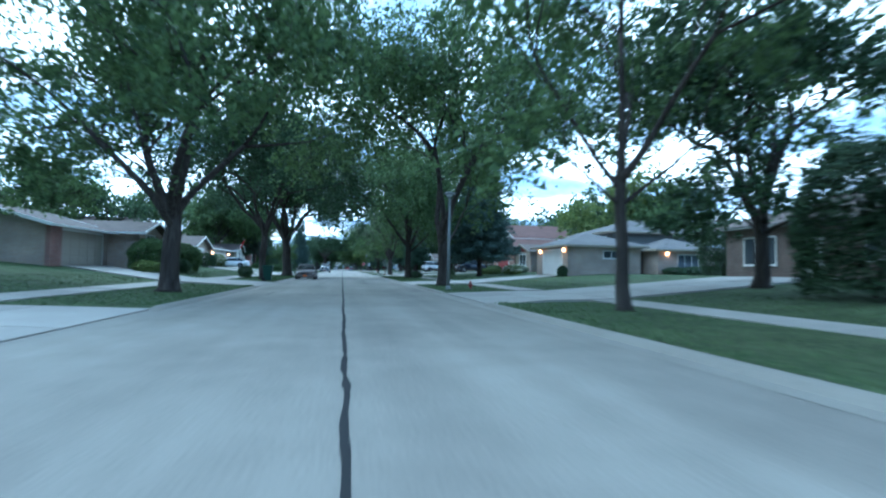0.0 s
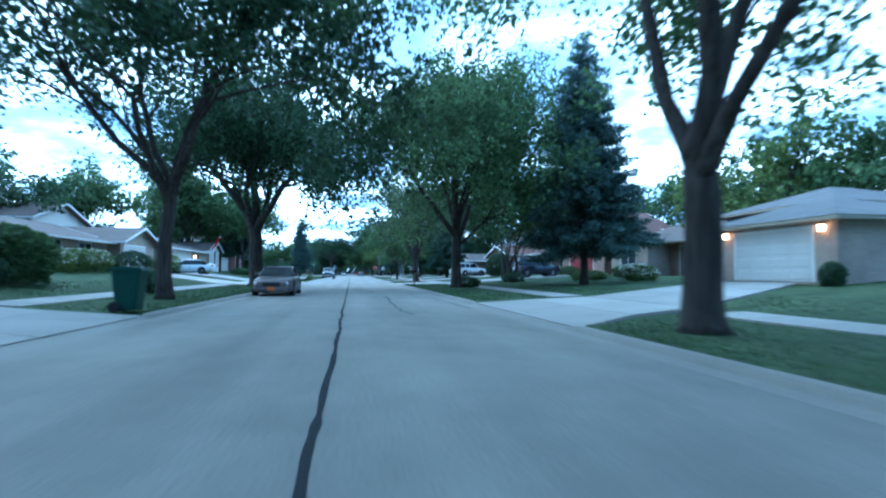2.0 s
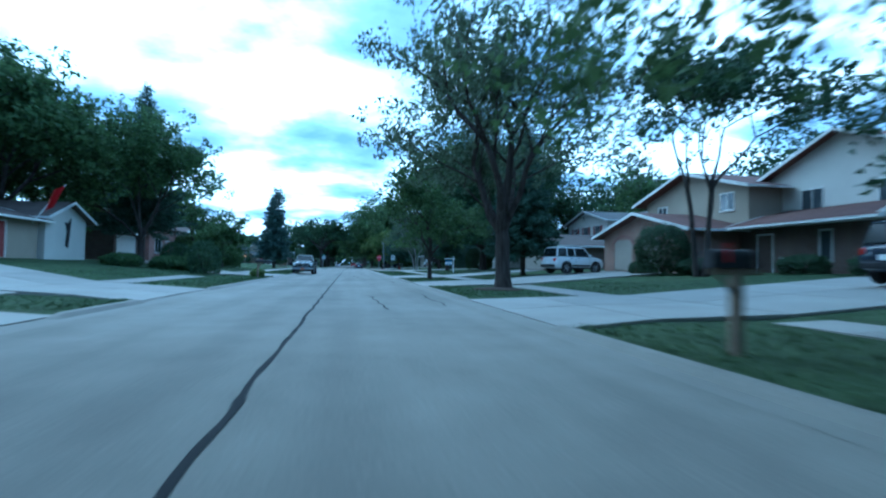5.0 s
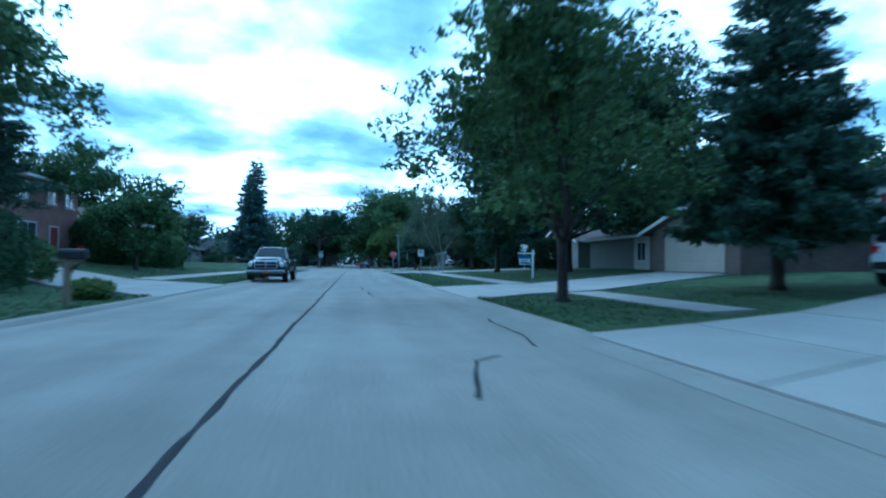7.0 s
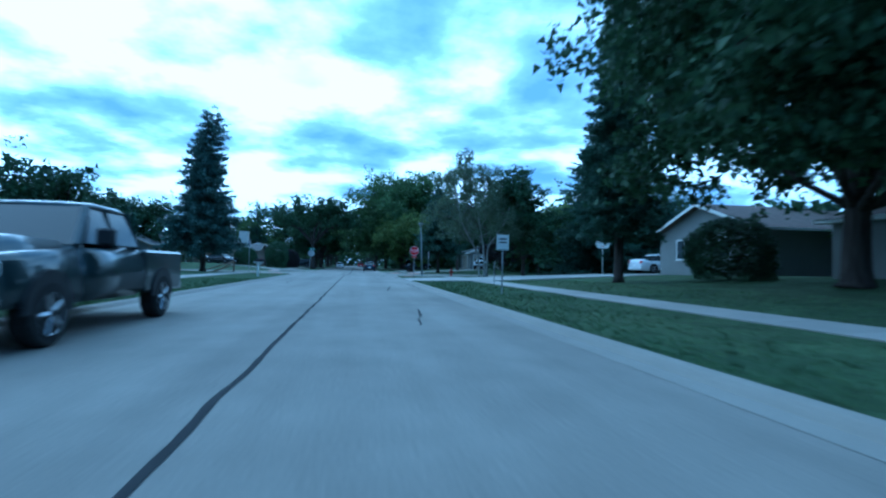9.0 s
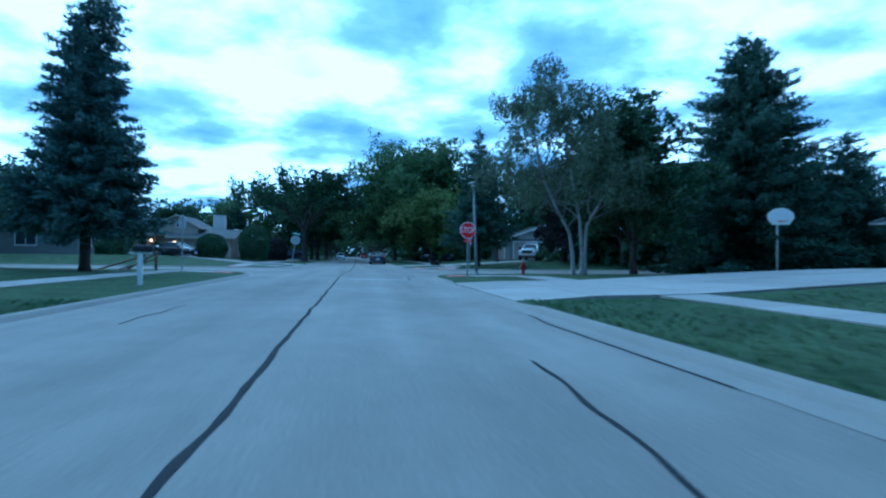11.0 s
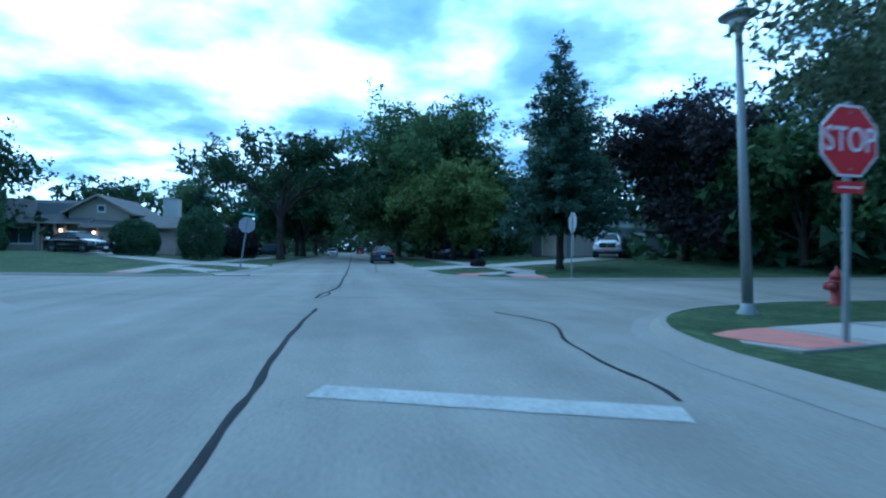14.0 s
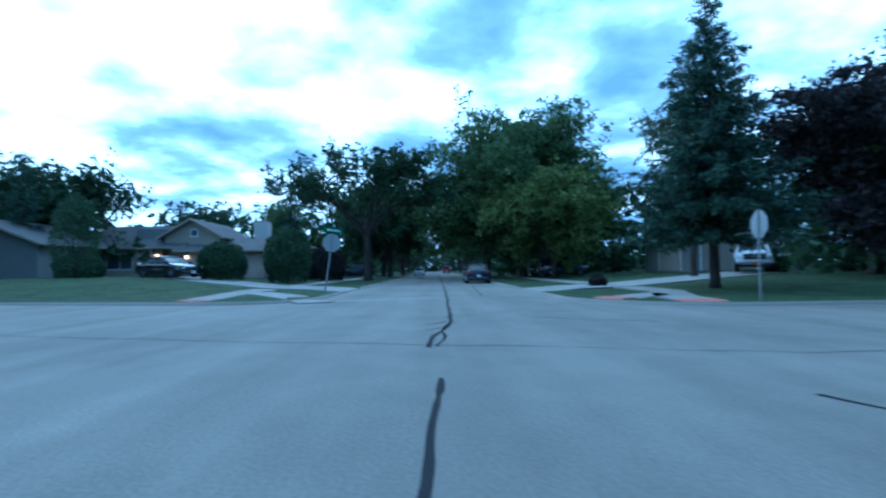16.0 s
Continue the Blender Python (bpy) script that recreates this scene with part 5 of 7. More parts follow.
part("wall_ornament", prism([(20.4, 0.9), (20.75, 0.7), (20.95, 1.7), (21.1, 2.8), (20.7, 2.4), (20.3, 2.45), (20.6, 1.8)], "x", 0.31, 0.35), M["black"], h, "dark metal wall ornament")
wing(h, -14.0, -6.0, 11.5, 22.5, 4.2, "siding_grey"), roof_gable(h, -14.0, -6.0, 16.6, 22.8, 4.2, 0.36, "x", 0.5, "roof_brown"), gable_fill(h, -14, -6, 16.6, 22.5, 4.2, 0.36, "x", "siding_grey"), roof_gable(h, -14.0, -6.4, 11.5, 17.0, 4.2, 0.28, "y", 0.5, "roof_brown")
front_door(h, "+x", 0, 13.6, 0.0, "siding_red")

h = house((-20.5, -40.2, 0.6), "two-storey red brick house with an attached white garage door")
wing(h, -8.0, 0, 0.3, 6.0, 2.6, "brick_brown"), roof_gable(h, -8.0, 0, 0.3, 6.0, 2.6, 0.3, "y", 0.6, "roof_brown"), gable_fill(h, -8, 0, 0.3, 6, 2.6, 0.3, "y", "siding_grey"), garage_door(h, "+x", 0, 0.9, 4.9, 0.0, 2.15, "door_white", 4, 4)
wing(h, -9.0, 1.0, 6.0, 14.5, 5.1, "brick_red"), roof_hip(h, -9.0, 1.0, 6.0, 14.5, 5.15, 0.3, 0.7, "roof_brown")
for a in (7.4, 10.6, 12.8):
    window(h, "+x", 1.0, a, a + 1.0, 3.6, 4.7, 1)
window(h, "-y", 6.0, -3.4, -2.2, 3.6, 4.7, 1), window(h, "+x", 1.0, 7.6, 9.4, 0.8, 2.2, 1), front_door(h, "+x", 1.0, 11.0, 0.0)

for (x, y, lab) in ((-20.0, -24.0, "grey ranch house half hidden by shrubs"), (-22.0, -9.0, "grey gabled house behind a row of trees")):
    h = house((x, y, 0.75), lab)
    wing(h, -9, 0, 0, 9, 2.6, "siding_grey"), roof_gable(h, -9, 0, 0, 9, 2.6, 0.38, "x", 0.5, "roof_brown"), gable_fill(h, -9, 0, 0, 9, 2.6, 0.38, "x", "siding_grey"), window(h, "+x", 0, 2, 4, 0.9, 2.1), window(h, "+x", 0, 5.5, 7, 0.9, 2.1)

# beyond the crossing, left: low house with lit lanterns and a dark sedan before it
h = house((-16.6, 42.0, 0.75), "low tan house with grey roofs, a raised gable and lit lanterns")
wing(h, -15.0, -7.9, 3.0, 12.0, 2.8, "siding_tan"), roof_gable(h, -15.0, -6.4, 3.0, 12.0, 2.8, 0.46, "x", 0.6, "roof_grey", "siding_tan"), gable_fill(h, -15.0, -6.5, 3.0, 12.0, 2.8, 0.46, "x", "siding_tan")
wing(h, -11.0, -7.9, 4.4, 7.0, 4.5, "siding_grey")
wing(h, -7.9, -2.9, 3.4, 11.0, 3.7, "siding_tan"), roof_gable(h, -7.9, -2.9, 3.4, 11.0, 3.7, 0.58, "y", 0.5, "roof_grey", "siding_tan"), gable_fill(h, -7.9, -2.9, 3.4, 11.0, 3.7, 0.58, "y", "siding_tan")
wing(h, -5.4, 1.5, 2.0, 9.0, 2.35, "brick_tan"), roof_gable(h, -5.6, 1.5, 2.0, 9.0, 2.35, 0.3, "x", 0.6, "roof_grey", "siding_tan"), gable_fill(h, -5.4, 1.5, 2.0, 9.0, 2.35, 0.3, "x", "siding_tan")
porch_lamp(h, "-y", 3.0, -8.3, 1.95), porch_lamp(h, "-y", 2.0, -5.2, 1.75), garage_door(h, "-y", 2.0, -4.9, -1.9, 0.0, 2.1, "door_tan", 4, 4)
window(h, "-y", 3.0, -12.8, -10.6, 0.8, 2.1, 1), front_door(h, "-y", 3.0, -9.8, 0.0, "brick_brown"), window(h, "-y", 3.4, -5.5, -5.0, 3.75, 4.25, 0)
for a in (-9.95, -8.65):
    part("porch_post", box(a - 0.09, a + 0.09, 2.5, 2.68, 0.0, 2.62, 0.01), M["siding_tan"], h)
h = house((-34.0, 37.0, 0.75), "low grey gabled house behind a tall clipped conifer")
wing(h, -4.5, 4.5, 0, 10, 2.6, "siding_grey"), roof_gable(h, -4.5, 4.5, 0, 10, 2.6, 0.4, "y", 0.6, "roof_grey", "siding_tan"), gable_fill(h, -4.5, 4.5, 0, 10, 2.6, 0.4, "y", "siding_grey"), window(h, "-y", 0, -1.6, 0.4, 0.9, 2.1), window(h, "+x", 4.5, 3, 4.6, 0.9, 2.1)
h = house((-13.0, 58.0, 0.75), "far house with a white brick chimney")
wing(h, -9, 0, 0, 9, 2.6, "brick_brown"), roof_gable(h, -9, 0, 0, 9, 2.6, 0.36, "y", 0.5, "roof_brown"), gable_fill(h, -9, 0, 0, 9, 2.6, .36, "y", "siding_grey"), chimney(h, -7.5, 2.0, 3, 6.5, "siding_white", 0.8), window(h, "+x", 0, 2, 4, 0.9, 2.1), garage_door(h, "+x", 0, 5, 8.2, 0, 2.1)


# ---- the trees and shrubs of the street ----
S = "tall street tree with a dark grooved trunk and loose green crown"
# right verge
tree(7.1, -139.5, 14.0, 0.17, 3.4, "leaf", 11, "slim street tree with a forked stem", 4, 0.75, 0.8, 0.95, puff=1.2, clear=2.6, low=2, droop=0.4, fill=0.25)
tree(16.4, -133.8, 14.0, 0.3, 2.6, "leaf_dark", 12, "dark broad tree on a lawn beside a driveway", 5, 0.75, 0.8, 1.2, puff=1.3, low=3, clear=2.0, fill=0.4)
tree(6.0, -120.5, 17.0, 0.32, 2.9, "leaf", 13, "tall street tree that splits low into dark stems", 4, 0.62, 0.8, 1.5, puff=1.4, upw=0.2, low=1, droop=0.75, fill=0.5)
tree(7.2, -94.0, 16.5, 0.34, 3.6, "leaf", 14, S, 7, 0.9, 0.82, 1.4, puff=1.4, upw=0.25, low=1, droop=0.8)
tree(13.2, -88.0, 8.5, 0.16, 1.4, "leaf_dark", 15, "small ornamental tree with several stems", 3, 0.62, 0.72, 1.0, stems=3)
tree(7.3, -71.0, 13.5, 0.34, 2.7, "leaf_grey", 16, "broad street tree with heavy limbs", 6, 1.0, 0.74, 0.95, size=0.2, droop=0.5, puff=1.05, upw=0.25, low=1, clear=4.4, fill=0.3)
tree(18.2, -69.0, 13.0, 0.18, 4.6, "leaf_dark", 17, "dark lawn tree with several slim stems", 3, 0.62, 0.72, 1.3, stems=3, splay=0.1, clear=4.8)
tree(6.6, -55.2, 9.8, 0.15, 2.0, "leaf", 18, "young street tree with a wide layered crown", 5, 1.0, 0.8, 1.8, size=0.2, low=3, clear=2.2, fill=0.8)
tree(16.6, -32.0, 16.5, 0.42, 3.0, "leaf_dark", 19, "large dense maple standing over the lawn", 8, 0.66, 0.76, 2.2, size=0.3, puff=1.45, low=6, clear=2.9, droop=0.4, fill=1.1)
tree(7.6, -148.0, 13.0, 0.34, 3.6, "leaf_dark", 20, S, 5, 0.8, 0.78, 1.3, puff=1.2, upw=0.3)
conifer(14.2, -98.6, 15.5, 3.9, "needle_blue", 21, "tall dense blue spruce on the lawn", 2.7, 1.15, ragged=0.16, curve=0.75)
conifer(13.8, -54.6, 11.4, 2.8, "needle", 22, "dense dark spruce beside the driveway", 2.2, 1.2, ragged=0.12, curve=0.75)
conifer(14.3, -21.3, 15.2, 2.2, "needle", 23, "dark dense spruce beside a driveway", 3.0, 1.2, curve=0.6, ragged=0.15)
conifer(33.5, 4.5, 9.5, 4.4, "needle", 24, "low dark pine beside the pale house", 1.2, 0.9, name="pine_tree", ragged=0.35, curve=0.6)
conifer(26.8, 5.6, 16.0, 5.8, "needle", 25, "dark pine behind the basketball hoop", 1.2, 1.2, name="pine_tree", ragged=0.3, curve=0.6)
birch_tree(12.6, 0.7)
tree(17.6, 4.0, 11.0, 0.2, 2.2, "leaf_dark", 27, "rounded dark tree beside the birch", 5, 0.75, 0.75, 1.5, low=3, puff=1.2, fill=1.0)
conifer(29.0, 8.5, 12.0, 4.6, "needle", 28, "broad dark pine behind the corner lawn", 1.4, 1.1, name="pine_tree", ragged=0.3, curve=0.55)
# left verge
tree(-6.3, -131.0, 16.0, 0.34, 2.9, "leaf", 31, "street tree with a dark grooved trunk and broad fork", 6, 0.85, 0.82, 1.2, puff=1.25, upw=0.3, low=2, droop=0.4, fill=0.25)
tree(-6.2, -108.6, 15.5, 0.26, 3.8, "leaf_dark", 32, S, 7, 0.85, 0.8, 1.15, puff=1.3, upw=0.2, low=0, droop=0.7, fill=0.4)
tree(-6.1, -91.2, 15.5, 0.48, 4.0, "leaf_dark", 33, S, 7, 0.9, 0.82, 1.4, puff=1.4, upw=0.25, low=0, droop=0.9)
tree(-21.0, -128.0, 12.0, 0.25, 2.2, "leaf_light", 34, "rounded lawn tree beside the garage", 4, 0.62, 0.72, 1.0)
conifer(-12.0, 1.6, 14.3, 3.0, "needle_blue", 35, "tall twin-topped blue spruce at the corner", 2.4, 1.25, twin=True, ragged=0.26, curve=0.74)
conifer(-17.6, -41.4, 16.5, 3.6, "needle", 36, "dark spruce beside the brick house", 3.6, 1.0)
# trees 37, 39 and 391: windscreen haze put into a paler leaf colour
tree(-23.0, -52.0, 15.5, 0.35, 3.0, "leaf", 37, "tall dark tree at the end of a garden", 5, 0.7, 0.75, 1.1, size=0.34, low=3, puff=1.2)
tree(-25.0, -42.0, 15.0, 0.35, 3.0, "leaf", 38, "tall leafy tree beside a garage", 5, 0.7, 0.75, 1.1, size=0.34, low=3, puff=1.2)
tree(-15.6, -47.2, 12.5, 0.2, 2.2, "leaf", 39, "ragged tree with bare lower twigs", 5, 0.75, 0.75, 1.5, low=1, clear=5.6, puff=1.2, fill=0.8)
tree(-12.6, -33.0, 6.0, 0.12, 1.3, "leaf", 392, "small round-crowned garden tree beside a driveway", 5, 0.85, 0.75, 1.6, size=0.22, low=3, puff=1.0, fill=0.8)
tree(-17.0, -27.0, 9.5, 0.18, 1.5, "leaf", 391, "loose leafy tree beside a brick house", 4, 0.7, 0.7, 1.0)
# beyond the crossing
conifer(11.3, 18.9, 12.1, 3.1, "needle", 41, "pointed dark spruce on a corner lawn", 2.5, 1.0, ragged=0.34, curve=0.85)
tree(20.5, 22.0, 10.5, 0.3, 1.2, "leaf_red", 42, "rounded dark purple-leaved maple on a corner lawn", 6, 0.8, 0.78, 1.8, size=0.28, low=4, puff=1.3, fill=1.4)
tree(16.0, 30.0, 12.5, 0.2, 2.2, "leaf_grey", 43, "pale slender poplar beside a house", 3, 0.25, 0.4, 1.0, size=0.2)
tree(10.5, 60.0, 20.0, 0.45, 3.0, "leaf", 44, "very tall dense street tree", 7, 0.62, 0.72, 1.7, size=0.42, low=5, puff=1.5, fill=1.5)
tree(11.0, 46.0, 10.5, 0.28, 2.0, "leaf_light", 45, "bright green rounded street tree", 6, 0.8, 0.75, 1.6, size=0.34, low=4, puff=1.3, fill=1.2)
tree(-6.3, 47.0, 12.9, 0.36, 4.4, "leaf_dark", 46, "flat-topped tree with crooked bare limbs", 7, 1.15, 0.46, 1.5, size=0.28, upw=-0.25, puff=1.15, droop=0.0, clear=7.2, fill=0.12)
tree(-6.2, 69.0, 13.0, 0.35, 2.5, "leaf_dark", 47, "dense dark tree beside the street", 6, 0.8, 0.75, 1.7, size=0.38, low=4, puff=1.35, fill=1.4)
FAR = "broad green shade tree standing beside the street"
rng = random.Random(5)
k = 0
for y in (76, 88, 101, 115, 131, 150, 172, 200):
    for sx in (-1, 1):
        k += 1
        tree(sx * rng.uniform(6.3, 9.0), y + rng.uniform(-4, 4), rng.uniform(11, 16), 0.35, 2.5, rng.choice(("leaf", "leaf_dark", "leaf_dark")), 100 + k, FAR, 4, 0.8, 0.75, 1.2, size=0.42, group="street trees", near=False, low=2)
BACK = "leafy garden tree at the end of a plot"
for x, y, hh, lf in ((24, 17, 8, "leaf"), (30, 20, 9, "leaf_light"), (38, 22, 10, "leaf"), (46, 20, 11, "leaf_dark"), (35, 32, 12, "leaf_light"), (26, 46, 13, "leaf_dark"),
                     (44, -16, 14, "leaf_dark"), (40, -30, 13, "leaf"), (46, -45, 14, "leaf_dark"), (44, -62, 13, "leaf"), (42, -80, 13, "leaf_dark"), (40, -93, 12, "leaf"),
                     (36, -90, 14, "leaf_light"), (40, -140, 15, "leaf_dark"), (27, -28, 10, "leaf_dark"),
                     (-32, -60, 12, "leaf"), (-34, -75, 12, "leaf_dark"), (-32, -90, 11, "leaf"), (-36, -105, 12, "leaf"), (-34, -122, 13, "leaf_light"), (-32, -140, 13, "leaf_dark"),
                     (-30, -24, 10, "leaf"), (-28, -12, 9, "leaf_dark"), (-24, 2, 8.5, "leaf_dark"), (-36, 4, 9, "leaf"), (-42, 8, 9, "leaf_dark"), (-50, 12, 10, "leaf"),
                     (-26, 58, 8.5, "leaf_dark"), (-33, 47, 10, "leaf_dark"), (-39, 47, 11, "leaf_dark"), (-46, 37, 10.5, "leaf_dark"), (-37, 31, 9.5, "leaf_dark"), (-43, 40, 9.5, "leaf_dark"), (-22, 74, 10, "leaf"), (-16, 88, 14, "leaf"), (16, 78, 15, "leaf_dark"), (20, 64, 13, "leaf"), (-19, -150, 13, "leaf_dark"), (20, -150, 13, "leaf_dark")):
    k += 1
    tree(x, y, hh * 1.05, 0.26, 1.6, lf, 200 + k, BACK, 5, 0.75, 0.75, 1.5, size=0.46, group="garden trees", near=False, low=3, puff=1.0)
for x, y, hh in ((-33, 40, 10), (-38, 47, 11), (-20, 70, 13), (28, 52, 13), (-44, 52, 11)):
    k += 1
    conifer(x, y, hh, hh * 0.22, "needle", 300 + k, "narrow dark conifer in a garden", 0.5, 0.7)
# shrubs
bush(8.0, -93.4, 0.95, 0.75, "leaf_dark", 401, "low spreading shrub round a street tree")
bush(13.0, -88.3, 0.9, 0.8, "leaf_dark", 402, "low shrub at the foot of a small tree")
for k, (x, y, r, hh, lf, bl) in enumerate(((17.6, -99.2, 1.0, 1.0, "leaf_light", True), (19.5, -95.5, 1.2, 1.0, "leaf_grey", True), (20.5, -92.5, 1.1, 0.9, "leaf", False), (17.0, -93.5, 1.3, 0.7, "leaf_light", False),
                                         (-17.9, -92.6, 1.2, 1.5, "leaf_light", True), (-17.8, -90.2, 1.1, 1.6, "leaf_light", True), (-17.9, -87.2, 1.2, 1.6, "leaf_light", True), (-17.9, -95.2, 1.1, 1.4, "leaf_light", True), (-17.4, -74.0, 1.3, 1.8, "leaf_light", True), (-16.3, -85.0, 1.3, 1.8, "leaf_dark", False),
                                         (-13.4, -104.6, 1.6, 2.4, "leaf", False), (-13.2, -107.3, 1.3, 1.1, "leaf_dark", False), (-13.4, -112.2, 0.9, 0.8, "leaf_light", False), (-14.0, -109.8, 1.5, 2.4, "leaf", False), (-14.6, -102.4, 1.3, 1.9, "leaf_dark", False),
                                         (18.4, -65.4, 1.5, 2.9, "leaf_dark", False), (18.8, -62.6, 0.8, 0.8, "leaf_dark", False), (19.0, -67.6, 1.0, 0.9, "leaf_dark", False), (21.6, -71.5, 1.1, 0.9, "leaf_dark", False), (22.0, -75.0, 1.2, 0.9, "leaf_dark", False), (21.8, -79.0, 1.0, 0.9, "leaf", False),
                                         (-9.6, -51.6, 1.15, 2.5, "leaf_dark", False), (-12.5, -49.5, 1.5, 1.0, "leaf", False), (-15.0, -52.0, 1.3, 0.9, "leaf", False), (-11.0, -47.6, 1.3, 1.6, "leaf", False),
                                         # row of shrubs from y -28 to -15: paler leaf imitates glare haze
                                         (-13.4, -45.6, 1.2, 2.2, "leaf_dark", False), (-15.5, -28.0, 2.2, 2.9, "leaf", False), (-14.2, -24.6, 2.1, 2.7, "leaf", False), (-16.0, -20.6, 2.4, 3.3, "leaf", False), (-17.5, -15.6, 2.2, 3.0, "leaf", False), (-18.2, -25.0, 2.2, 3.6, "leaf", False), (-19.5, -11.0, 2.0, 2.8, "leaf_dark", False), (-5.4, -54.5, 0.5, 0.5, "leaf_light", False),
                                         (-15.2, 35.4, 1.65, 2.75, "leaf_dark", False), (-11.0, 37.0, 1.7, 4.2, "leaf_dark", False), (-22.6, 31.0, 1.35, 5.4, "leaf_dark", False), (-19.9, 36.6, 1.2, 1.2, "leaf_dark", False), (-25.5, 35.6, 1.6, 1.6, "leaf_dark", False), (-10.6, 48.0, 2.0, 3.2, "leaf_red", False),
                                         (8.4, 24.8, 0.45, 0.55, "leaf_red", False), (18.0, -24.6, 1.9, 2.9, "leaf_dark", False), (25.6, 36.2, 0.7, 0.9, "leaf", False), (29.6, -109.4, 1.0, 0.7, "leaf_dark", False), (31.6, -109.4, 1.1, 0.8, "leaf_dark", False), (33.6, -109.4, 1.0, 0.7, "leaf_dark", False), (27.3, -118.5, 1.8, 4.4, "leaf_dark", False), (17.6, -112.0, 0.4, 0.9, "leaf_dark", False), (-8.4, -103.5, 0.6, 1.0, "leaf_dark", False), (14.8, -139.6, 2.1, 4.6, "leaf_dark", False))):
    bush(x, y, r, hh, lf, 410 + k, "flowering shrub with pale blossom heads against a house" if bl else "rounded leafy garden shrub", bloom=bl, size=0.2 if r >= 1.4 else 0.16, dens=1.9 if r >= 1.4 else 1.0)
for x, y in ((7.0, -71.2),):
    bm = lathe([(1.15, -0.02), (1.0, 0.045), (0.5, 0.09), (0.1, 0.1)], 18)
    o = obj("mulch_ring", bm, M["mulch"], True)
    o.location = (x, y, lawn(x, y))
    tagged(o, "dark ring of bark mulch round a street tree", "mulch", kind="structure")


def woods():
    """The leafy mass that closes the view past the gardens and at the street's far end."""
    rng = random.Random(77)
    tufts = []
    for i in range(2600):
        side = rng.choice((-1, 1))
        if i % 5 == 0:
            x, y = rng.uniform(-75, 75), rng.uniform(232, 262)
            top = 13 + 3 * noise.noise((x * 0.08, 5.0, 0.0))
        else:
            y = rng.uniform(-190, 250)
            x = side * (rng.uniform(52, 66) + 0.0)
            if abs(y - cross_mid(x)) < 9:
                x = side * rng.uniform(120, 128)
            top = 9.5 + 4 * noise.noise((y * 0.07, side * 9.0, 0.0))
        tufts.append(((x, y, top * rng.random() ** 0.8), 2.1))
    for x0, x1, y0, y1, top, n in ((20, 62, 15.5, 30, 6.5, 420), (-60, -24, 0, 6, 5.5, 260), (26, 50, -30, -16, 6, 160), (-50, -24, 44, 60, 3.5, 200), (10, 45, 52, 80, 8, 300), (-40, -14, 70, 95, 9, 260), (12, 36, 90, 200, 8, 560), (-36, -12, 95, 200, 8, 560), (34, 50, -100, -60, 5, 160), (27, 60, 31, 35.5, 2.6, 200), (24, 60, 14, 18, 2.2, 160), (-40, -28, -130, -50, 5, 220)):
        for _ in range(n):
            tufts.append(((rng.uniform(x0, x1), rng.uniform(y0, y1), top * rng.random() ** 1.3), 1.5))
    for _ in range(560):
        tufts.append(((rng.uniform(-26, 26), rng.uniform(232, 262), 11.0 * rng.random()), 2.1))
    v, f = leaf_cloud(tufts, rng, 15, 0.8, 0.9, 0.8, 0.1)
    o = raw("far_woods", v, f, M["leaf_dark"])
    tagged(o, "dense dark green woods closing off the gardens", "woods", kind="stuff")


woods()


# ---- vehicles ----
def loft(stations, bm=None):
    """A body skinned over cross sections along y: each (y, half width low, half width top, z low, z top)."""
    bm = bm or bmesh.new()
    rings = []
    for y, wl, wt, zl, zt in stations:
        h = zt - zl
        prof = [(wl * 0.86, zl), (wl, zl + h * 0.16), (wl * 1.01, zl + h * 0.5), (wt + (wl - wt) * 0.25, zl + h * 0.86), (wt * 0.93, zt), (wt * 0.4, zt + 0.012)]
        ring = prof + [(-p[0], p[1]) for p in prof[::-1]]
        rings.append([bm.verts.new((p[0], y, p[1])) for p in ring])
    k = len(rings[0])
    fs = []
    for r0, r1 in zip(rings, rings[1:]):
        for i in range(k):
            fs.append(bm.faces.new((r0[i], r0[(i + 1) % k], r1[(i + 1) % k], r1[i])))
    fs += [bm.faces.new(rings[0]), bm.faces.new(rings[-1][::-1])]
    bmesh.ops.recalc_face_normals(bm, faces=fs)
    return bm


def wheel(parent, x, y, r, side, w=0.22):
    e = new("wheel")
    e.parent = parent
    e.location = (x, y, r)
    bm = lathe([(r * 0.62, -w / 2), (r * 0.93, -w / 2), (r, -w * 0.32), (r, w * 0.32), (r * 0.93, w / 2), (r * 0.62, w / 2)], 22, axis="x")
    part("tyre", bm, M["tyre"], e, smooth=False)
    bm = lathe([(0.02, side * w * 0.36), (r * 0.16, side * w * 0.42), (r * 0.2, side * w * 0.30), (r * 0.52, side * w * 0.36), (r * 0.64, side * w * 0.52), (r * 0.64, -side * w * 0.3)], 22, axis="x")
    part("rim", bm, M["rim"], e)
    for s in range(5):
        a = 2 * math.pi * s / 5
        b = bmesh.new()
        tube(b, [(side * w * 0.43, math.cos(a) * r * 0.12, math.sin(a) * r * 0.12), (side * w * 0.45, math.cos(a) * r * 0.6, math.sin(a) * r * 0.6)], [r * 0.1, r * 0.075], 5)
        part("spoke", b, M["rim"], e)


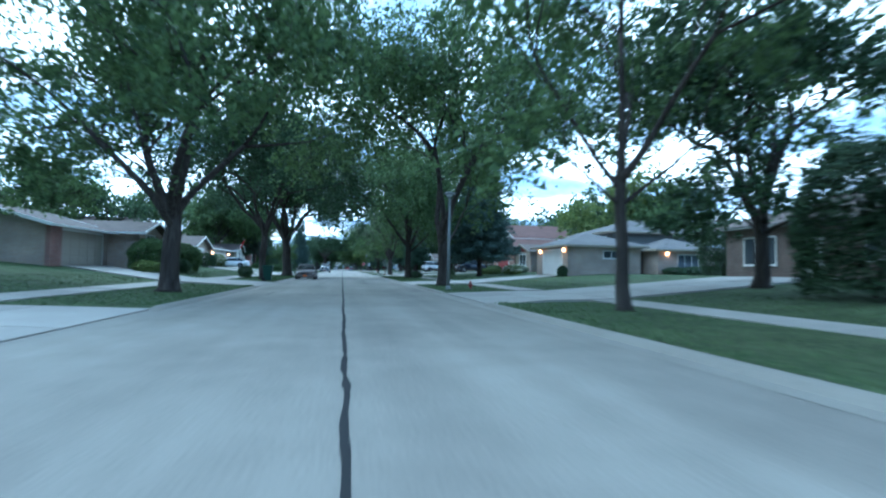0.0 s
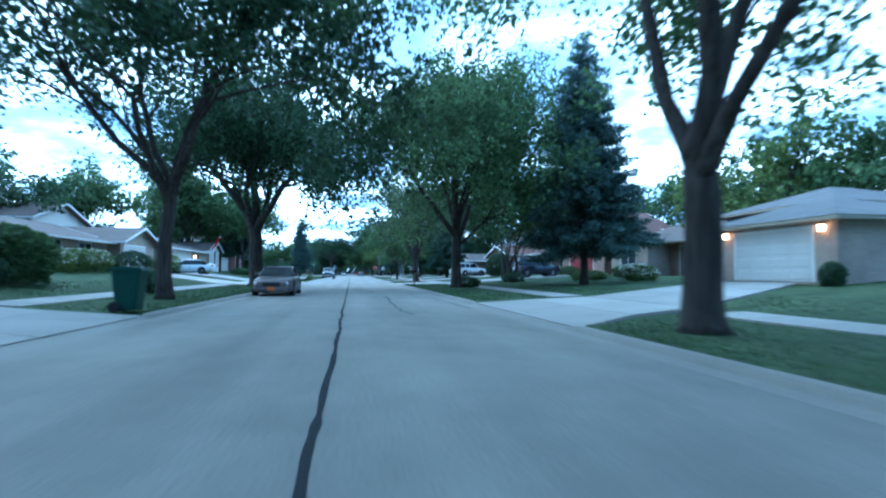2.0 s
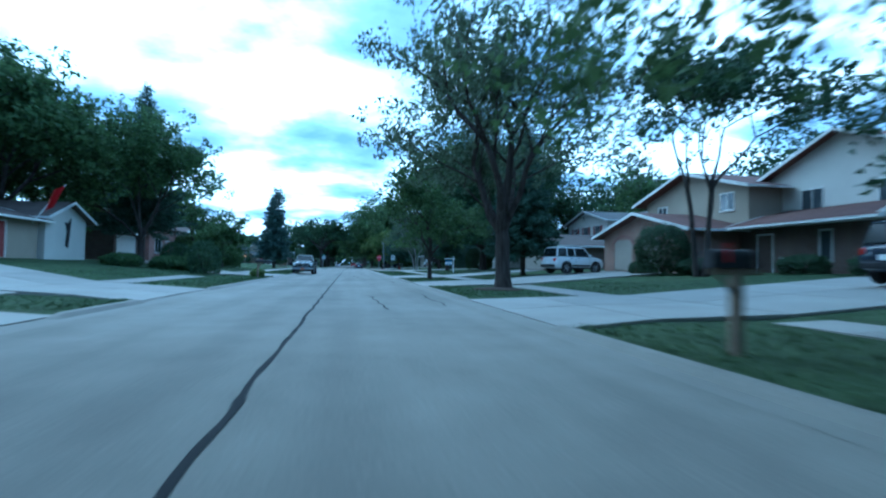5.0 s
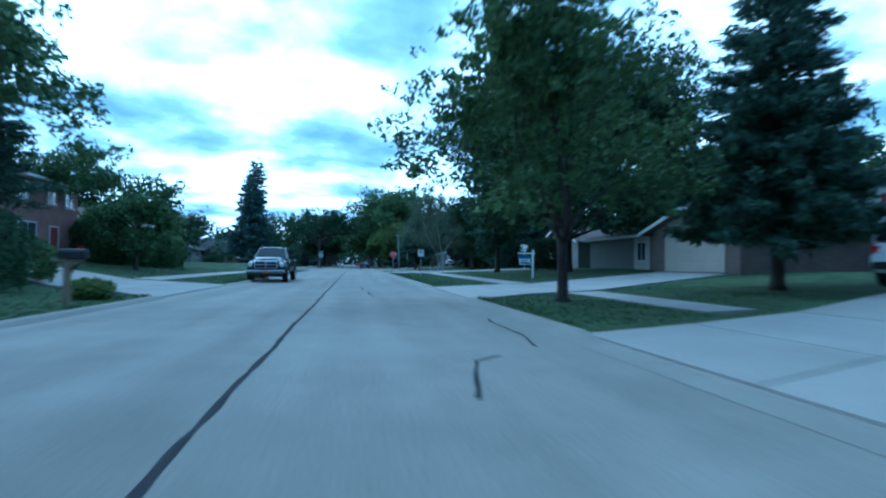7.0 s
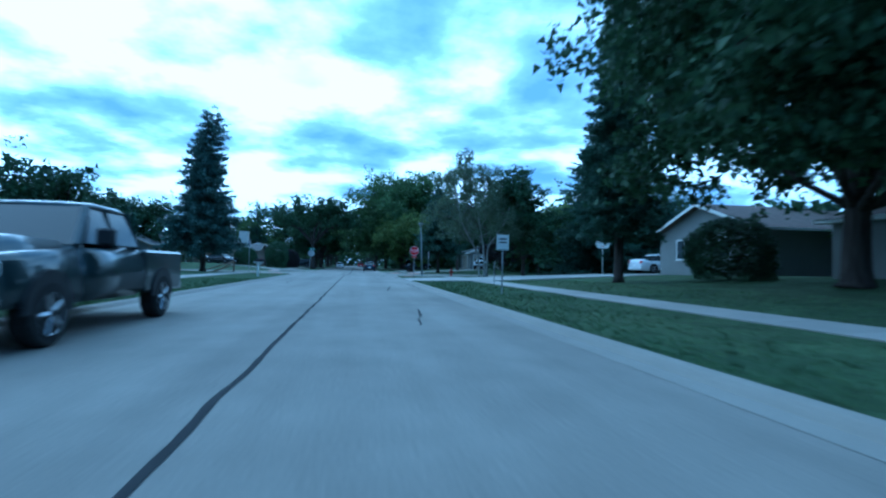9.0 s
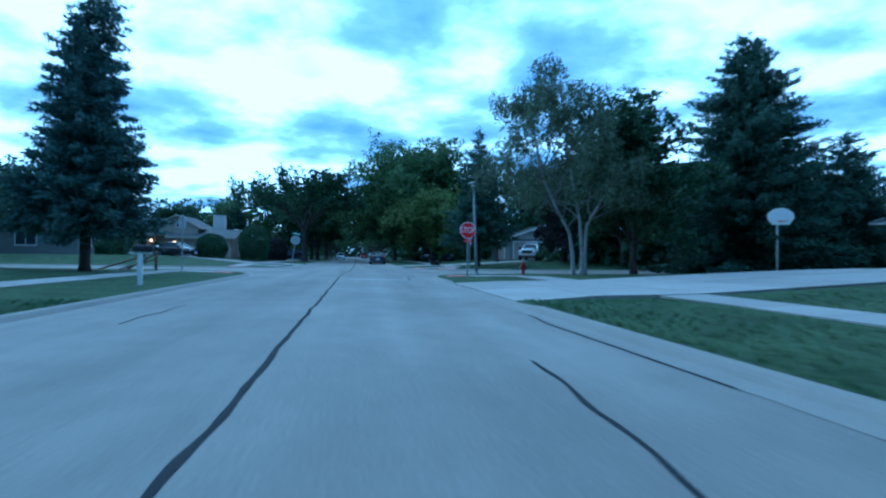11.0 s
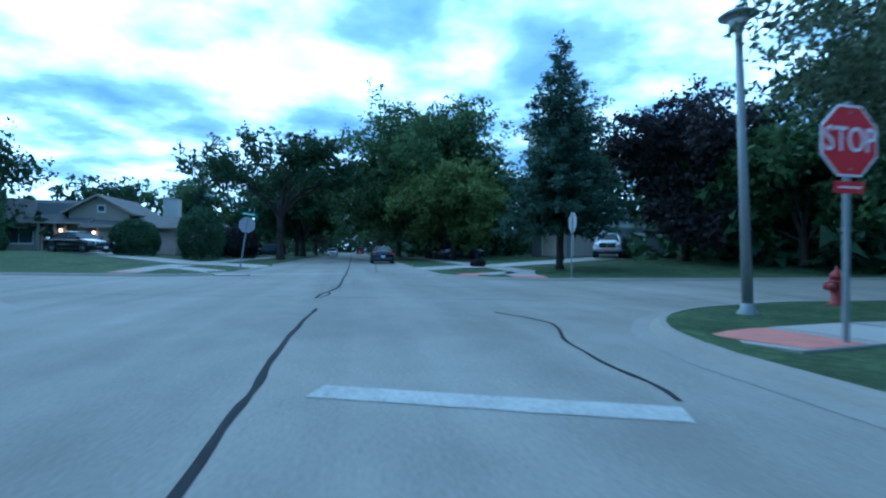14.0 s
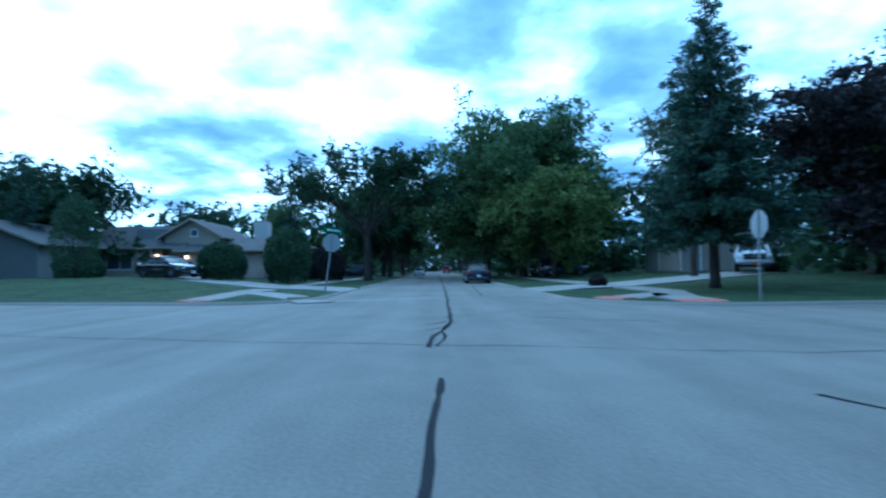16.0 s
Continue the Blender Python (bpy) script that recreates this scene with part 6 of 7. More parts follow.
def quad_panel(pts, out, thick=0.012):
    """A thin pane through four corners, pushed out along a direction."""
    bm = bmesh.new()
    n = Vector(out).normalized() * thick
    a = [bm.verts.new(Vector(p)) for p in pts]
    b = [bm.verts.new(Vector(p) + n) for p in pts]
    fs = [bm.faces.new(a[::-1]), bm.faces.new(b)]
    for i in range(4):
        fs.append(bm.faces.new((a[i], a[(i + 1) % 4], b[(i + 1) % 4], b[i])))
    bmesh.ops.recalc_face_normals(bm, faces=fs)
    return bm


KINDS = {
    # length, width, height, belt, hood z, windscreen foot, roof front, roof back, rear foot, tail z, wheel radius, front axle, rear axle
    "sedan": (4.8, 1.84, 1.46, 0.93, 0.87, 1.15, 0.3, -0.95, -1.95, 1.06, 0.33, 1.42, -1.38),
    "old_sedan": (4.85, 1.8, 1.36, 0.88, 0.82, 0.95, 0.2, -0.95, -1.55, 0.9, 0.32, 1.45, -1.35),
    "suv": (4.6, 1.86, 1.75, 1.06, 1.04, 0.95, 0.35, -1.95, -2.15, 1.06, 0.37, 1.42, -1.32),
    "offroad": (4.35, 1.84, 1.86, 1.16, 1.13, 1.0, 0.5, -1.85, -2.08, 1.16, 0.4, 1.32, -1.25),
}

THREE_BOX = ("sedan", "old_sedan")


def car(x, y, heading, kind, paint, label, z=None, plate="sign_white", category="car", amber=False, rack=False):
    """A road car; y is forward in its own axes, heading in degrees from north (world y), turning left."""
    L, W, H, belt, hood, ws, rf, rb, rear, tail, wr, fa, ra = KINDS[kind]
    c = thing("car", (x, y, drive_z(x, y) + 0.01 if z is None else z), label, category, "parked cars", heading)
    hl, hw = L / 2, W / 2
    low = wr * (0.92 if kind == "offroad" else 0.62)
    st = [(hl, hw * 0.72, hw * 0.66, low + 0.1, hood - 0.26), (hl - 0.1, hw * 0.88, hw * 0.8, low, hood - 0.14), (hl - 0.45, hw * 0.97, hw * 0.88, low - 0.03, hood - 0.05), (ws + 0.35, hw, hw * 0.92, low - 0.04, hood + 0.01), (ws, hw, hw * 0.93, low - 0.04, belt),
          (0, hw, hw * 0.95, low - 0.05, belt + 0.01), (rear + 0.2, hw, hw * 0.94, low - 0.03, belt + 0.02), (-hl + 0.35, hw * 0.97, hw * 0.88, low, tail), (-hl + 0.06, hw * 0.9, hw * 0.8, low + 0.04, tail - 0.06), (-hl, hw * 0.8, hw * 0.7, low + 0.14, tail - 0.2)]
    part("body", loft(st), M[paint], c, smooth=True)
    b, t = hw * 0.90, hw * 0.70
    zt, zb = H - 0.05, belt + 0.005
    # the cabin: pillars and roof of paint, glass between
    part("roof", loft([(rf + 0.06, t * 0.96, t * 0.9, zt - 0.05, zt + 0.0), (rf - 0.3, t * 1.02, t * 0.94, zt - 0.06, zt + 0.04), (rb + 0.3, t * 1.02, t * 0.94, zt - 0.06, zt + 0.04), (rb - 0.04, t * 0.96, t * 0.9, zt - 0.06, zt - 0.0)]), M[paint], c, smooth=True)
    part("windscreen", quad_panel([(-b * 0.95, ws, zb), (b * 0.95, ws, zb), (t * 0.93, rf, zt - 0.03), (-t * 0.93, rf, zt - 0.03)], (0, 0.7, 0.6)), M["auto_glass"], c)
    part("rear_window", quad_panel([(-b * 0.92, rear, zb), (b * 0.92, rear, zb), (t * 0.92, rb, zt - 0.03), (-t * 0.92, rb, zt - 0.03)], (0, -0.8, 0.5)), M["auto_glass"], c)
    cuts = [ws - 0.12, (ws + rear) / 2 + 0.12, rear + (0.95 if kind not in THREE_BOX else 0.3), rear + 0.08]
    tops = [rf - 0.02, (ws + rear) / 2 + 0.10, rb + (0.78 if kind not in THREE_BOX else 0.15), rb + 0.04]
    for s in (-1, 1):
        for i in range(3 if kind not in THREE_BOX else 2):
            y0, y1, y2, y3 = cuts[i] - 0.04, cuts[i + 1] + 0.04, tops[i + 1] + 0.04, tops[i] - 0.04
            part("side_window", quad_panel([(s * b, y0, zb + 0.02), (s * b, y1, zb + 0.02), (s * t, y2, zt - 0.07), (s * t, y3, zt - 0.07)], (s, 0, 0.3)), M["auto_glass"], c)
        for i in range(4 if kind not in THREE_BOX else 3):
            bm = bmesh.new()
            tube(bm, [(s * (b - 0.01), cuts[i], zb - 0.03), (s * (t - 0.01), tops[i], zt - 0.02)], [0.05, 0.045], 5)
            part("pillar", bm, M[paint] if i in (0, 3) or kind == "offroad" else M["black"], c)
        bm = box(s * hw * 0.98 - 0.1, s * hw * 0.98 + 0.1, ws - 0.28, ws - 0.12, belt + 0.02, belt + 0.17, 0.03)
        part("mirror", bm, M[paint], c)
        part("headlight", box(s * hw * 0.62 - 0.17, s * hw * 0.62 + 0.17, hl - 0.24, hl - 0.045, hood - 0.32, hood - 0.18, 0.03), M["lamp_clear"], c)
        part("tail_light", box(s * hw * 0.74 - 0.11, s * hw * 0.74 + 0.11, -hl + 0.0, -hl + 0.2, tail - 0.34, tail - 0.12, 0.03), M["lamp_red"], c)
        part("sill", box(s * hw * 0.98 - 0.03, s * hw * 0.98 + 0.03, ra + wr + 0.08, fa - wr - 0.08, low - 0.06, low + 0.06, 0.015), M["black"], c)
        for a in (cuts[1] + 0.12, cuts[2] + 0.3):
            part("door_handle", box(s * hw * 0.985 - 0.02, s * hw * 0.985 + 0.02, a, a + 0.17, belt - 0.14, belt - 0.105, 0.008), M[paint] if kind in THREE_BOX else M["black"], c)
        for a in (ws - 0.2, cuts[1], cuts[2] + 0.14):
            part("door_seam", box(s * hw * 1.005 - 0.006, s * hw * 1.005 + 0.006, a - 0.007, a + 0.007, low + 0.16, belt - 0.12), M["black"], c)
        if kind not in THREE_BOX:
            part("side_trim", box(s * hw * 1.0 - 0.02, s * hw * 1.0 + 0.022, ra + wr + 0.1, fa - wr - 0.1, low + 0.12, low + 0.24, 0.012), M["black"], c)
        for a in (fa, ra):
            wheel(c, s * (hw - 0.1), a, wr, s)
            bm = lathe([(wr * 1.16, -0.02), (wr * 1.16, 0.02)], 20, axis="x")
            bmesh.ops.translate(bm, verts=bm.verts, vec=(s * (hw - 0.004), a, wr + 0.02))
            part("wheel_arch", bm, M["black"], c)
            bm = None
    part("front_bumper", box(-hw * 0.8, hw * 0.8, hl - 0.1, hl + 0.04, low + 0.02, low + 0.2, 0.04), M["black"] if kind not in THREE_BOX else M[paint], c)
    part("rear_bumper", box(-hw * 0.84, hw * 0.84, -hl - 0.05, -hl + 0.1, low + 0.06, low + 0.26, 0.04), M["black"] if kind not in THREE_BOX else M[paint], c)
    part("grille", box(-hw * 0.42, hw * 0.42, hl - 0.12, hl + 0.012, hood - 0.38, hood - 0.2, 0.02), M["black"], c)
    part("licence_plate", box(-0.16, 0.16, -hl - 0.07, -hl - 0.05, low + 0.3, low + 0.46), M["sign_white"], c)
    part("licence_plate", box(-0.16, 0.16, hl + 0.03, hl + 0.055, low + 0.06, low + 0.22), M["lamp_amber"] if amber else M["sign_white"], c)
    if rack:
        for s in (-1, 1):
            bm = bmesh.new()
            tube(bm, [(s * t * 0.8, rf - 0.3, H + 0.03), (s * t * 0.8, rb + 0.4, H + 0.03)], [0.02, 0.02], 5)
            part("roof_rail", bm, M["black"], c)
    return c


def pickup(x, y, heading, paint, label, z=None):
    """A full-size pickup: tall hood and grille, crew cab and an open bed."""
    L, W = 5.7, 2.0
    c = thing("pickup_truck", (x, y, drive_z(x, y) + 0.01 if z is None else z), label, "truck", "parked cars", heading)
    hl, hw = L / 2, W / 2
    part("hood", loft([(hl - 0.02, hw * 0.70, hw * 0.5, 0.62, 1.16), (hl - 0.1, hw * 0.74, hw * 0.54, 0.5, 1.25), (hl - 0.4, hw * 0.78, hw * 0.6, 0.48, 1.31), (hl - 0.9, hw * 0.8, hw * 0.66, 0.48, 1.34), (1.12, hw * 0.86, hw * 0.74, 0.48, 1.3)]), M[paint], c, smooth=True)
    part("cab", loft([(1.15, hw, hw * 0.9, 0.48, 1.24), (0.4, hw, hw * 0.92, 0.46, 1.26), (-0.95, hw, hw * 0.92, 0.46, 1.26)]), M[paint], c, smooth=True)
    part("roof", loft([(0.46, hw * 0.68, hw * 0.62, 1.8, 1.86), (0.2, hw * 0.72, hw * 0.66, 1.8, 1.91), (-0.6, hw * 0.72, hw * 0.66, 1.8, 1.91), (-0.86, hw * 0.68, hw * 0.62, 1.78, 1.86)]), M[paint], c, smooth=True)
    for s in (-1, 1):
        bm = loft([(hl - 0.12, 0.16, 0.1, 0.6, 0.98), (hl - 0.24, 0.24, 0.16, 0.5, 1.08), (hl - 0.6, 0.29, 0.2, 0.5, 1.13), (1.7, 0.3, 0.22, 0.5, 1.16), (1.12, 0.29, 0.2, 0.48, 1.2)])
        bmesh.ops.translate(bm, verts=bm.verts, vec=(s * (hw - 0.29), 0, 0))
        part("front_fender", bm, M[paint], c, smooth=True)
    bed = box(-hw, hw, -hl, -0.98, 0.5, 1.24, 0.04)
    part("bed", bed, M[paint], c)
    part("bed_liner", box(-hw + 0.1, hw - 0.1, -hl + 0.08, -1.06, 1.2, 1.25), M["black"], c)
    part("windscreen", quad_panel([(-hw * 0.86, 1.08, 1.25), (hw * 0.86, 1.08, 1.25), (hw * 0.66, 0.46, 1.82), (-hw * 0.66, 0.46, 1.82)], (0, 0.7, 0.6)), M["auto_glass"], c)
    part("rear_window", quad_panel([(-hw * 0.8, -0.93, 1.28), (hw * 0.8, -0.93, 1.28), (hw * 0.64, -0.86, 1.8), (-hw * 0.64, -0.86, 1.8)], (0, -1, 0)), M["auto_glass"], c)
    for s in (-1, 1):
        for y0, y1, y2, y3 in ((0.9, 0.05, 0.0, 0.38), (-0.05, -0.85, -0.76, -0.1)):
            part("side_window", quad_panel([(s * hw * 0.9, y0, 1.28), (s * hw * 0.9, y1, 1.28), (s * hw * 0.69, y2, 1.8), (s * hw * 0.69, y3, 1.8)], (s, 0, 0.3)), M["auto_glass"], c)
        for y0, y1 in ((1.08, 0.44), (0.0, -0.05), (-0.9, -0.82)):
            bm = bmesh.new()
            tube(bm, [(s * hw * 0.88, y0, 1.24), (s * hw * 0.68, y1, 1.84)], [0.055, 0.05], 5)
            part("pillar", bm, M[paint], c)
        part("headlight", box(s * hw * 0.78 - 0.13, s * hw * 0.78 + 0.13, hl - 0.24, hl - 0.03, 0.82, 1.06, 0.06), M["lamp_clear"], c)
        part("tail_light", box(s * hw * 0.92 - 0.07, s * hw * 0.92 + 0.07, -hl - 0.02, -hl + 0.1, 0.8, 1.15, 0.02), M["lamp_red"], c)
        part("mirror", box(s * (hw + 0.14) - 0.12, s * (hw + 0.14) + 0.12, 0.78, 0.9, 1.26, 1.5, 0.03), M["black"], c)
        part("fender_flare", prism([(1.9 + 0.52 * math.cos(k * math.pi / 8), 0.42 + 0.52 * math.sin(k * math.pi / 8)) for k in range(9)], "x", *sorted((s * (hw - 0.01), s * (hw + 0.03)))), M["black"], c)
        part("fender_flare", prism([(-1.75 + 0.52 * math.cos(k * math.pi / 8), 0.42 + 0.52 * math.sin(k * math.pi / 8)) for k in range(9)], "x", *sorted((s * (hw - 0.01), s * (hw + 0.03)))), M["black"], c)
        for a in (1.9, -1.75):
            wheel(c, s * (hw - 0.1), a, 0.4, s, 0.27)
    g = part("grille", box(-0.6, 0.6, hl - 0.1, hl + 0.02, 0.72, 1.16, 0.05), M["chrome"], c, "chrome grille split by a cross bar")
    for s in (-1, 1):
        for z0, z1 in ((0.77, 0.92), (0.96, 1.11)):
            part("grille_opening", box(s * 0.285 - 0.25, s * 0.285 + 0.25, hl + 0.02, hl + 0.032, z0, z1), M["black"], g)
    part("front_bumper", box(-hw * 0.98, hw * 0.98, hl - 0.12, hl + 0.12, 0.5, 0.66, 0.05), M["galv"], c, "chrome front bumper")
    part("air_dam", box(-hw * 0.9, hw * 0.9, hl - 0.14, hl + 0.04, 0.3, 0.47, 0.03), M["black"], c)
    part("rear_bumper", box(-hw * 0.96, hw * 0.96, -hl - 0.16, -hl, 0.48, 0.66, 0.03), M["chrome"], c)
    part("licence_plate", box(-0.15, 0.15, hl + 0.122, hl + 0.135, 0.49, 0.61), M["lamp_amber"], c)
    return c


pickup(-3.6, -37.2, 180, "paint_grey", "dark slate pickup truck with a chrome grille parked at the kerb", 0.0)
car(-3.25, -101.9, 180, "old_sedan", "paint_brown", "faded taupe older sedan parked facing oncoming traffic at the kerb", 0.0, amber=True)
car(16.6, -57.3, -75, "offroad", "paint_white", "white boxy off-road car parked on a driveway", rack=True)
car(18.0, -80.0, -90, "offroad", "paint_navy", "dark navy off-road car parked on a driveway", rack=True)
car(24.6, -8.8, -84, "sedan", "paint_white", "white fastback sedan with dark windows on a driveway")
car(-18.3, 34.0, -116, "sedan", "paint_black", "black sedan parked on a driveway before a house")
pickup(20.4, 31.2, 151, "paint_white", "white pickup truck parked before a garage")
car(3.2, 38.6, 0, "sedan", "paint_navy", "dark sedan parked at the kerb", 0.0)
car(12.0, 47.0, -90, "suv", "paint_navy", "dark car parked on a verge driveway")
car(14.0, 63.6, -80, "suv", "paint_white", "pale car parked on a driveway under trees")
car(-10.5, 67.8, 90, "suv", "paint_grey", "grey car parked on a driveway under trees")
car(-13.2, 52.5, 80, "sedan", "paint_navy", "dark car parked beside shrubs")
car(-3.1, 96.0, 180, "sedan", "paint_white", "pale sedan parked at the kerb under trees", 0.0)
car(2.6, 128.0, 0, "suv", "paint_red", "red car standing in the lane of the street", 0.0)
car(-15.6, -73.2, 90, "sedan", "paint_white", "white sedan parked on a driveway beside shrubs")


# ---- street furniture ----
def octagon(r, y0, y1):
    return prism([(r * math.cos(math.pi / 8 + k * math.pi / 4), r * math.sin(math.pi / 8 + k * math.pi / 4)) for k in range(8)], "y", y0, y1)


def lettering(word, size, loc, parent, material, rx=90, rz=0, name="lettering", depth=0.004):
    cu = bpy.data.curves.new(name, "FONT")
    cu.body, cu.size, cu.align_x, cu.align_y, cu.extrude = word, size, "CENTER", "CENTER", depth
    ob = bpy.data.objects.new(name, cu)
    scene.collection.objects.link(ob)
    bpy.context.view_layer.update()
    me = bpy.data.meshes.new_from_object(ob)
    bpy.data.objects.remove(ob)
    t = new(name, me)
    me.materials.append(material)
    t.parent = parent
    t.matrix_basis = pose(*loc, rx, 0, rz)
    return t


def stop_sign(x, y, rz, label, h=2.2, lean=0.0, plate=True, street=False):
    """A steel post with an octagonal plate; the front faces local -y."""
    s = thing("stop_sign", (x, y, lawn(x, y) - 0.02), label, "sign", "stop signs", rz)
    s.matrix_basis = s.matrix_basis @ pose(0, 0, 0, 0, lean, 0)
    part("post", box(-0.035, 0.035, 0.0, 0.04, -0.3, h + 0.42, 0.008), M["galv"], s)
    bm = octagon(0.412, -0.012, -0.006)
    bmesh.ops.translate(bm, verts=bm.verts, vec=(0, 0, h))
    part("rim", bm, M["sign_white"], s)
    bm = octagon(0.385, -0.017, -0.012)
    bmesh.ops.translate(bm, verts=bm.verts, vec=(0, 0, h))
    part("face", bm, M["sign_red"], s)
    bm = octagon(0.414, -0.006, -0.001)
    bmesh.ops.translate(bm, verts=bm.verts, vec=(0, 0, h))
    part("back", bm, M["sign_back"], s)
    w = lettering("STOP", 0.33, (0, -0.019, h - 0.0), s, M["sign_white"])
    w.matrix_basis = w.matrix_basis @ Matrix.Diagonal((0.88, 1.15, 1, 1))
    for dz in (-0.2, 0.2):
        bm = lathe([(0.012, -0.026), (0.012, -0.017)], 6, axis="y")
        bmesh.ops.translate(bm, verts=bm.verts, vec=(0, 0, h + dz * 1.5))
        part("bolt", bm, M["galv"], s)
    if plate:
        part("plate", box(-0.2, 0.2, -0.014, -0.004, h - 0.56, h - 0.43, 0.004), M["sign_red"], s, "small red supplementary plate")
        part("plate_line", box(-0.15, 0.15, -0.017, -0.014, h - 0.505, h - 0.485), M["sign_white"], s)
    if street:
        n = part("name_blade", box(-0.42, 0.42, -0.006, 0.006, h + 0.46, h + 0.64, 0.003), M["sign_green"], s, "green street name blade")
        for d in (-1, 1):
            part("name_line", box(-0.3, 0.28, *sorted((d * 0.006, d * 0.009)), h + 0.52, h + 0.58), M["sign_white"], n)
        n = part("name_blade", box(-0.006, 0.006, -0.4, 0.4, h + 0.66, h + 0.84, 0.003), M["sign_green"], s, "green street name blade")
        for d in (-1, 1):
            part("name_line", box(*sorted((d * 0.006, d * 0.009)), -0.28, 0.28, h + 0.72, h + 0.78), M["sign_white"], n)
    return s


stop_sign(5.95, -1.8, 4, "red octagonal stop sign on a steel post at the corner")
stop_sign(-4.8, 20.8, 184, "leaning stop sign seen from its bare metal back", 2.25, -8.0, street=True, plate=False)
stop_sign(-9.1, 6.2, -105, "stop sign for the cross street seen from its bare back", 2.75, 0.0, plate=False)
stop_sign(9.2, 12.6, 89, "stop sign turned edgewise on a thin post", 2.15, 0.0, plate=False)


def street_lamp(x, y, h, label, lean=0.0):
    """A round steel pole with a flared shallow luminaire on top."""
    s = thing("street_lamp", (x, y, lawn(x, y) - 0.02), label, "street lamp", "street lamps")
    s.matrix_basis = s.matrix_basis @ pose(0, 0, 0, 0, lean, 0)
    part("base", lathe([(0.16, -0.1), (0.16, 0.05), (0.11, 0.12), (0.1, 0.2)], 14), M["pole"], s, smooth=True)
    bm = bmesh.new()
    tube(bm, [(0, 0, 0.1), (0, 0, h * 0.5), (0, 0, h - 0.3)], [0.085, 0.07, 0.055], 12)
    part("pole", bm, M["pole"], s, smooth=True)
    l = part("luminaire", lathe([(0.055, h - 0.34), (0.08, h - 0.3), (0.1, h - 0.2), (0.2, h - 0.1), (0.23, h - 0.07)], 16), M["pole"], s, smooth=True)
    part("lens", lathe([(0.12, h - 0.2), (0.2, h - 0.085), (0.2, h - 0.075)], 16), M["lamp_clear"], l)
    part("cap", lathe([(0.29, h - 0.07), (0.3, h - 0.05), (0.18, h + 0.02), (0.03, h + 0.05)], 16), M["pole"], l, smooth=True)
    part("photocell", lathe([(0.04, h + 0.05), (0.04, h + 0.11), (0.02, h + 0.13)], 8), M["black"], l)


street_lamp(7.0, 0.85, 4.85, "grey street lamp with a flared round head leaning at the corner", -2.5)
street_lamp(5.2, -126.2, 4.9, "grey street lamp on the grass verge by a tree")


def hydrant(x, y, size=1.0):
    s = thing("fire_hydrant", (x, y, lawn(x, y) - 0.03), "faded red cast-iron fire hydrant on the grass verge", "hydrant", "hydrants")
    s.matrix_basis = s.matrix_basis @ Matrix.Scale(size, 4)
    part("barrel", lathe([(0.16, 0.0), (0.16, 0.06), (0.105, 0.08), (0.1, 0.42), (0.13, 0.45), (0.13, 0.5), (0.11, 0.52)], 14), M["hydrant"], s, smooth=True)
    part("bonnet", lathe([(0.125, 0.52), (0.12, 0.6), (0.08, 0.67), (0.03, 0.7), (0.03, 0.76), (0.01, 0.77)], 14), M["hydrant"], s, smooth=True)
    for a in (0, 1, 2):
        bm = lathe([(0.065, 0.09), (0.065, 0.15), (0.08, 0.16), (0.08, 0.2), (0.03, 0.23)], 10, axis="x")
        bmesh.ops.rotate(bm, verts=bm.verts, matrix=Matrix.Rotation(a * math.pi / 2 + 0.3, 3, "Z"))
        bmesh.ops.translate(bm, verts=bm.verts, vec=(0, 0, 0.38))
        part("outlet_cap", bm, M["hydrant"], s)


hydrant(9.9, 2.0, 1.0)
hydrant(6.5, -125.6, 0.62)


def basketball_hoop(x, y, rz):
    s = thing("basketball_hoop", (x, y, lawn(x, y) - 0.02), "white fan-shaped basketball backboard on a steel pole beside the driveway", "basketball hoop", rz=rz)
    bm = bmesh.new()
    tube(bm, [(0, 0, -0.2), (0, 0, 2.9), (0, 0.0, 3.2)], [0.06, 0.055, 0.05], 10)
    part("pole", bm, M["white"], s, smooth=True)
    bm = bmesh.new()
    tube(bm, [(0, 0, 2.9), (0, -0.5, 3.3)], [0.035, 0.035], 6)
    part("bracket", bm, M["galv"], s)
    pts = [(-0.42, 2.82), (0.42, 2.82), (0.62, 3.1)] + [(0.66 * math.cos(k * math.pi / 10), 3.25 + 0.5 * math.sin(k * math.pi / 10)) for k in range(11)] + [(-0.62, 3.1)]
    part("backboard", prism(pts, "y", -0.56, -0.52), M["white"], s)
    bm = bmesh.new()
    ring = [(0.23 * math.cos(2 * math.pi * k / 16), -0.82 + 0.23 * math.sin(2 * math.pi * k / 16), 3.0) for k in range(17)]
    tube(bm, ring, [0.012] * 17, 5)
    part("rim", bm, M["lamp_amber"], s)


basketball_hoop(24.2, 0.2, -25)


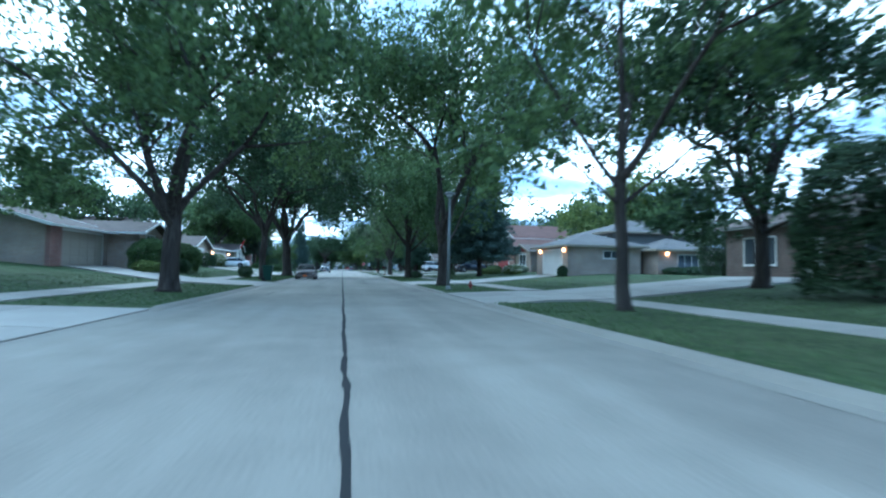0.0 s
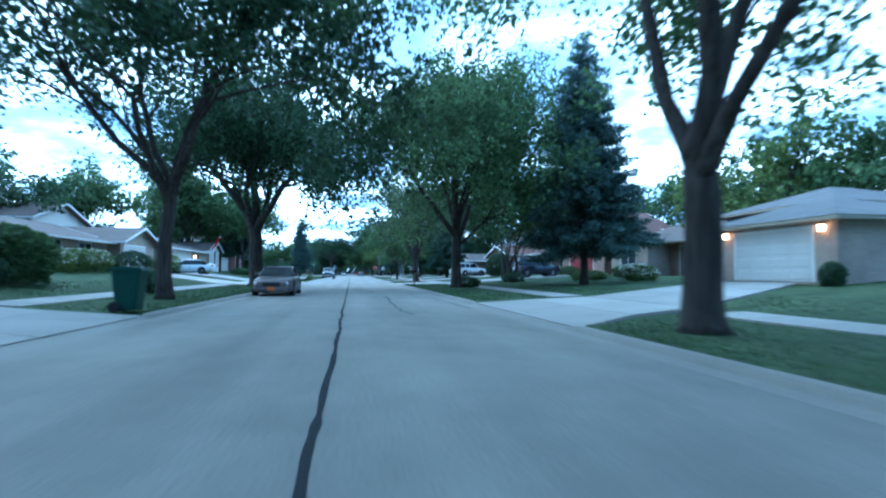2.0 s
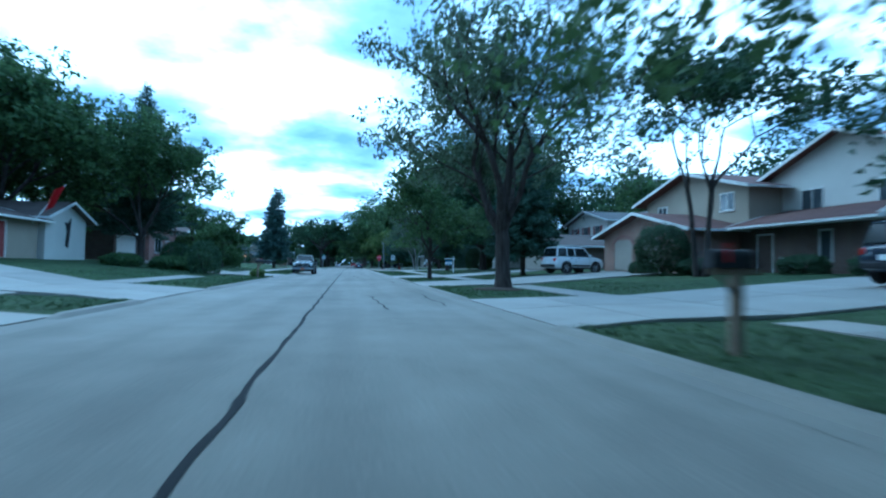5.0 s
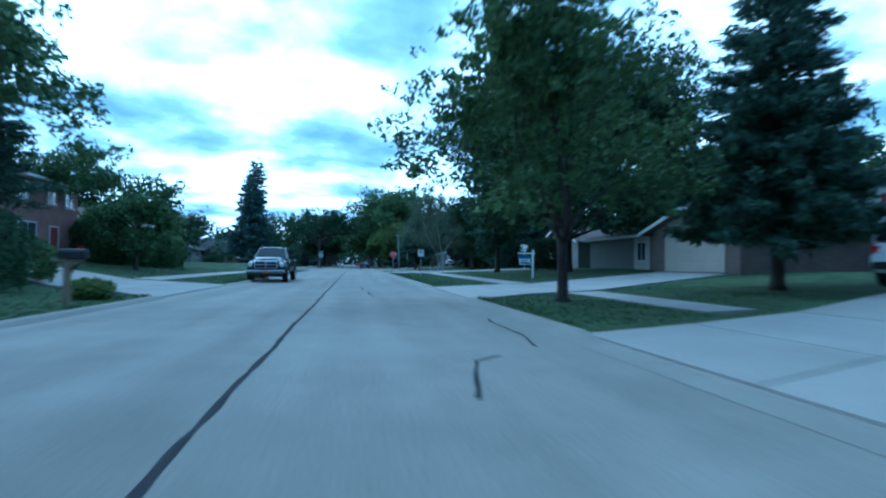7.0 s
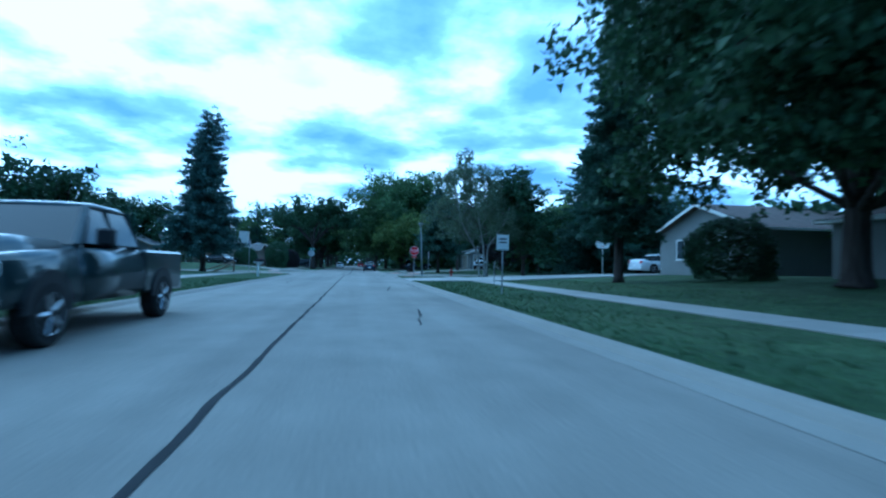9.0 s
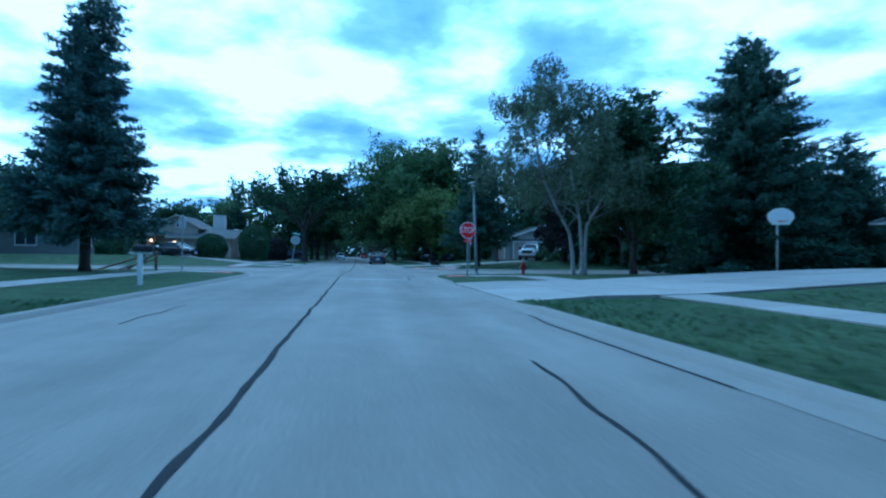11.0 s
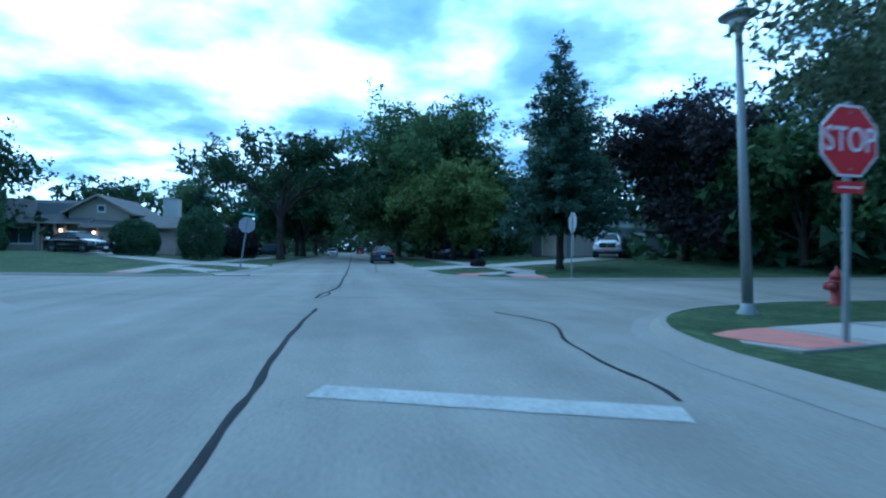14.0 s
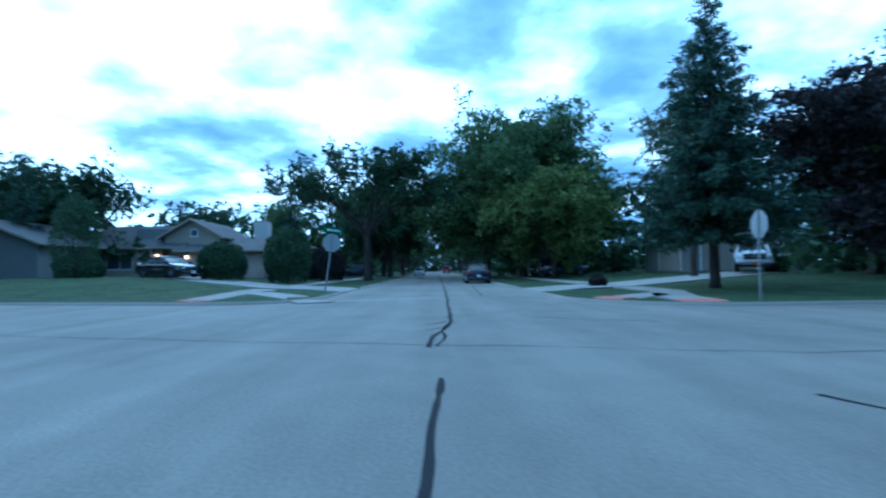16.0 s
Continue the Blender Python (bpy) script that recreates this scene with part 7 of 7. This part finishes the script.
def mailbox(x, y, rz, label, stand="wood"):
    s = thing("mailbox", (x, y, lawn(x, y) - 0.02), label, "mailbox", "mailboxes", rz)
    part("post", box(-0.06, 0.06, -0.06, 0.06, -0.2, 1.0, 0.01), M[stand], s)
    part("arm", box(-0.04, 0.04, -0.32, 0.3, 0.94, 1.02, 0.01), M[stand], s)
    part("brace", prism([(-0.26, 0.93), (-0.19, 0.93), (0.0, 0.62), (0.0, 0.74)][::-1], "x", -0.025, 0.025), M[stand], s)
    b = part("box", prism([(-0.09, 1.02), (0.09, 1.02), (0.09, 1.14)] + [(0.09 * math.cos(k * math.pi / 8), 1.14 + 0.09 * math.sin(k * math.pi / 8)) for k in range(1, 8)] + [(-0.09, 1.14)], "y", -0.36, 0.16), M["black"], s)
    part("flag", box(0.092, 0.1, -0.2, -0.16, 1.08, 1.3), M["sign_red"], b)
    part("door", prism([(-0.095, 1.015), (0.095, 1.015), (0.095, 1.14), (0.07, 1.21), (0, 1.238), (-0.07, 1.21), (-0.095, 1.14)], "y", -0.375, -0.36), M["black"], b)


mailbox(-5.1, -56.2, 90, "dark mailbox on a wooden post at the verge")
mailbox(-5.6, -8.7, 90, "dark mailbox on a white painted post at the corner", "white")
mailbox(5.2, -87.0, -90, "dark mailbox on a wooden post by the kerb")


def rail_fence(x, y, rz):
    """A decorative split-rail corner: one post with rails that slope down to the lawn."""
    s = thing("rail_fence", (x, y, lawn(x, y) - 0.02), "weathered split-rail fence corner with rails sloping to the lawn", "fence", rz=rz)
    part("post", box(-0.07, 0.07, -0.07, 0.07, -0.2, 1.1, 0.02), M["wood"], s)
    for z0, run, side in ((1.0, 2.9, 0.0), (0.62, 1.9, 0.02), (0.95, 1.7, 1.1)):
        bm = bmesh.new()
        tube(bm, [(0.1, 0.0, z0 + 0.05), (-run * 0.5, side * 0.5 - 0.03, z0 * 0.5 + 0.03), (-run, side, 0.03)], [0.045, 0.06, 0.05], 6)
        part("rail", bm, M["wood"], s)


rail_fence(-10.4, 6.0, 8)


def sale_sign(x, y, rz):
    s = thing("yard_sign", (x, y, lawn(x, y) - 0.02), "white post-and-arm yard sign with a hanging blue and white board", "sign", rz=rz)
    part("post", box(-0.05, 0.05, -0.05, 0.05, -0.3, 1.75, 0.01), M["white"], s)
    part("arm", box(-0.95, 0.12, -0.04, 0.04, 1.5, 1.58, 0.01), M["white"], s)
    b = part("board", box(-0.85, -0.15, -0.015, 0.015, 0.85, 1.4, 0.005), M["sign_white"], s)
    part("band", box(-0.85, -0.15, -0.02, -0.0155, 1.2, 1.4), M["sign_blue"], b)
    part("band", box(-0.8, -0.2, -0.02, -0.0155, 0.9, 1.0), M["sign_blue"], b)
    part("line", box(-0.78, -0.3, -0.02, -0.0155, 1.07, 1.12), M["black"], b)
    for dx in (-0.75, -0.25):
        part("chain", box(dx - 0.006, dx + 0.006, -0.006, 0.006, 1.4, 1.5), M["galv"], s)


sale_sign(11.7, -38.4, 0)


def small_sign(x, y, rz, h, w, hh, mt, label, name="road_sign"):
    s = thing(name, (x, y, lawn(x, y) - 0.02), label, "sign", rz=rz)
    part("post", box(-0.025, 0.025, 0.0, 0.03, -0.3, h + hh / 2 - 0.03, 0.006), M["galv"], s)
    f = part("face", box(-w / 2, w / 2, -0.008, -0.001, h - hh / 2, h + hh / 2, 0.003), M[mt], s)
    part("border", box(-w / 2 + 0.02, w / 2 - 0.02, -0.011, -0.008, h - hh / 2 + 0.02, h - hh / 2 + 0.035), M["black"], f)
    for k in range(2):
        part("line", box(-w * 0.3, w * 0.3, -0.011, -0.008, h - 0.02 + k * hh * 0.22, h + 0.03 + k * hh * 0.22), M["black"], f)


small_sign(6.15, -28.2, 0, 1.85, 0.45, 0.55, "sign_white", "small white road sign on a thin post")
small_sign(8.2, -19.6, 30, 1.2, 0.08, 0.12, "sign_white", "slim marker stake on the lawn", "marker_stake")


def wheelie_bin(x, y, rz):
    s = thing("wheeled_bin", (x, y, lawn(x, y) - 0.01), "dark green wheeled rubbish bin standing at the kerb", "bin", "bins", rz)
    bm = bmesh.new()
    lo = [bm.verts.new(p) for p in ((-0.22, -0.2, 0.06), (0.22, -0.2, 0.06), (0.22, 0.24, 0.06), (-0.22, 0.24, 0.06))]
    hi = [bm.verts.new(p) for p in ((-0.3, -0.3, 1.0), (0.3, -0.3, 1.0), (0.3, 0.34, 1.0), (-0.3, 0.34, 1.0))]
    bm.faces.new(lo[::-1]), bm.faces.new(hi)
    for i in range(4):
        bm.faces.new((lo[i], lo[(i + 1) % 4], hi[(i + 1) % 4], hi[i]))
    bmesh.ops.bevel(bm, geom=bm.edges[:], offset=0.03, segments=2, affect="EDGES")
    part("body", bm, M["bin"], s)
    part("lid", prism([(-0.35, 1.0), (0.38, 1.0), (0.38, 1.04), (0.2, 1.1), (-0.3, 1.07)], "x", -0.32, 0.32), M["bin"], s)
    bm = bmesh.new()
    tube(bm, [(-0.26, 0.42, 1.0), (0.26, 0.42, 1.0)], [0.02, 0.02], 6)
    part("handle", bm, M["bin"], s)
    for sx in (-1, 1):
        bm = lathe([(0.03, -0.03), (0.13, -0.03), (0.13, 0.03), (0.03, 0.03)], 14, axis="x")
        bmesh.ops.translate(bm, verts=bm.verts, vec=(sx * 0.25, 0.26, 0.13))
        part("wheel", bm, M["tyre"], s)


wheelie_bin(-5.0, -114.6, 90)


def flag(x, y):
    s = thing("flag", (x, y, 3.3), "small red and white flag on a slanting wall pole", "flag")
    bm = bmesh.new()
    s.matrix_basis = s.matrix_basis @ Matrix.Scale(2.1, 4)
    tube(bm, [(0, 0, 0), (0.7, 0.3, 1.2)], [0.018, 0.014], 6)
    part("pole", bm, M["white"], s)
    bm = bmesh.new()
    rows = []
    for k in range(6):
        w = 0.05 * math.sin(k * 1.4)
        rows.append([bm.verts.new((0.7 - 0.02 * k + w, 0.3 - 0.1 * k, 1.2 - 0.06 * k)), bm.verts.new((0.45 - 0.02 * k + w, 0.2 - 0.06 * k, 0.55 - 0.05 * k))])
    for a, b in zip(rows, rows[1:]):
        bm.faces.new((a[0], b[0], b[1], a[1]))
    bmesh.ops.solidify(bm, geom=bm.faces[:], thickness=0.008)
    part("cloth", bm, M["sign_red"], s)


flag(-18.3, -56.6)
